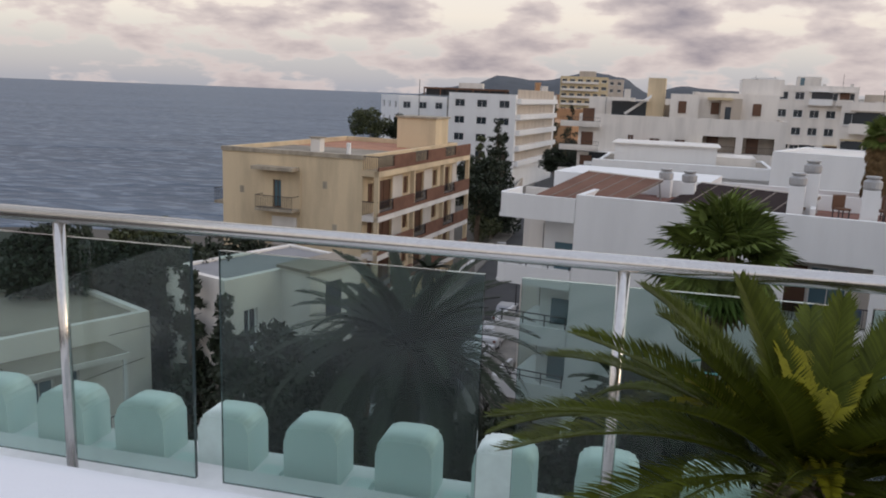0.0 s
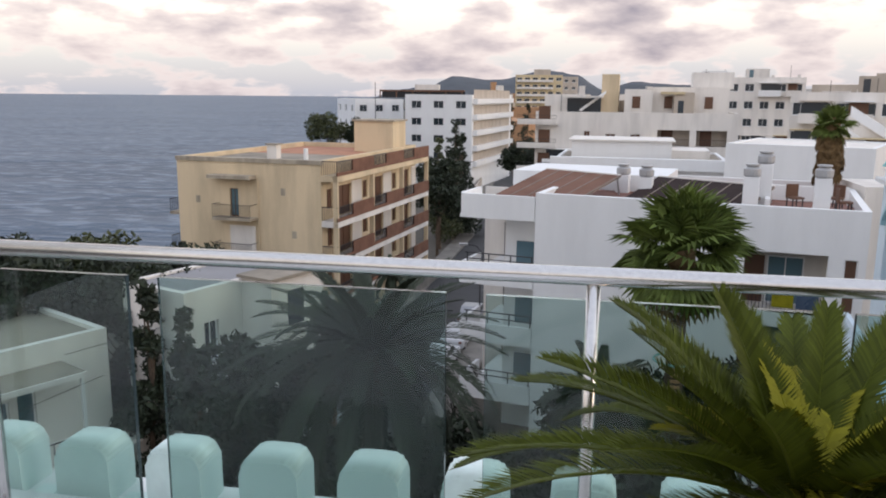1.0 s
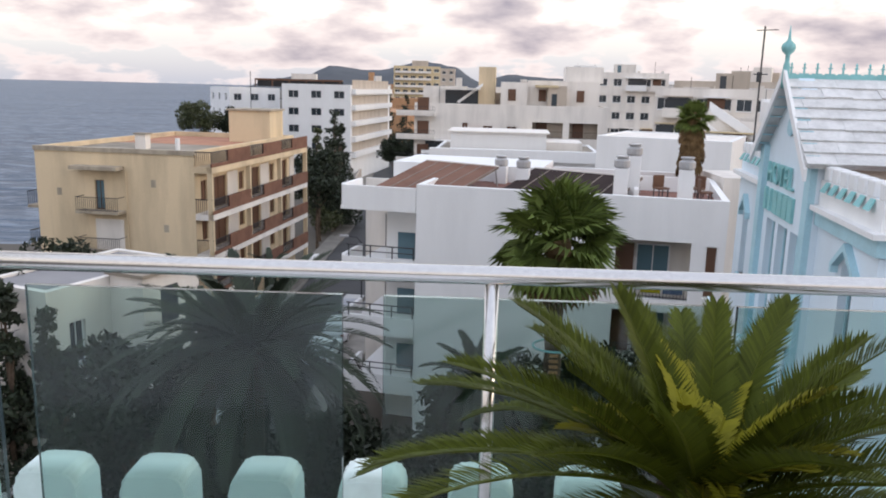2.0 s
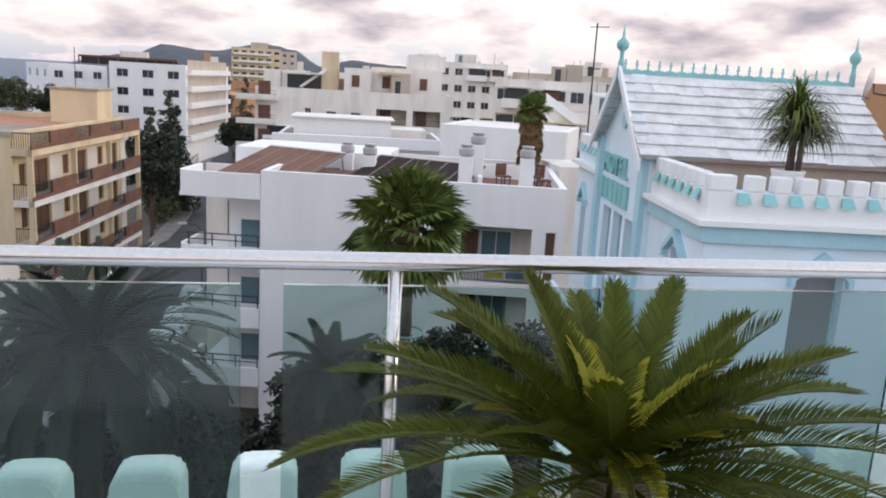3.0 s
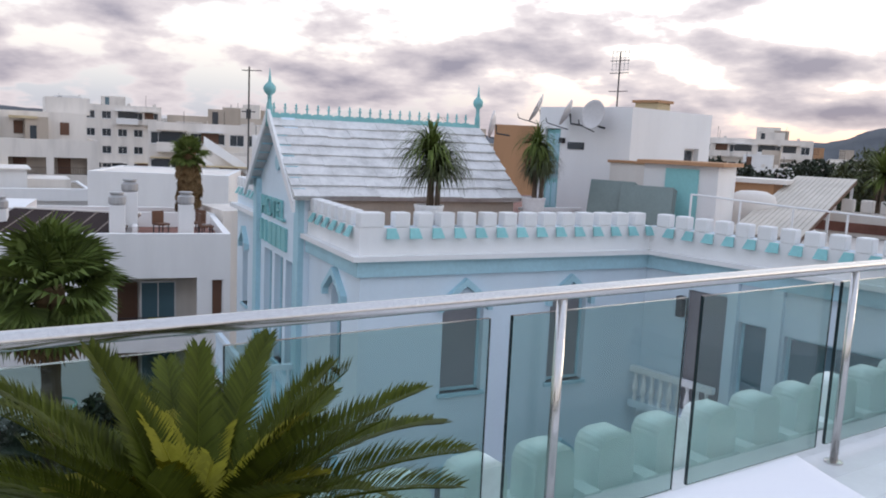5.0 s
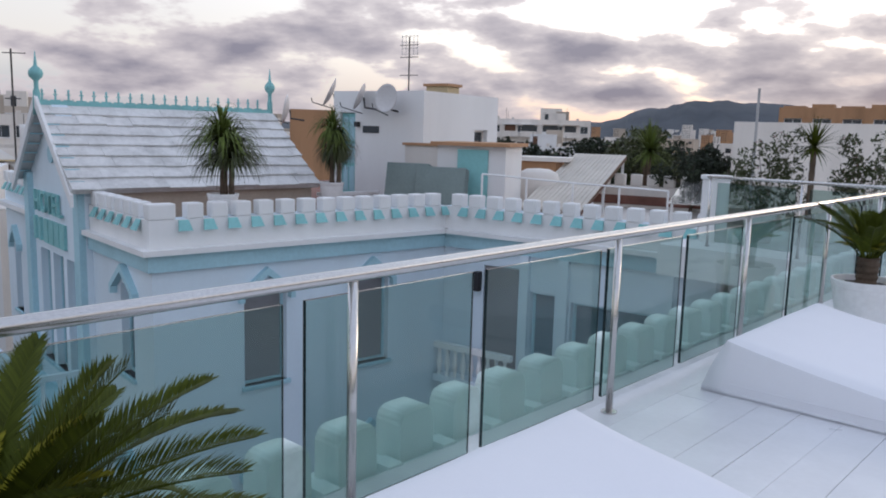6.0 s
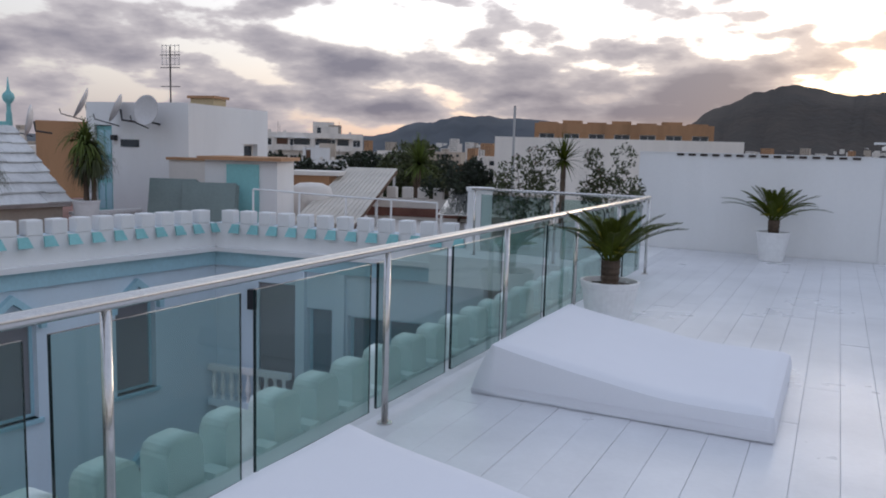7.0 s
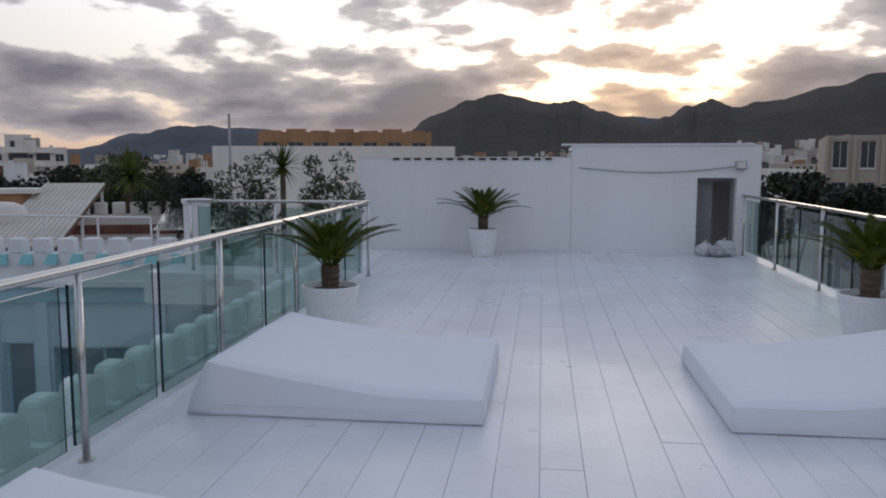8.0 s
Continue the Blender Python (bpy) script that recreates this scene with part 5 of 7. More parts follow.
def build_roof_clutter():
    r = thing("roof_rail", pose(0, 0, 0), "thin white rail along the hotel roof", "railing")
    pts = [(-11.0, 13.25, 0.82), (-9.2, 14.0, 0.72), (-7.4, 14.6, 0.66)]
    part("rail", tube(pts, 0.02, 8), WHITE, r)
    for x, y, z in pts + [(-10.1, 13.62, 0.77), (-8.3, 14.3, 0.69)]:
        part("post", tube([(x, y, -0.3), (x, y, z)], 0.022, 8), WHITE, r)
    tank = thing("water_tank", pose(-12.25, 17.0, -0.3), "white round-topped water tank on the roof", "tank")
    part("body", lathe([(0.55, 0), (0.55, 0.85), (0.5, 1.0), (0.3, 1.1), (0.05, 1.12)], 20), WHITE_OLD, tank, smooth=True)
    f = thing("far_parapet", pose(-12.4, 20.0, -0.3, 0, 0, 15), "white merlon parapet of the farther roof", "parapet")
    part("wall", box(0, 4.2, 0, 0.25, 0, 0.62), WHITE_OLD, f)
    for k in range(9):
        part("merlon", box(0.1 + k * 0.46, 0.4 + k * 0.46, 0, 0.25, 0.62, 0.95, bevel=0.04), WHITE_OLD, f)
    part("band", box(0.0, 4.2, -0.03, 0.0, 0.1, 0.35), TILE_RED, f)
    b = thing("roof_block", pose(-13.7, 18.0, -0.3, 0, 0, 24), "ochre roof kiosk with a pale slab", "shed")
    part("wall", box(0, 1.1, 0, 1.2, 0, 1.25), ORANGE, b)
    part("roof", box(-0.1, 1.4, -0.1, 1.3, 1.25, 1.36), WHITE_OLD, b)
    a = thing("canopy", CANOPY, "pale slatted lean-to canopy sloping over the roof", "canopy")
    for k in range(13):
        ob = part("slat", box(0, 5.6, k * 0.115, k * 0.115 + 0.10, 0, 0.03), AWNING, a)
        ob.matrix_basis = pose(0, 0, 0.12, 0, -12, 0)
    part("beam", box(0, 5.6, 0.0, 0.06, -0.1, 0.0), SHUTTER, a).matrix_basis = pose(0, 0, 0.12, 0, -12, 0)
    for x in (0.3, 2.7, 5.2):
        for y in (0.02, 1.4):
            part("post", box(x, x + 0.06, y, y + 0.06, -0.2, 0.10 + x * 0.21), WHITE, a)
    
    g = thing("sheet_roof", pose(-8.9, 17.6, 0.15, 9, 0, 18), "glossy metal sheet roof catching the evening sky", "roof")
    for k in range(5):
        part("sheet", box(k * 0.52, k * 0.52 + 0.5, 0, 2.6, 0, 0.02), SHEET, g)
    for x in (0.05, 2.5):
        part("post", box(x, x + 0.06, 0.1, 0.16, -0.45, 0.0), WHITE, g)
        part("post", box(x, x + 0.06, 2.4, 2.46, -0.45, 0.0), WHITE, g)
    # rear wing that carries the roof
    w = thing("rear_wing", pose(-16.0, 14.6, GROUND_Z, 0, 0, 10), "pale rendered rear wing of the hotel", "building")
    part("wall", box(2.4, 11.5, 0.0, 9.0, 0, 15.08), WHITE_OLD, w)


build_roof_clutter()


def build_stepped_block():
    """The large white stepped apartment house in the middle distance."""
    m = heading((-104.7, -7.0), (-103.0, 17.8), GROUND_Z)
    holes = [(8.9, 10.2, 10.9, 12.3), (12.0, 13.3, 10.9, 12.3), (6.2, 7.0, 11.3, 12.6), (15.3, 19.2, 10.9, 12.9, "open"), (20.0, 23.6, 10.9, 12.9, "open"), (3.0, 4.2, 4.5, 5.8), (8.9, 10.2, 7.6, 9.0), (12.0, 13.3, 7.6, 9.0), (16.0, 18.0, 7.6, 9.0), (20.0, 22.0, 7.6, 9.0)]
    h = build_house("stepped_apartment_house", m, 24.9, 16, 15.0, WHITE_OLD, ROOF_GREY, {"front": holes}, "large stepped white apartment house with roof terraces", 0.3, pane_mat=SHUTTER)
    for a, b in ((15.3, 19.2), (20.0, 23.6)):
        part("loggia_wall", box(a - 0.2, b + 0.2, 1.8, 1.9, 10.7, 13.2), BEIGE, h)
        part("loggia_floor", box(a - 0.2, b + 0.2, 0.3, 1.8, 10.7, 10.88), WHITE_OLD, h)
        part("balcony_door", box(a + 0.5, a + 1.9, 1.72, 1.79, 10.9, 12.8), SHUTTER, h)
        flat_rail(h, a, b, 0.12, 10.9, 0.85, 0.25)
    for z in (13.6, 10.6, 7.6, 4.6):
        part("slab", box(-2.2, 2.8, -1.2, 0, z - 0.25, z), WHITE_OLD, h)
        part("balcony_panel", box(-2.2, 2.8, -1.25, -1.13, z, z + 0.45), WHITE_OLD, h)
        flat_rail(h, -2.2, 2.8, -1.18, z + 0.4, 0.55, 0.3)
        part("balcony_door", box(0.4, 1.9, -0.08, -0.02, z, z + 2.1), SHUTTER, h)
    part("balcony_panel", box(15.2, 24.9, -0.9, -0.75, 9.9, 10.85), WHITE_OLD, h)
    part("slab", box(15.2, 24.9, -0.9, 0, 9.7, 9.9), WHITE_OLD, h)
    # penthouses
    part("penthouse", box(0.6, 6.0, 4, 12, 14.8, 17.2), WHITE_OLD, h)
    part("pergola", box(3.5, 8.3, 2.0, 3.8, 16.8, 17.0), WHITE_OLD, h)
    part("window", box(3.6, 8.0, 3.92, 3.98, 14.9, 16.7), DARK_GLASS, h)
    part("lift_tower", box(8.0, 10.2, 4.0, 7.0, 14.8, 19.8), CREAM, h, "cream lift tower")
    part("penthouse", box(11.0, 14.5, 3.0, 10, 14.8, 17.9), WHITE_OLD, h)
    part("penthouse", box(14.5, 24.0, 4.5, 12, 14.8, 18.2), WHITE_OLD, h)
    part("penthouse", box(19.5, 24.5, 6.0, 12, 18.0, 20.1), WHITE_OLD, h)
    part("awning", box(15.5, 18.5, 2.8, 4.4, 17.3, 17.6), YELLOW, h, "yellow awning")
    for x in (12.0, 16.0, 21.0):
        part("window", box(x, x + 1.0, 2.9 if x < 14 else 4.4, 3.0 if x < 14 else 4.48, 15.5, 17.0), SHUTTER, h)
    bm = bmesh.new()
    extrude_xz([(5.5, 15.0), (8.6, 17.3), (8.6, 17.7), (5.2, 15.2)], 3.2, 3.5, bm)
    part("stair_wall", bm, WHITE, h, "sloping white stair wall")
    return h


stepped = build_stepped_block()


def roof_bits(house, width, depth, height, seed):
    """Huts, tanks, vents and aerials on a flat roof."""
    rnd = random.Random(seed)
    for k in range(rnd.randrange(2, 4)):
        x, y, w2, h2 = rnd.uniform(0.5, width - 4), rnd.uniform(1.5, depth - 5), rnd.uniform(2, 4.5), rnd.uniform(1.2, 2.6)
        hut = part("roof_hut", box(x, x + w2, y, y + 3, height - 0.6, height + h2), rnd.choice((WHITE_OLD, BEIGE, WHITE)), house, "small roof hut")
        part("hut_door", box(x + 0.5, x + 1.2, y - 0.04, y, height - 0.55, height + min(h2 - 0.2, 1.5)), rnd.choice((SHUTTER, DARK_GLASS, BLUE_GLASS)), hut)
    for k in range(3):
        x, y = rnd.uniform(0.6, width - 0.6), rnd.uniform(1, depth - 1)
        part("aerial", tube([(x, y, height - 0.6), (x, y, height + rnd.uniform(1.2, 2.8))], 0.035, 5), IRON, house)
        x = rnd.uniform(0.6, width - 1)
        part("vent", box(x, x + 0.5, y, y + 0.5, height - 0.6, height + rnd.uniform(0.3, 0.9)), WHITE_OLD, house)
    for k in range(2):
        x = rnd.uniform(0.5, max(0.6, width - 4))
        part("awning", box(x, x + 2.6, -0.9, 0.0, height - 3.2, height - 3.05), rnd.choice((YELLOW, AWNING, TILE_RED)), house, "cloth awning")


def facade_bands(house, width, height, seed):
    """Loggias with solid white fronts in stretches along a far facade."""
    rnd = random.Random(seed)
    z = height - 3.0
    while z > 1.0:
        x = rnd.uniform(0.2, 1.5)
        while x < width - 2.5:
            w2 = min(rnd.uniform(2.4, 4.6), width - x)
            if rnd.random() < 0.72:
                part("balcony_front", box(x, x + w2, -1.1, -0.95, z - 0.25, z + 0.8), rnd.choice((WHITE, WHITE_OLD)), house)
                part("slab", box(x, x + w2, -0.95, -0.002, z - 0.25, z - 0.08), WHITE_OLD, house)
                part("awning" if rnd.random() < 0.3 else "lintel", box(x, x + w2, -0.9, -0.002, z + 2.0, z + 2.12), rnd.choice((WHITE_OLD, WHITE, YELLOW, BEIGE)), house)
                part("balcony_door", box(x + 0.4, x + w2 - 0.5, -0.03, -0.002, z, z + 1.95), rnd.choice((SHUTTER, DARK_GLASS, DARK_GLASS)), house)
            x += w2 + rnd.uniform(0.4, 1.6)
        z -= 3.0


roof_bits(stepped, 24.9, 16, 15.0, 402)
facade_bands(stepped, 24.0, 14.2, 403)


def build_far_street():
    """Terraces and blocks behind the shingled gable and to the horizon."""
    far = simple_block("white_block", (-92, 21.0), (-88, 33.0), 14, 2.2, 6, 4, "white apartment block with dark windows", WHITE_OLD, ww=1.6)
    roof_bits(far, 12.6, 14, 2.2 - GROUND_Z, 200)
    facade_bands(far, 12.6, 2.2 - GROUND_Z, 300)
    far = simple_block("white_block", (-70, 19.5), (-66, 30.0), 12, -0.6, 5, 3, "white flat-roofed house with loggias", WHITE_OLD, ww=1.8)
    roof_bits(far, 11.2, 12, -0.6 - GROUND_Z, 201)
    facade_bands(far, 11.2, -0.6 - GROUND_Z, 301)
    far = simple_block("white_block", (-120, 30.0), (-112, 48.0), 14, 3.4, 8, 4, "pale apartment block behind the white houses", BEIGE, ww=1.5)
    roof_bits(far, 19.7, 14, 3.4 - GROUND_Z, 202)
    facade_bands(far, 19.7, 3.4 - GROUND_Z, 302)
    far = simple_block("white_block", (-150, 18.0), (-148, 36.0), 14, 5.0, 7, 4, "white apartment block with rows of windows", WHITE_OLD)
    roof_bits(far, 18.1, 14, 5 - GROUND_Z, 203)
    facade_bands(far, 18.1, 5 - GROUND_Z, 303)
    simple_block("ochre_block", (-48.4, 36.0), (-45.6, 39.6), 8, 3.0, 0, 2, "ochre rendered house with a flat roof", ORANGE)
    far = simple_block("white_block", (-97, 115), (-80, 127), 14, 4.3, 9, 3, "long white apartment block with balconies", WHITE_OLD, ww=1.4)
    roof_bits(far, 20.8, 14, 4.3 - GROUND_Z, 204)
    facade_bands(far, 20.8, 4.3 - GROUND_Z, 304)
    far = simple_block("white_block", (-76, 98), (-68, 103), 9, -0.2, 3, 2, "plain white house among the trees", WHITE)
    roof_bits(far, 9.4, 9, -0.2 - GROUND_Z, 205)
    facade_bands(far, 9.4, -0.2 - GROUND_Z, 305)
    far = simple_block("orange_block", (-55, 150), (-30, 158), 14, 2.8, 9, 2, "long orange house row", ORANGE)
    roof_bits(far, 26.2, 14, 2.8 - GROUND_Z, 206)
    facade_bands(far, 26.2, 2.8 - GROUND_Z, 306)
    simple_block("orange_block", (-31.0, 85.0), (-12.4, 89.5), 12, 5.1, 7, 2, "orange apartment block with roof terraces", ORANGE, ww=1.7)
    p = thing("roof_terraces", heading((-31.0, 85.0), (-12.4, 89.5), 5.0), "row of small orange roof parapets", "roof")
    for k in range(7):
        part("kiosk", box(0.3 + k * 2.7, 2.4 + k * 2.7, 1.0, 4.0, 0.0, 0.30 + 0.18 * (k % 2)), ORANGE, p)
    far = simple_block("beige_block", (20.9, 62.5), (31.5, 59.5), 14, 3.7, 6, 5, "beige apartment block with tall windows", BEIGE, ww=1.05, wh=2.0)
    for k in range(7):
        part("pier", box(k * 1.836 - 0.12, k * 1.836 + 0.12, -0.35, -0.002, 0, 19.1), BEIGE, far, "beige pier between windows")
    roof_bits(simple_block("white_block", (29.5, 96.0), (33.5, 96.5), 9, -1.2, 2, 2, "low white house among trees", WHITE_OLD), 4.0, 9, -1.2 - GROUND_Z, 209)
    simple_block("grey_house", (-8.7, 20.6), (-2.4, 22.2), 10, 2.15, 0, 2, "pale grey plain house behind the garden wall", WHITE_OLD)
    # two sloping stair beams
    s = thing("outside_stair", heading((-70.5, 21.0), (-68.0, 26.5), -5.0), "white outside stair with sloping solid sides", "stairs")
    for dz in (0, -1.9):
        bm = bmesh.new()
        extrude_xz([(0.0, 6.0 + dz), (5.6, 2.4 + dz), (5.6, 1.6 + dz), (0.0, 5.2 + dz)], -1.2, -0.9, bm)
        part("stair_side", bm, WHITE, s)
    # mast with an aerial
    a = thing("antenna", pose(-42.7, 15.1, -2.5), "tall thin aerial mast above the roofs", "antenna")
    part("mast", tube([(0, 0, 0), (0, 0, 7.6)], 0.045, 6), IRON, a)
    part("element", tube([(-0.3, -0.3, 7.4), (0.5, 0.5, 7.4)], 0.025, 5), IRON, a)
    part("element", tube([(-0.2, -0.3, 5.2), (0.2, 0.3, 5.2)], 0.03, 5), IRON, a)
    part("base", box(-2, 2, -2, 2, -12.9, 0), WHITE_OLD, a)


build_far_street()


def build_town():
    """Small houses to the foot of the hills, too many to count."""
    rnd = random.Random(21)
    for name, spread, mats, n in (("distant_town", None, [WHITE_OLD, BEIGE, ORANGE, DARK_GLASS], 520),):
        verts, faces, idx = [], [], []

        def cube(x, y, z0, w, d, h, ang, mi):
            c, s = math.cos(ang), math.sin(ang)
            b = len(verts)
            for z in (z0, z0 + h):
                for u, v in ((-w, -d), (w, -d), (w, d), (-w, d)):
                    verts.append((x + c * u - s * v, y + s * u + c * v, z))
            for f in ((4, 5, 6, 7), (0, 1, 5, 4), (1, 2, 6, 5), (2, 3, 7, 6), (3, 0, 4, 7)):
                faces.append(tuple(b + q for q in f))
                idx.append(mi)
        for k in range(n):
            az = radians(rnd.uniform(-50, 99))
            dist = rnd.uniform(190, 1750) if k % 3 else rnd.uniform(150, 420)
            x, y = -math.sin(az) * dist, math.cos(az) * dist
            if az > radians(86) and dist < 230:
                dist = rnd.uniform(230, 900)
                x, y = -math.sin(az) * dist, math.cos(az) * dist
            rise = max(0.0, dist - 900) * 0.03
            w, d = rnd.uniform(4, 11), rnd.uniform(4, 8)
            h = rnd.choice((6, 9, 9, 12, 15)) + rise + min(dist, 900) * 0.004
            if h + GROUND_Z > 5 and dist < 320:
                h = 17
            ang = rnd.uniform(-0.4, 0.4)
            cube(x, y, GROUND_Z - 1, w, d, h + 1, ang, rnd.choice((0, 0, 0, 0, 1, 1, 2)))
            cx, cy = x / dist, y / dist
            cols = int(w / 1.6)
            for fl in range(min(4, int((h - rise) / 3))):
                for q in range(cols):
                    u = -w + (q + 0.5) * 2 * w / cols
                    c, s = math.cos(ang), math.sin(ang)
                    for sx, sy, uu in ((0, -1, u), ):
                        px, py = x + c * u - s * (-d - 0.02), y + s * u + c * (-d - 0.02)
                        cube(px, py, GROUND_Z + h - 2.4 - fl * 3, 0.7, 0.06, 1.2, ang, 3)
        ob = new(name, mesh_from(name, verts, faces, mats, index=idx))
        tagged(ob, "far town of small white and ochre houses", "town", kind="stuff")


build_town()
# ---- plants ----
def frond_mesh(name, length, pairs, leaf, width, droop, vee, mats, seed, stem=0.008, tip=0.35, curl=0.0, start=0.12, lean=0.45):
    """A feather leaf along x: a tapering stem that arches over, with thin folded leaflets on both sides."""
    rnd = random.Random(seed)
    verts, faces, idx = [], [], []

    def at(f):
        a = droop * f
        r = length / max(droop, 0.05)
        return Vector((r * math.sin(a), 0, r * (math.cos(a) - 1)))
    n = 9
    for i in range(n):
        f = i / (n - 1)
        p = at(f)
        r = stem * (1 - 0.8 * f)
        for dy, dz in ((-r, 0), (0, r), (r, 0), (0, -r)):
            verts.append((p.x, p.y + dy, p.z + dz))
    for i in range(n - 1):
        for k in range(4):
            a, b = i * 4 + k, i * 4 + (k + 1) % 4
            faces.append((a, b, b + 4, a + 4))
            idx.append(0)
    for i in range(pairs):
        f = start + (1 - start) * i / (pairs - 1)
        p = at(f)
        t = (at(min(f + 0.01, 1.01)) - at(f - 0.01)).normalized()
        upn = Vector((0, 1, 0)).cross(t) * -1
        size = leaf * (math.sin(math.pi * min(1.0, 0.18 + 0.82 * f) ** 0.8) ** 0.6 * (1 - tip) + tip) * rnd.uniform(0.9, 1.08)
        if f > 0.92:
            size *= 0.75
        for s in (-1, 1):
            side = Vector((0, s, 0))
            d = (side * (1 - lean * f) + t * (lean + 0.5 * f) + upn * (vee + rnd.uniform(-0.08, 0.08))).normalized()
            w = d.cross(upn).normalized() * width
            mid_p = p + d * size * 0.5 + upn * curl * size
            end = p + d * size - Vector((0, 0, 1)) * size * rnd.uniform(0.02, 0.16)
            b = len(verts)
            verts.extend([tuple(p - w * 0.5), tuple(p + w * 0.5), tuple(mid_p + w), tuple(mid_p - w), tuple(end)])
            faces.append((b, b + 1, b + 2, b + 3))
            faces.append((b + 3, b + 2, b + 4))
            idx += [0, 0]
    return mesh_from(name, verts, faces, mats, index=idx)


def planter(parent, r=0.285, h=0.50, rng=3):
    pot = part("pot", lathe([(r * 0.70, 0.0), (r * 0.74, 0.02), (r * 0.97, h - 0.07), (r * 1.0, h - 0.06), (r * 1.03, h - 0.01), (r * 1.02, h), (r * 0.95, h), (r * 0.92, h - 0.06), (0.03, h - 0.07)], 32), POT, parent, "white tapered planter", smooth=False)
    part("soil", lathe([(r * 0.9, h - 0.075), (r * 0.88, h - 0.05), (0.02, h - 0.04)], 20), SOIL, pot, "dark soil")
    rnd = random.Random(rng)
    bm = bmesh.new()
    for k in range(46):
        a, q = rnd.uniform(0, 6.28), r * 0.86 * math.sqrt(rnd.uniform(0.15, 1))
        s = rnd.uniform(0.012, 0.022)
        bmesh.ops.create_icosphere(bm, subdivisions=1, radius=s, matrix=pose(q * math.cos(a), q * math.sin(a), h - 0.045, rnd.uniform(0, 90), 0, rnd.uniform(0, 360)) @ Matrix.Diagonal((1.2, 0.9, 0.6, 1)))
    tagged(part("pebbles", bm, PEBBLE, pot, "white pebbles"), kind="stuff")
    return pot


def trunk_mesh(r0, r1, h, rings, seed, rough=0.12, seg=12):
    rnd = random.Random(seed)
    verts, faces = [], []
    for i in range(rings + 1):
        f = i / rings
        for k in range(seg):
            a = 2 * math.pi * k / seg
            r = (r0 + (r1 - r0) * f) * (1 + rough * (1 if i % 2 else -0.4) * rnd.uniform(0.3, 1))
            verts.append((r * math.cos(a), r * math.sin(a), h * f))
    for i in range(rings):
        for k in range(seg):
            a, b = i * seg + k, i * seg + (k + 1) % seg
            faces.append((a, b, b + seg, a + seg))
    faces.append(tuple(range(rings * seg, rings * seg + seg)))
    return mesh_from("trunk", verts, faces, BARK)


def build_cycad(m, label, length=0.62, fronds=22, turn=0.0, pot_r=0.285, pot_h=0.5, seed=1, trunk_h=0.24, pairs=46, leaf=0.105, low=30, high=66, slim=0.0055, sprouts=12):
    c = thing("potted_cycad", m, label, "potted plant", "potted cycads")
    planter(c, pot_r, pot_h, seed)
    ob = mesh_part("trunk", trunk_mesh(0.085, 0.095, trunk_h, 9, seed), c, "rough dark brown trunk")
    ob.location = (0, 0, pot_h - 0.06)
    top = pot_h - 0.08 + trunk_h
    kinds = [frond_mesh("frond", length * (0.80 + 0.20 * k), int(pairs * (0.80 + 0.20 * k)), leaf, slim, 0.45 + 0.17 * k, 0.60 - 0.10 * k, [LEAF], seed * 10 + k, tip=0.5) for k in range(4)]
    young = [frond_mesh("frond", length * (0.40 + 0.10 * k), 34, leaf * 0.54, 0.0085, 0.30 + 0.25 * k, 0.34, [LEAF_YOUNG], seed * 10 + 7 + k, lean=0.50, tip=0.62, start=0.04) for k in range(2)]
    rnd = random.Random(seed)
    for i in range(fronds):
        f = i / (fronds - 1)
        az = turn + i * 137.5
        elev = low + (high - low) * f ** 1.2 + rnd.uniform(-5, 5)
        me = kinds[max(0, min(3, int((1 - f) * 4 * rnd.uniform(0.85, 1.15))))]
        q = mesh_part("frond", me, c)
        q.matrix_basis = pose(0, 0, top, 0, 0, az) @ pose(0.05, 0, 0.02 * f, 0, -elev - 14, 0) @ pose(0, 0, 0, rnd.uniform(-14, 14), 0, 0)
    for i in range(sprouts):
        q = mesh_part("frond", young[i % 2], c, "yellow-green young frond")
        q.matrix_basis = pose(0, 0, top + 0.08, 0, 0, turn + 20 + i * 137.5 * 1.03) @ pose(0.03, 0, 0, 0, -14 - 10 * (i % 6), 0)
    return c


build_cycad(pose(-1.93, 0.70, 0), "cycad with dark and yellow-green fronds in a white planter", 0.60, 44, 62, 0.30, 0.54, 1, 0.30, 72, 0.098, 0, 52, 0.0042, 22)
build_cycad(pose(-2.12, 8.02, 0), "small cycad in a white planter beside the railing", 0.56, 26, 10, 0.285, 0.48, 2, 0.26, low=38, high=70)
build_cycad(pose(-1.08, 14.85, 0), "small cycad in a white planter against the white wall", 0.66, 30, 75, 0.27, 0.50, 3, 0.26, low=30, high=72)
build_cycad(pose(3.12, 8.30, 0), "small cycad in a white planter by the far railing", 0.58, 26, 120, 0.285, 0.45, 4, 0.30, low=36, high=70)


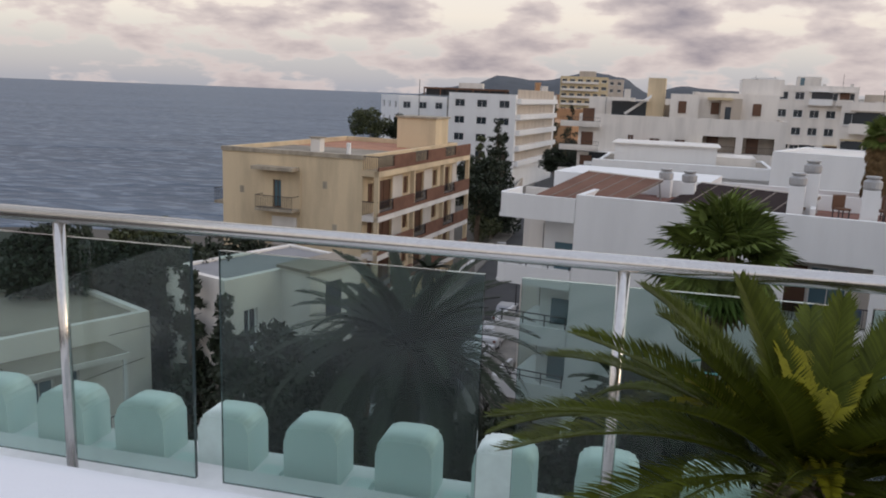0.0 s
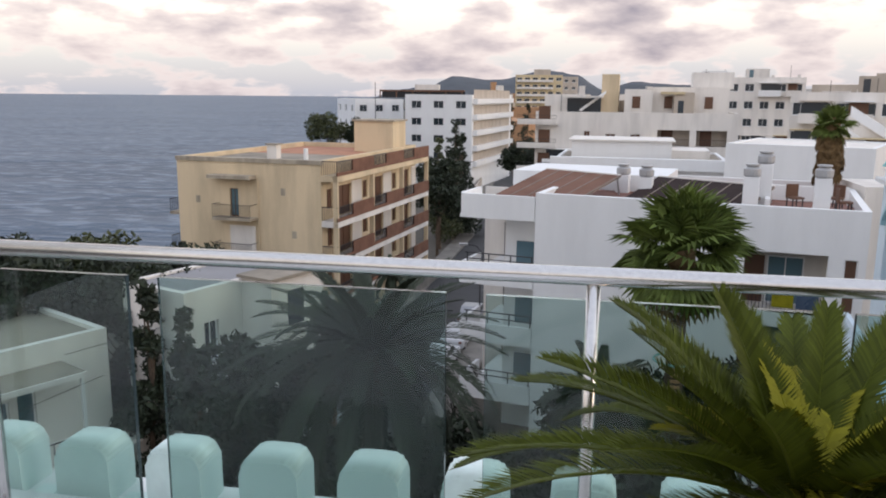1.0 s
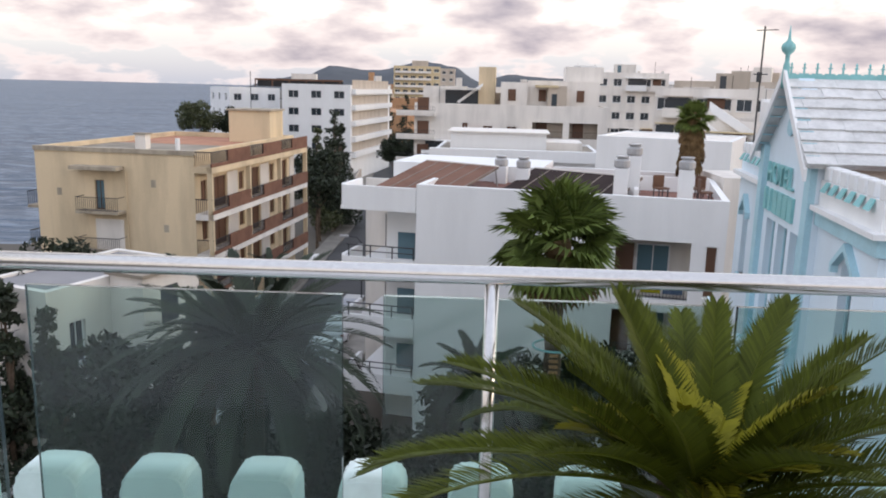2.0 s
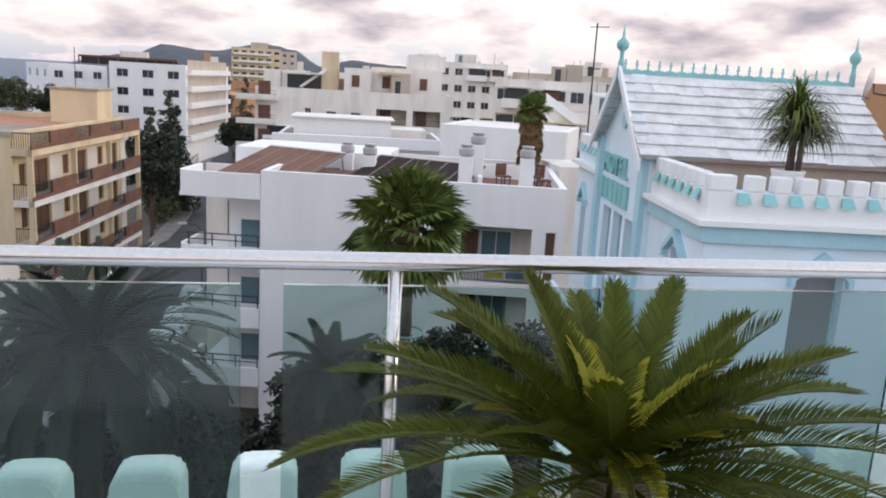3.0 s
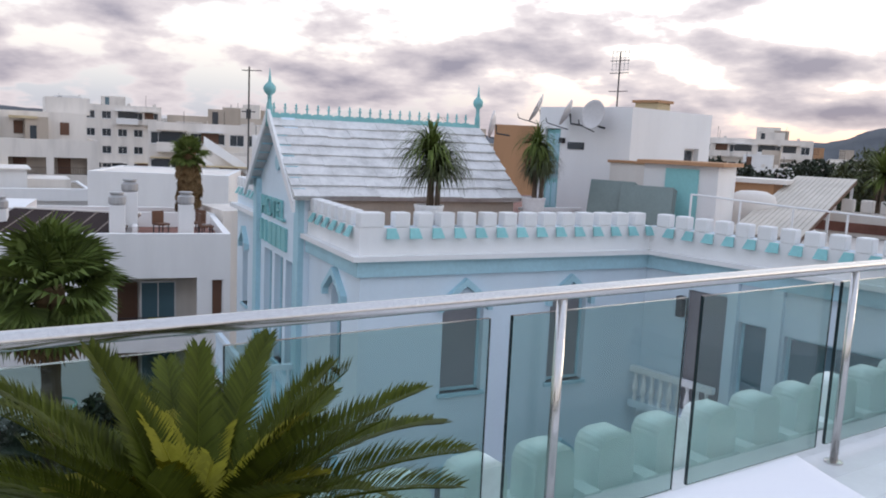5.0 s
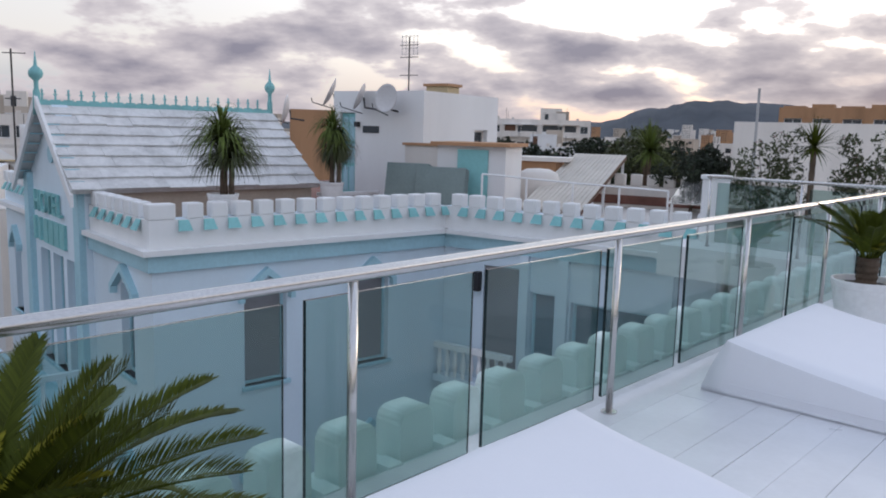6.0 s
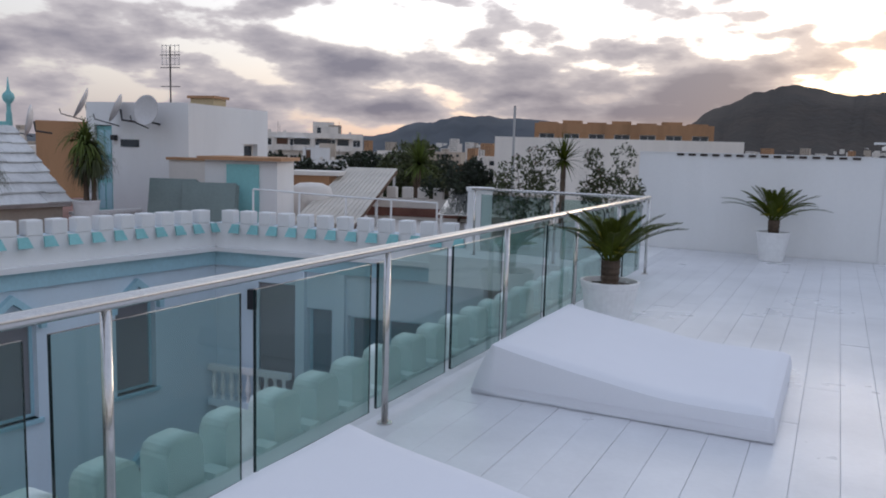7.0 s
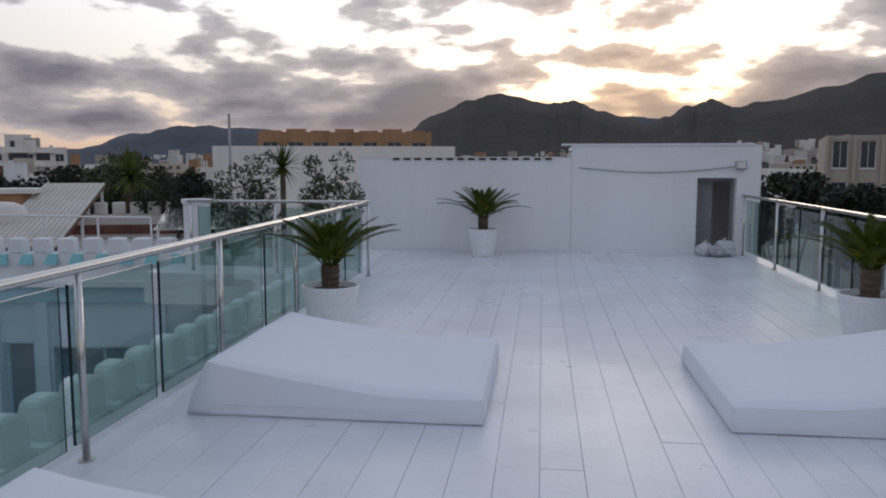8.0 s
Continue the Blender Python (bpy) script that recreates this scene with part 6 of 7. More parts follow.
def strap_leaves(parent, name, centre, length, width, count, mat, seed, low=-40, droop=1.0):
    """A head of long narrow leaves that spring from one point; each leaf is folded along its middle."""
    rnd = random.Random(seed)
    verts, faces = [], []
    for i in range(count):
        az, el = rnd.uniform(0, 6.283), radians(rnd.uniform(low, 85))
        L = length * rnd.uniform(0.75, 1.1)
        p = Vector(centre)
        d = Vector((math.cos(az) * math.cos(el), math.sin(az) * math.cos(el), math.sin(el)))
        side = Vector((-math.sin(az), math.cos(az), 0))
        b = len(verts)
        n = 7
        for k in range(n):
            f = k / (n - 1)
            w = width * (0.5 + 0.9 * math.sin(math.pi * min(f + 0.15, 1)) * 0.7) * (1 - f * 0.85)
            verts.extend([tuple(p - side * w), tuple(p + Vector((0, 0, -0.25 * w))), tuple(p + side * w)])
            d = (d + Vector((0, 0, -0.16 * droop * f))).normalized()
            p = p + d * L / (n - 1)
        for k in range(n - 1):
            a = b + k * 3
            faces.append((a, a + 1, a + 4, a + 3))
            faces.append((a + 1, a + 2, a + 5, a + 4))
    return mesh_part(name, mesh_from(name, verts, faces, mat), parent)


def leaf_cloud(parent, name, clumps, leaf, per, mat, seed, flat=0.6):
    """Many small leaves round clump centres (x, y, z, radius)."""
    rnd = np.random.RandomState(seed)
    vs, fs = [], []
    for x, y, z, r in clumps:
        n = int(per * r * r) + 12
        d = rnd.normal(size=(n, 3))
        d /= np.linalg.norm(d, axis=1)[:, None]
        q = d * (r * rnd.uniform(0.35, 1.05, n) ** 0.6)[:, None] * np.array([1, 1, flat + 0.2])
        q += np.array([x, y, z])
        a = rnd.normal(size=(n, 3))
        a /= np.linalg.norm(a, axis=1)[:, None]
        b = np.cross(a, rnd.normal(size=(n, 3)))
        b /= np.linalg.norm(b, axis=1)[:, None]
        s = leaf * rnd.uniform(0.6, 1.3, n)[:, None]
        base = len(vs) * 4
        for k in range(n):
            vs.append((q[k] - a[k] * s[k], q[k] + b[k] * s[k] * 0.45, q[k] + a[k] * s[k], q[k] - b[k] * s[k] * 0.45))
    flatv = [tuple(p) for quad in vs for p in quad]
    faces = [(i * 4, i * 4 + 1, i * 4 + 2, i * 4 + 3) for i in range(len(vs))]
    return mesh_part(name, mesh_from(name, flatv, faces, mat), parent)


def build_tree(m, label, height, radius, mat, seed, leaf=0.22, per=70, shape="round", trunk_r=0.16, name="tree", clumps=None):
    """A tapered trunk with limbs and an uneven crown of leaf clumps with gaps."""
    rnd = random.Random(seed)
    t = thing(name, m, label, "tree")
    n = clumps or 22
    cl = []
    for i in range(n):
        if shape == "cone":
            f = rnd.uniform(0.08, 1.0)
            r = radius * (1.05 - f) + 0.15
            a = rnd.uniform(0, 6.28)
            q = r * rnd.uniform(0.3, 0.9)
            cl.append((q * math.cos(a), q * math.sin(a), height * f, max(0.35, r * 0.55)))
        else:
            a, u = rnd.uniform(0, 6.28), rnd.uniform(-0.7, 1)
            q = radius * math.sqrt(max(0.05, 1 - u * u * 0.8)) * rnd.uniform(0.45, 1.0)
            cl.append((q * math.cos(a), q * math.sin(a), height - radius * 0.85 + u * radius * 0.75, radius * rnd.uniform(0.26, 0.45)))
    bm = tube([(0, 0, 0), (0.1 * radius, 0, height * 0.3), (0, 0.05 * radius, height * 0.6), (0, 0, height * 0.85)], trunk_r, 8, taper=0.35)
    for x, y, z, r in cl[:7]:
        tube([(0, 0, min(z * 0.6, height * 0.5)), (x * 0.5, y * 0.5, z * 0.82), (x * 0.9, y * 0.9, z)], trunk_r * 0.35, 5, bm, 0.4)
    part("trunk", bm, BARK, t, "grey-brown trunk with limbs")
    leaf_cloud(t, "crown", cl, leaf, per / (radius * 0.3 + 0.1), mat, seed)
    return t


def build_date_palm(m, label, trunk_h, length, fronds, seed, mat=None, trunk_r=0.28, pairs=40, leaf=0.5):
    p = thing("date_palm", m, label, "palm tree")
    mesh_part("trunk", trunk_mesh(trunk_r * 1.15, trunk_r, trunk_h, 26, seed, 0.2), p)
    mat = mat or LEAF_DARK
    kinds = [frond_mesh("frond", length * (0.9 + 0.1 * k), pairs, leaf, 0.03, 0.8 + 0.35 * k, 0.25, [mat], seed + k, stem=0.04, start=0.15) for k in range(4)]
    rnd = random.Random(seed)
    for i in range(fronds):
        f = i / (fronds - 1)
        q = mesh_part("frond", kinds[min(3, int((1 - f) * 4))], p)
        q.matrix_basis = pose(0, 0, trunk_h, 0, 0, i * 137.5 + rnd.uniform(-9, 9)) @ pose(trunk_r * 0.5, 0, 0, 0, 22 - 92 * f + rnd.uniform(-8, 8), 0)
    return p


def fan_leaf(name, r, mats, seed, stalk):
    """A fan leaf on a stalk along x: folded segments that part and droop at their tips."""
    rnd = random.Random(seed)
    verts, faces = [], []
    for k, (x, w) in enumerate(((0, 0.02), (stalk, 0.012))):
        verts.extend([(x, -w, 0), (x, w, 0), (x, 0, w)])
    faces += [(0, 1, 4, 3), (1, 2, 5, 4), (2, 0, 3, 5)]
    n = 26
    for i in range(n):
        a = radians(-125 + 250 * i / (n - 1))
        L = r * (0.78 + 0.22 * math.cos(a * 0.7)) * rnd.uniform(0.92, 1.05)
        d = Vector((math.cos(a), math.sin(a), 0))
        s = Vector((-d.y, d.x, 0))
        o = Vector((stalk, 0, 0))
        w = L * 0.062
        p1, p2, p3 = o + d * L * 0.05, o + d * L * 0.62 + Vector((0, 0, 0.06 * r)), o + d * L * 0.93 - Vector((0, 0, rnd.uniform(0.04, 0.22) * r))
        b = len(verts)
        verts.extend([tuple(p1 - s * w * 0.2), tuple(p1 + s * w * 0.2), tuple(p2 - s * w + Vector((0, 0, 0.02))), tuple(p2 + Vector((0, 0, -0.03 * r))), tuple(p2 + s * w + Vector((0, 0, 0.02))), tuple(p3)])
        faces += [(b, b + 1, b + 3, b + 2), (b + 1, b + 4, b + 3), (b + 2, b + 3, b + 5), (b + 3, b + 4, b + 5)]
    return mesh_from(name, verts, faces, mats)


def build_fan_palm(m, label, trunk_h, r, stalk, leaves, seed, skirt=0, trunk_r=0.24):
    p = thing("fan_palm", m, label, "palm tree")
    mesh_part("trunk", trunk_mesh(trunk_r * 1.3, trunk_r, trunk_h, 30, seed, 0.12), p)
    part("crown_base", lathe([(trunk_r, trunk_h - 0.5), (trunk_r * 1.7, trunk_h - 0.2), (trunk_r * 1.6, trunk_h + 0.15), (trunk_r * 0.6, trunk_h + 0.5)], 12), LEAF_DRY, p, "brown fibrous crown base")
    green = [fan_leaf("leaf", r * (0.9 + 0.12 * k), [LEAF_PALM], seed + k, stalk) for k in range(2)]
    dry = fan_leaf("leaf", r * 0.9, [LEAF_DRY], seed + 5, stalk)
    rnd = random.Random(seed)
    for i in range(leaves):
        f = i / (leaves - 1)
        q = mesh_part("leaf", dry if f < 0.12 else green[i % 2], p)
        q.matrix_basis = pose(0, 0, trunk_h, 0, 0, i * 137.5) @ pose(0, 0, 0, 0, 74 - 162 * f ** 0.9 + rnd.uniform(-10, 10), 0) @ pose(0, 0, 0, rnd.uniform(-40, 40), 0, 0)
    for i in range(skirt):
        q = mesh_part("dead_leaf", dry, p, "dry hanging leaf")
        q.matrix_basis = pose(0, 0, trunk_h - 0.15 - 0.06 * i, 0, 0, i * 137.5) @ pose(trunk_r, 0, 0, 0, 72 + rnd.uniform(-10, 12), 0)
    return p


# shrubs on the ledge behind the railing
def build_ledge_plants():
    y = thing("potted_yucca", pose(-4.5, 13.75, 0), "tall yucca with drooping strap leaves in a planter", "potted plant")
    planter(y, 0.26, 0.45, 11)
    ob = mesh_part("trunk", trunk_mesh(0.05, 0.045, 1.2, 14, 4), y)
    ob.location = (0, 0, 0.4)
    strap_leaves(y, "leaves", (0, 0, 1.62), 0.52, 0.022, 85, LEAF, 5)
    for k, (x, yy, h, r) in enumerate(((-5.25, 13.7, 1.62, 0.55), (-3.75, 14.3, 1.68, 0.42))):
        s = thing("potted_shrub", pose(x, yy, 0), "loose dark-leaved shrub with pinkish flowers in a planter", "potted plant")
        planter(s, 0.26, 0.45, 12 + k)
        rnd = random.Random(30 + k)
        cl = [(rnd.uniform(-r, r), rnd.uniform(-r, r) * 0.7, rnd.uniform(0.6, h) + 0.05, rnd.uniform(0.12, 0.24)) for _ in range(20)]
        for cx, cy, cz, cr in cl[:12]:
            part("branch", tube([(0, 0, 0.4), (cx * 0.4, cy * 0.4, 0.5 + (cz - 0.5) * 0.6), (cx, cy, cz)], 0.010, 5, taper=0.4), BARK, s)
        leaf_cloud(s, "leaves", cl, 0.042, 2400, LEAF_OLIVE, 40 + k, 0.9)
        leaf_cloud(s, "flowers", cl[4:12], 0.018, 350, FLOWER, 50 + k, 0.9)
    c = thing("column", pose(-5.75, 13.0, 0), "short round white column at the end of the railing", "column")
    part("shaft", lathe([(0.22, -0.5), (0.22, 1.02), (0.25, 1.04), (0.25, 1.10), (0.02, 1.11)], 24), WHITE, c, smooth=False)
    v = thing("vent_pipe", pose(-5.75, 14.5, 0), "thin pole on the white wall", "pole")
    part("pole", tube([(0, 0, -0.5), (0, 0, 2.6)], 0.025, 8), GREY_METAL, v)


FLOWER = material("dusty_pink_petal", (0.35, 0.16, 0.17), 0.7, stain=0.15)
build_ledge_plants()

# plants on the hotel roof
def build_roof_plants():
    for (x, y, z0, h, r, lab, seed) in ((-12.55, 7.95, -0.24, 1.48, 0.86, "bushy dracaena in a white pot behind the merlons", 61), (-14.1, 11.7, -0.24, 1.75, 0.62, "tall dracaena with hanging leaves beside the shingled roof", 62)):
        d = thing("potted_dracaena", pose(x, y, z0), lab, "potted plant")
        planter(d, 0.27, 0.74, seed)
        for k, (dx, dy, hh) in enumerate(((0, 0, h), (0.12, 0.1, h * 0.8), (-0.12, 0.12, h * 0.72))):
            ob = mesh_part("trunk", trunk_mesh(0.05, 0.04, hh - 0.4, 10, seed + k), d)
            ob.location = (dx, dy, 0.65)
            strap_leaves(d, "leaves", (dx, dy, hh + 0.15), r * (1.14 - 0.1 * k), 0.027, 230, LEAF_OLIVE if k else LEAF_PALM, seed + k, 8 if r > 0.7 else -50, 6.5)
    build_tree(pose(-14.3, 26.4, -3.0), "dark leafy tree behind the hotel roof", 4.9, 1.35, LEAF_OLIVE, 71, 0.13, 180)
    build_tree(pose(-9.75, 20.6, -0.32), "sparse small tree with fine leaves on the hotel roof", 1.85, 0.92, LEAF_DARK, 72, 0.075, 330, trunk_r=0.05)
    p = thing("potted_yucca", pose(-11.9, 22.2, -0.3), "slender yucca on the far roof", "potted plant")
    planter(p, 0.3, 0.5, 13)
    mesh_part("trunk", trunk_mesh(0.06, 0.05, 1.2, 10, 9), p).location = (0, 0, 0.4)
    strap_leaves(p, "leaves", (0, 0, 1.6), 0.95, 0.034, 230, LEAF_PALM, 77, -40, 1.2)


build_roof_plants()

# palms and trees below
build_fan_palm(pose(-23.8, 2.95, GROUND_Z), "green fan palm with drooping fans in front of the white block", 12.45, 1.35, 1.0, 46, 3)
build_fan_palm(pose(-43.6, 12.15, GROUND_Z), "tall fan palm with a skirt of dry leaves", 15.6, 0.8, 0.5, 24, 9, 34)
build_date_palm(pose(-21.2, -5.7, GROUND_Z), "broad dark date palm beside the street", 9.7, 3.9, 72, 14, pairs=52)
build_date_palm(pose(-22.0, 0.7, GROUND_Z), "smaller dark date palm by the white block", 8.7, 1.8, 34, 15, leaf=0.35, trunk_r=0.22)
build_date_palm(pose(-30.5, -10.2, GROUND_Z), "date palm beside the garden wall", 7.4, 2.4, 30, 16, leaf=0.4)
build_date_palm(pose(-50.5, -12.6, GROUND_Z), "small dark palm below the beige block", 5.2, 1.8, 28, 17, leaf=0.35)

for (x, y, z_top, r, mat, sd, shape) in (
        (-33.5, -21.5, -6.2, 2.6, LEAF_DARK, 81, "round"), (-29.2, -17.6, -5.9, 1.7, LEAF_DARK, 82, "cone"), (-31.5, -25.5, -6.0, 2.6, LEAF_DARK, 83, "round"),
        (-36.5, -24.5, -6.0, 2.5, LEAF_OLIVE, 84, "round"), (-35.0, -29.0, -6.0, 2.8, LEAF_DARK, 85, "round"), (-27.5, -13.2, -8.2, 1.6, LEAF_DARK, 86, "cone"),
        (-25.0, -11.0, -7.0, 2.3, LEAF_DARK, 87, "round"), 
        (-31.0, -19.6, -6.2, 1.6, LEAF_DARK, 96, "cone"), (-34.0, -19.4, -6.4, 2.2, LEAF_DARK, 97, "round"), (-38.0, -20.0, -6.3, 2.2, LEAF_DARK, 93, "round"), (-21.3, 1.3, -7.9, 2.6, LEAF_DARK, 94, "round"), (-25.6, -13.9, -6.1, 1.3, LEAF_DARK, 131, "cone"), (-25.0, -13.2, -7.4, 1.3, LEAF_DARK, 132, "cone"), (-25.0, 1.8, -7.2, 2.7, LEAF_DARK, 133, "round"), (-26.0, 5.4, -6.9, 2.9, LEAF_DARK, 134, "round"), (-26.5, 8.8, -7.2, 2.8, LEAF_DARK, 135, "round"), (-22.5, -2.2, -9.0, 2.4, LEAF_DARK, 136, "round"), (-24.2, -7.0, -9.6, 2.1, LEAF_DARK, 98, "round"), (-29.0, -4.6, -11.2, 2.0, LEAF_DARK, 99, "round"), (-19.8, 5.0, -10.0, 2.0, LEAF_DARK, 95, "round")):
    build_tree(pose(x, y, GROUND_Z), "dense dark garden tree behind the houses", z_top - GROUND_Z, r, mat, sd, 0.17, 210, shape, 0.15, clumps=34)
for (x, y, z_top, r, mat, sd, shape) in (
        (-93.0, -15.6, -0.9, 2.7, LEAF_DARK, 101, "cone"), (-97.0, -15.4, -2.9, 2.4, LEAF_DARK, 102, "cone"), (-90.0, -17.0, -3.4, 2.5, LEAF_OLIVE, 103, "cone"), (-100.0, -16.5, -1.8, 2.4, LEAF_DARK, 120, "cone"),
        (-188.0, -18.6, 1.2, 3.6, LEAF_DARK, 104, "cone"), (-192.0, -15.0, -0.6, 3.0, LEAF_DARK, 105, "cone"), (-120.0, -7.3, -6.3, 2.0, LEAF_DARK, 106, "round"), (-86.0, -16.0, -5.2, 2.3, LEAF_DARK, 121, "round"), (-82.0, -15.5, -7.0, 2.4, LEAF_DARK, 122, "round"),
        (-123.0, -41.5, -1.8, 3.0, LEAF_OLIVE, 107, "round"), (-125.0, -36.8, -2.4, 2.4, LEAF_DARK, 108, "round"), (-127.0, -33.0, -2.6, 2.2, LEAF_DARK, 109, "round"), (-116.0, -10.5, -5.6, 2.2, LEAF_DARK, 123, "round"),
        (-33.4, 50.2, 0.9, 3.2, LEAF_DARK, 110, "round"), (-36.0, 60.0, 1.2, 3.4, LEAF_DARK, 111, "round"), (-30.0, 55.0, 0.4, 3.2, LEAF_OLIVE, 112, "round"), (-26.0, 54.0, 0.7, 3.0, LEAF_DARK, 113, "round"),
        (14.3, 48.0, 1.0, 2.6, LEAF_DARK, 114, "round"), (16.5, 44.0, 0.4, 2.4, LEAF_DARK, 115, "round"), (12.4, 50.0, 0.6, 2.2, LEAF_DARK, 116, "round"), (19.0, 47.0, -0.4, 2.6, LEAF_DARK, 117, "round"), (-40.0, 52.0, 0.8, 2.8, LEAF_DARK, 118, "round"), (-22.0, 60.0, 0.2, 3.0, LEAF_OLIVE, 119, "round")):
    build_tree(pose(x, y, GROUND_Z), "dark evergreen tree between the houses", z_top - GROUND_Z, r, mat, sd, 0.24, 95, shape, 0.2, clumps=30)


def build_far_woods():
    rnd = random.Random(5)
    cl = []
    for k in range(240):
        az, dist = radians(rnd.uniform(-45, 75)), rnd.uniform(170, 900)
        cl.append((-math.sin(az) * dist, math.cos(az) * dist, GROUND_Z + rnd.uniform(4, 9) + dist * 0.004, rnd.uniform(2.5, 5)))
    ob = leaf_cloud(None, "far_trees", cl, 0.7, 9, LEAF_DARK, 6, 0.8)
    tagged(ob, "scattered dark trees among the far houses", "trees", kind="stuff")


build_far_woods()


# ---- street ----
def build_street():
    bm = bmesh.new()
    pts = [(-18, -13.0), (-33, -12.0), (-60, -10.5), (-95, -10.3), (-150, -14.7), (-182, -16.8)]
    for (a, b), (c, d) in zip(pts, pts[1:]):
        v = [bm.verts.new(q) for q in ((a, b - 3.2, GROUND_Z + 0.02), (a, b + 3.2, GROUND_Z + 0.02), (c, d + 3.2, GROUND_Z + 0.02), (c, d - 3.2, GROUND_Z + 0.02))]
        bm.faces.new(v)
    bmesh.ops.recalc_face_normals(bm, faces=bm.faces)
    tagged(part("road", bm, ASPHALT, None), "grey asphalt street with parked cars", "road", kind="structure")
    for s in (-1, 1):
        bm = bmesh.new()
        for (a, b), (c, d) in zip(pts, pts[1:]):
            o0, o1 = s * 3.2, s * 5.0
            bm2 = prism([(a, b + min(o0, o1)), (a, b + max(o0, o1)), (c, d + max(o0, o1)), (c, d + min(o0, o1))][::-1], GROUND_Z - 0.1, GROUND_Z + 0.16, bm)
        bmesh.ops.recalc_face_normals(bm, faces=bm.faces)
        tagged(part("pavement", bm, KERB, None), "pale concrete pavement with a kerb", "pavement", kind="structure")
    w = thing("garden_wall", heading((-26, -17.0), (-72, -13.6), GROUND_Z), "low pale garden wall along the street", "wall")
    part("wall", box(0, 46, -0.12, 0.12, 0, 1.5), KERB, w)
    part("coping", box(0, 46, -0.2, 0.2, 1.5, 1.6), WHITE, w, "whitewashed coping")
    f = thing("garden_wall", heading((-92, -15.6), (-182, -22.4), GROUND_Z), "long low wall beside the far pavement", "wall")
    part("wall", box(0, 90, -0.15, 0.15, 0, 1.8), BEIGE, f)


KERB = material("pale_concrete", (0.22, 0.205, 0.185), 0.9, stain=0.15)
build_street()


def build_car(m, paint, label):
    """A small parked car: rounded body, cabin with windows, wheels."""
    c = thing("parked_car", m, label, "car", "cars parked along the street")
    side = [(-2.05, 0.32), (-2.05, 0.72), (-1.95, 0.86), (-1.15, 0.95), (1.55, 0.98), (1.98, 0.88), (2.05, 0.62), (2.02, 0.32)]
    bm = extrude_xz(side, -0.84, 0.84)
    bmesh.ops.bevel(bm, geom=[e for e in bm.edges], offset=0.06, segments=2, affect="EDGES")
    body = part("body", bm, paint, c, smooth=False)
    bm = extrude_xz([(-1.2, 0.92), (-0.5, 1.40), (-0.2, 1.46), (0.9, 1.45), (1.6, 0.95)], -0.70, 0.70)
    bmesh.ops.bevel(bm, geom=[e for e in bm.edges], offset=0.05, segments=2, affect="EDGES")
    cabin = part("cabin", bm, paint, c)
    for s in (-1, 1):
        bm = extrude_xz([(-0.98, 0.98), (-0.42, 1.36), (0.85, 1.37), (1.32, 0.99)], s * 0.705, s * 0.715)
        part("window", bm, DARK_GLASS, cabin)
        part("headlight", box(-2.07, -2.0, s * 0.55 - 0.14, s * 0.55 + 0.14, 0.62, 0.76), GREY_METAL, body)
        part("tail_light", box(2.0, 2.06, s * 0.62 - 0.1, s * 0.62 + 0.1, 0.66, 0.82), TILE_RED, body)
        for x in (-1.28, 1.25):
            wh = part("wheel", lathe([(0.2, -0.09), (0.31, -0.09), (0.31, 0.09), (0.2, 0.09)], 18), IRON, c)
            wh.matrix_basis = pose(x, s * 0.76, 0.31, 90, 0, 0)
            part("rim", lathe([(0.05, -0.1), (0.2, -0.095), (0.2, 0.095), (0.05, 0.1)], 12), GREY_METAL, wh)
    bm = bmesh.new()
    v = [bm.verts.new(q) for q in ((-1.17, -0.62, 0.97), (-1.17, 0.62, 0.97), (-0.55, 0.60, 1.39), (-0.55, -0.60, 1.39))]
    bm.faces.new(v)
    bmesh.ops.translate(bm, verts=bm.verts, vec=(-0.03, 0, 0.03))
    bmesh.ops.solidify(bm, geom=bm.faces, thickness=0.015)
    part("windscreen", bm, DARK_GLASS, cabin)
    return c


CAR_WHITE = material("white_car_paint", (0.62, 0.63, 0.65), 0.3, stain=0.03, bump=0.0)
CAR_BLUE = material("dark_blue_car_paint", (0.06, 0.09, 0.14), 0.3, stain=0.03, bump=0.0)
CAR_GREY = material("silver_car_paint", (0.32, 0.33, 0.35), 0.3, metal=0.4, stain=0.03, bump=0.0)
cars = [build_car(pose(-35.6, -11.2, GROUND_Z + 0.02, 0, 0, -4), CAR_GREY, "silver car parked on the street below"), build_car(pose(-31.8, -11.2, GROUND_Z + 0.02, 0, 0, -4), CAR_BLUE, "dark blue car parked on the street below"), build_car(pose(-47.5, -8.6, GROUND_Z + 0.02, 0, 0, -4), CAR_WHITE, "white car parked along the street")]
for k in range(14):
    x = -100 - k * 5.6
    y = -10.3 + (x + 95) * 0.08 + 1.9
    copy_thing(cars[(2, 0, 2, 1, 2)[k % 5]], pose(x, y, GROUND_Z + 0.02, 0, 0, 4))
copy_thing(cars[2], pose(-52.4, -8.3, GROUND_Z + 0.02, 0, 0, -4))
copy_thing(cars[0], pose(-58.0, -8.1, GROUND_Z + 0.02, 0, 0, -4))


def build_street_lamp(m):
    l = thing("street_lamp", m, "dark street lamp with a short arm", "street lamp")
    part("pole", tube([(0, 0, 0), (0, 0, 6.4), (0.3, 0, 6.75), (1.0, 0, 6.85)], 0.06, 8, taper=0.6), IRON, l)
    part("head", box(0.9, 1.5, -0.12, 0.12, 6.78, 6.92, bevel=0.03), GREY_METAL, l)
    return l


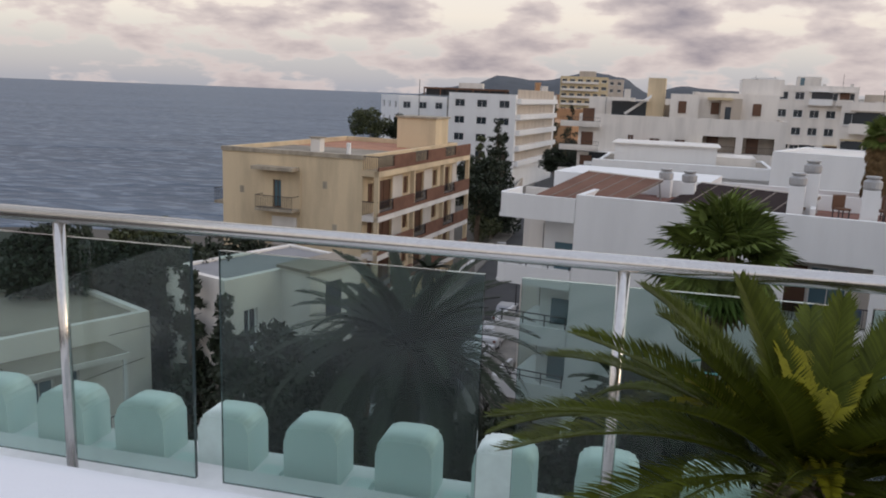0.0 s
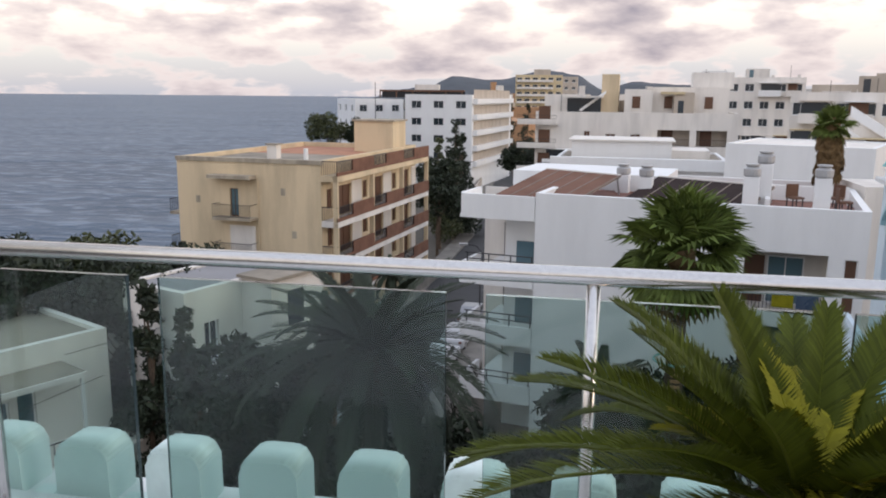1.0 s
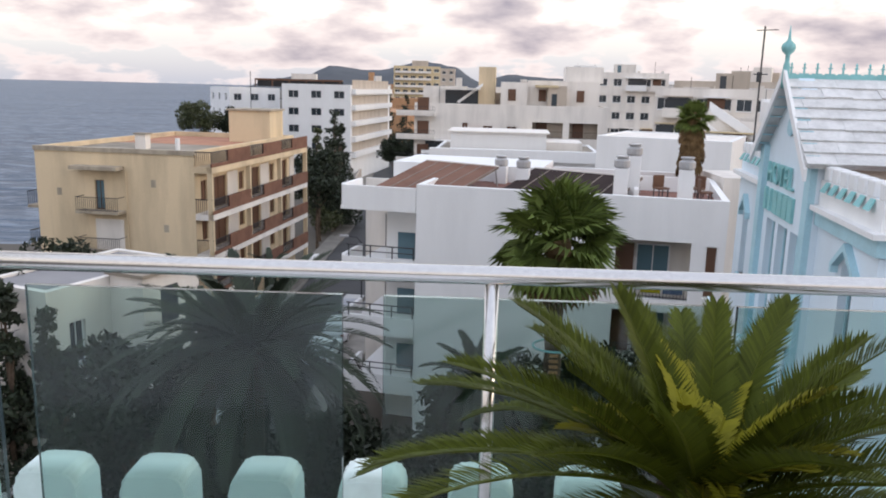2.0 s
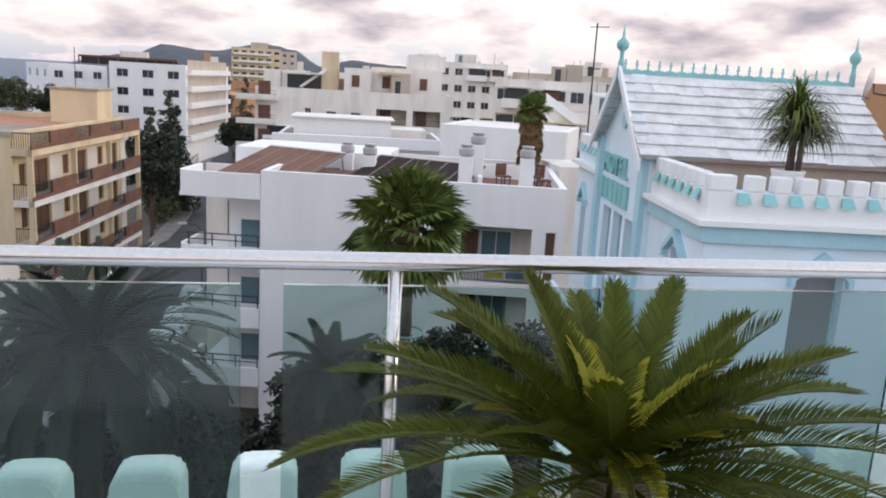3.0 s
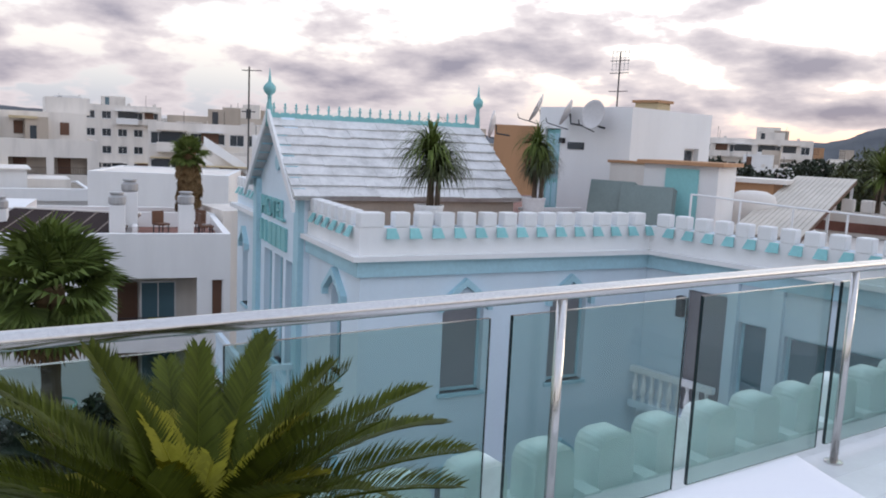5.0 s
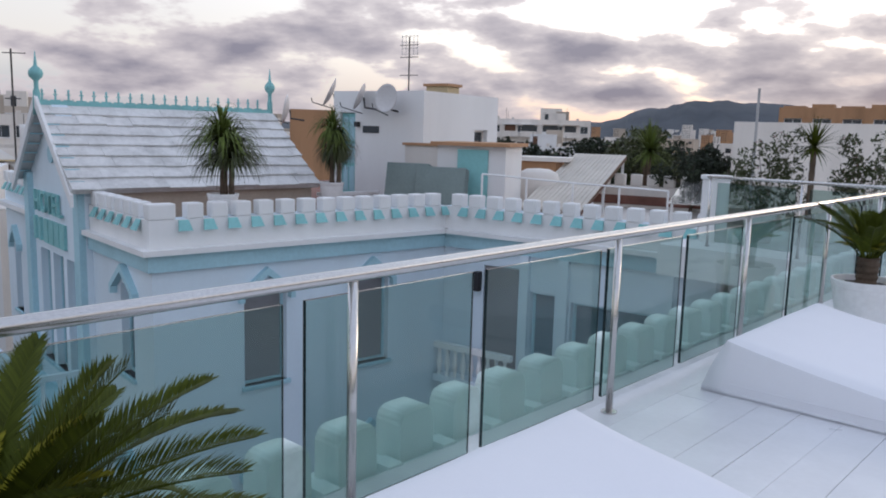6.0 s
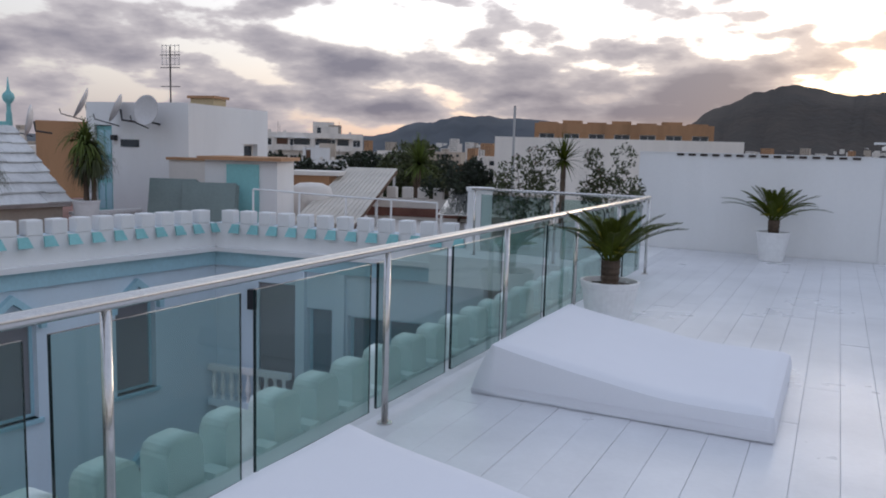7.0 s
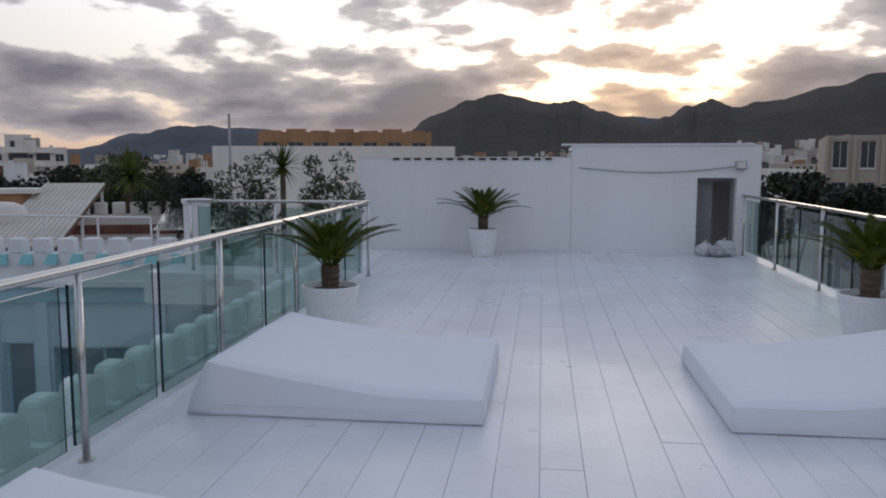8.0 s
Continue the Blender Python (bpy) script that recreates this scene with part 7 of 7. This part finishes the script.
build_street_lamp(pose(-53.7, -7.0, GROUND_Z, 0, 0, -90))
build_street_lamp(pose(-36.0, -15.2, GROUND_Z, 0, 0, 90))
for k in range(3):
    build_street_lamp(pose(-96 - k * 26, -17.2 - k * 1.6, GROUND_Z, 0, 0, 80))


def build_garden_houses():
    g = build_house("garden_house", heading((-23.2, -22.2), (-28.9, -19.3), GROUND_Z), 6.4, 8.0, 7.4, WHITE_OLD, ROOF_GREY, {"front": [(2.6, 3.3, 4.2, 6.2), (1.2, 2.3, 4.2, 5.4)]}, "white flat-roofed garden house with a porch", 0.18, pane_mat=BLUE_GLASS)
    part("porch_roof", box(0.2, 4.4, -2.0, 0.0, 6.35, 6.5), ROOF_GREY, g, "grey-brown porch roof")
    for x in (0.4, 4.2):
        part("porch_post", box(x, x + 0.12, -1.9, -1.78, 0, 6.35), WHITE, g)
    part("awning_edge", box(0.2, 4.4, -2.06, -2.0, 6.3, 6.52), WHITE_OLD, g)
    part("terrace", box(0.0, 6.4, -2.2, 0.0, 3.0, 3.2), WHITE_OLD, g)
    flat_rail(g, 0.2, 4.3, -2.1, 3.2, 0.9, 0.2)
    h = build_house("garden_house", heading((-29.4, -16.0), (-36.5, -13.2), GROUND_Z), 7.6, 4.0, 8.9, WHITE_OLD, DOOR_GREY, {"front": [(1.0, 1.8, 5.6, 7.4)]}, "white garden house with a dark flat roof", 0.1, pane_mat=DARK_GLASS)
    part("bay", box(3.2, 6.6, -1.8, 0.0, 3.0, 9.0), WHITE_OLD, h)
    part("bay_roof", box(3.0, 6.8, -2.0, 0.1, 9.0, 9.15), ROOF_GREY, h)
    part("bay_window", box(4.2, 5.2, -1.84, -1.8, 6.8, 8.4), DARK_GLASS, h)


build_garden_houses()

for p, q in (((-27.0, -19.9, -8.6), (-33.0, -15.0, -7.4)), ((-28.6, -19.4, -10.0), (-20.0, -24.0, -11.0)), ((-28.8, -19.4, -8.4), (-24.5, -21.6, -11.6))):
    cab = thing("overhead_cable", pose(0, 0, 0), "thin dark overhead cable between the houses", "cable")
    mid_p = ((p[0] + q[0]) / 2, (p[1] + q[1]) / 2, (p[2] + q[2]) / 2 - 0.2)
    part("wire", tube([p, mid_p, q], 0.014, 5), IRON, cab)


# ---- small things ----
def build_small_things():
    # neon ring and spiral ornament round the palm trunk
    r = thing("ring_ornament", pose(-23.8, 2.95, -6.1), "thin teal ring ornament round the palm trunk", "ornament")
    bm = tube([(0.62 * math.cos(a), 0.62 * math.sin(a), 0) for a in [2 * math.pi * k / 32 for k in range(33)]], 0.035, 8)
    part("ring", bm, TEAL, r)
    for k in range(4):
        part("hanger", box(0.3, 0.36, -0.14, 0.14, -0.25 - 0.18 * k, -0.17 - 0.18 * k), ORANGE, r, "orange rung")
    part("strut", box(-0.62, 0.62, -0.015, 0.015, -0.01, 0.01), IRON, r)
    # cable and lamp over the doorway
    c = thing("cable", pose(0, DECK_Y1 - 0.02, 0), "grey cable strung along the white wall", "cable")
    pts = []
    for k in range(13):
        f = k / 12
        pts.append((0.68 + 2.85 * f, 0, 1.61 - 0.10 * math.sin(math.pi * f) + 0.02 * f))
    part("wire", tube(pts, 0.009, 6), CABLE, c)
    l = thing("wall_lamp", pose(3.62, DECK_Y1, 1.66), "square grey bulkhead lamp on the wall", "lamp")
    part("body", box(-0.10, 0.10, -0.10, 0, -0.08, 0.08, bevel=0.02), GREY_METAL, l)
    part("lens", box(-0.07, 0.07, -0.115, -0.101, -0.055, 0.055), WHITE_OLD, l)
    # bags by the doorway
    rnd = random.Random(3)
    for k, (x, y, s) in enumerate(((2.98, 15.3, 0.16), (3.15, 15.12, 0.14), (3.32, 15.3, 0.19))):
        b = thing("plastic_bag", pose(x, y, 0), "crumpled white and grey plastic bag by the doorway", "bag", "bags by the doorway")
        bm = bmesh.new()
        bmesh.ops.create_icosphere(bm, subdivisions=3, radius=s)
        for v in bm.verts:
            n = noise.noise(v.co * 14 + Vector((k * 5, 0, 0)))
            v.co *= 1 + 0.35 * n
            v.co.z = max(v.co.z * 0.8 + s * 0.7, 0.0)
        part("bag", bm, BAG if k != 1 else GREY_METAL, b)
        part("knot", lathe([(0.02, s * 1.35), (0.012, s * 1.5), (0.04, s * 1.75)], 8), BAG, b)
    # dark dashes that stand for the coping tiles' shadows along the low wall top
    t = tagged(part("wall_cap", box(-3.6, 0.34, DECK_Y1 + 0.0, DECK_Y1 + 0.36, 1.80, 1.815), WHITE, None), "white wall top with dark dashes for the coping tile shadows", "coping", kind="structure")
    for k in range(15):
        part("tile_end", box(-2.9 + k * 0.21, -2.775 + k * 0.21, DECK_Y1 - 0.008, DECK_Y1 + 0.019, 1.755, 1.795), TILE_SHADOW, t)
    # towels and terrace furniture on the white block's loggia
    for dx, mat, lab in ((0.0, LEAF_YOUNG, "yellow-green towel hung on the balcony rail"), (0.95, CAR_BLUE, "dark purple towel hung on the balcony rail")):
        w = thing("towel", heading((-36.85, -2.2), (-33.9, 11.3), GROUND_Z) @ pose(10.4 + dx, 0.04, 8.35), lab, "towel")
        part("cloth", box(0, 0.85, -0.03, 0.14, 0, 0.62, bevel=0.02), mat, w)


BAG = material("white_plastic_bag", (0.60, 0.61, 0.62), 0.35, stain=0.1, fine=40, bump=0.4)
build_small_things()
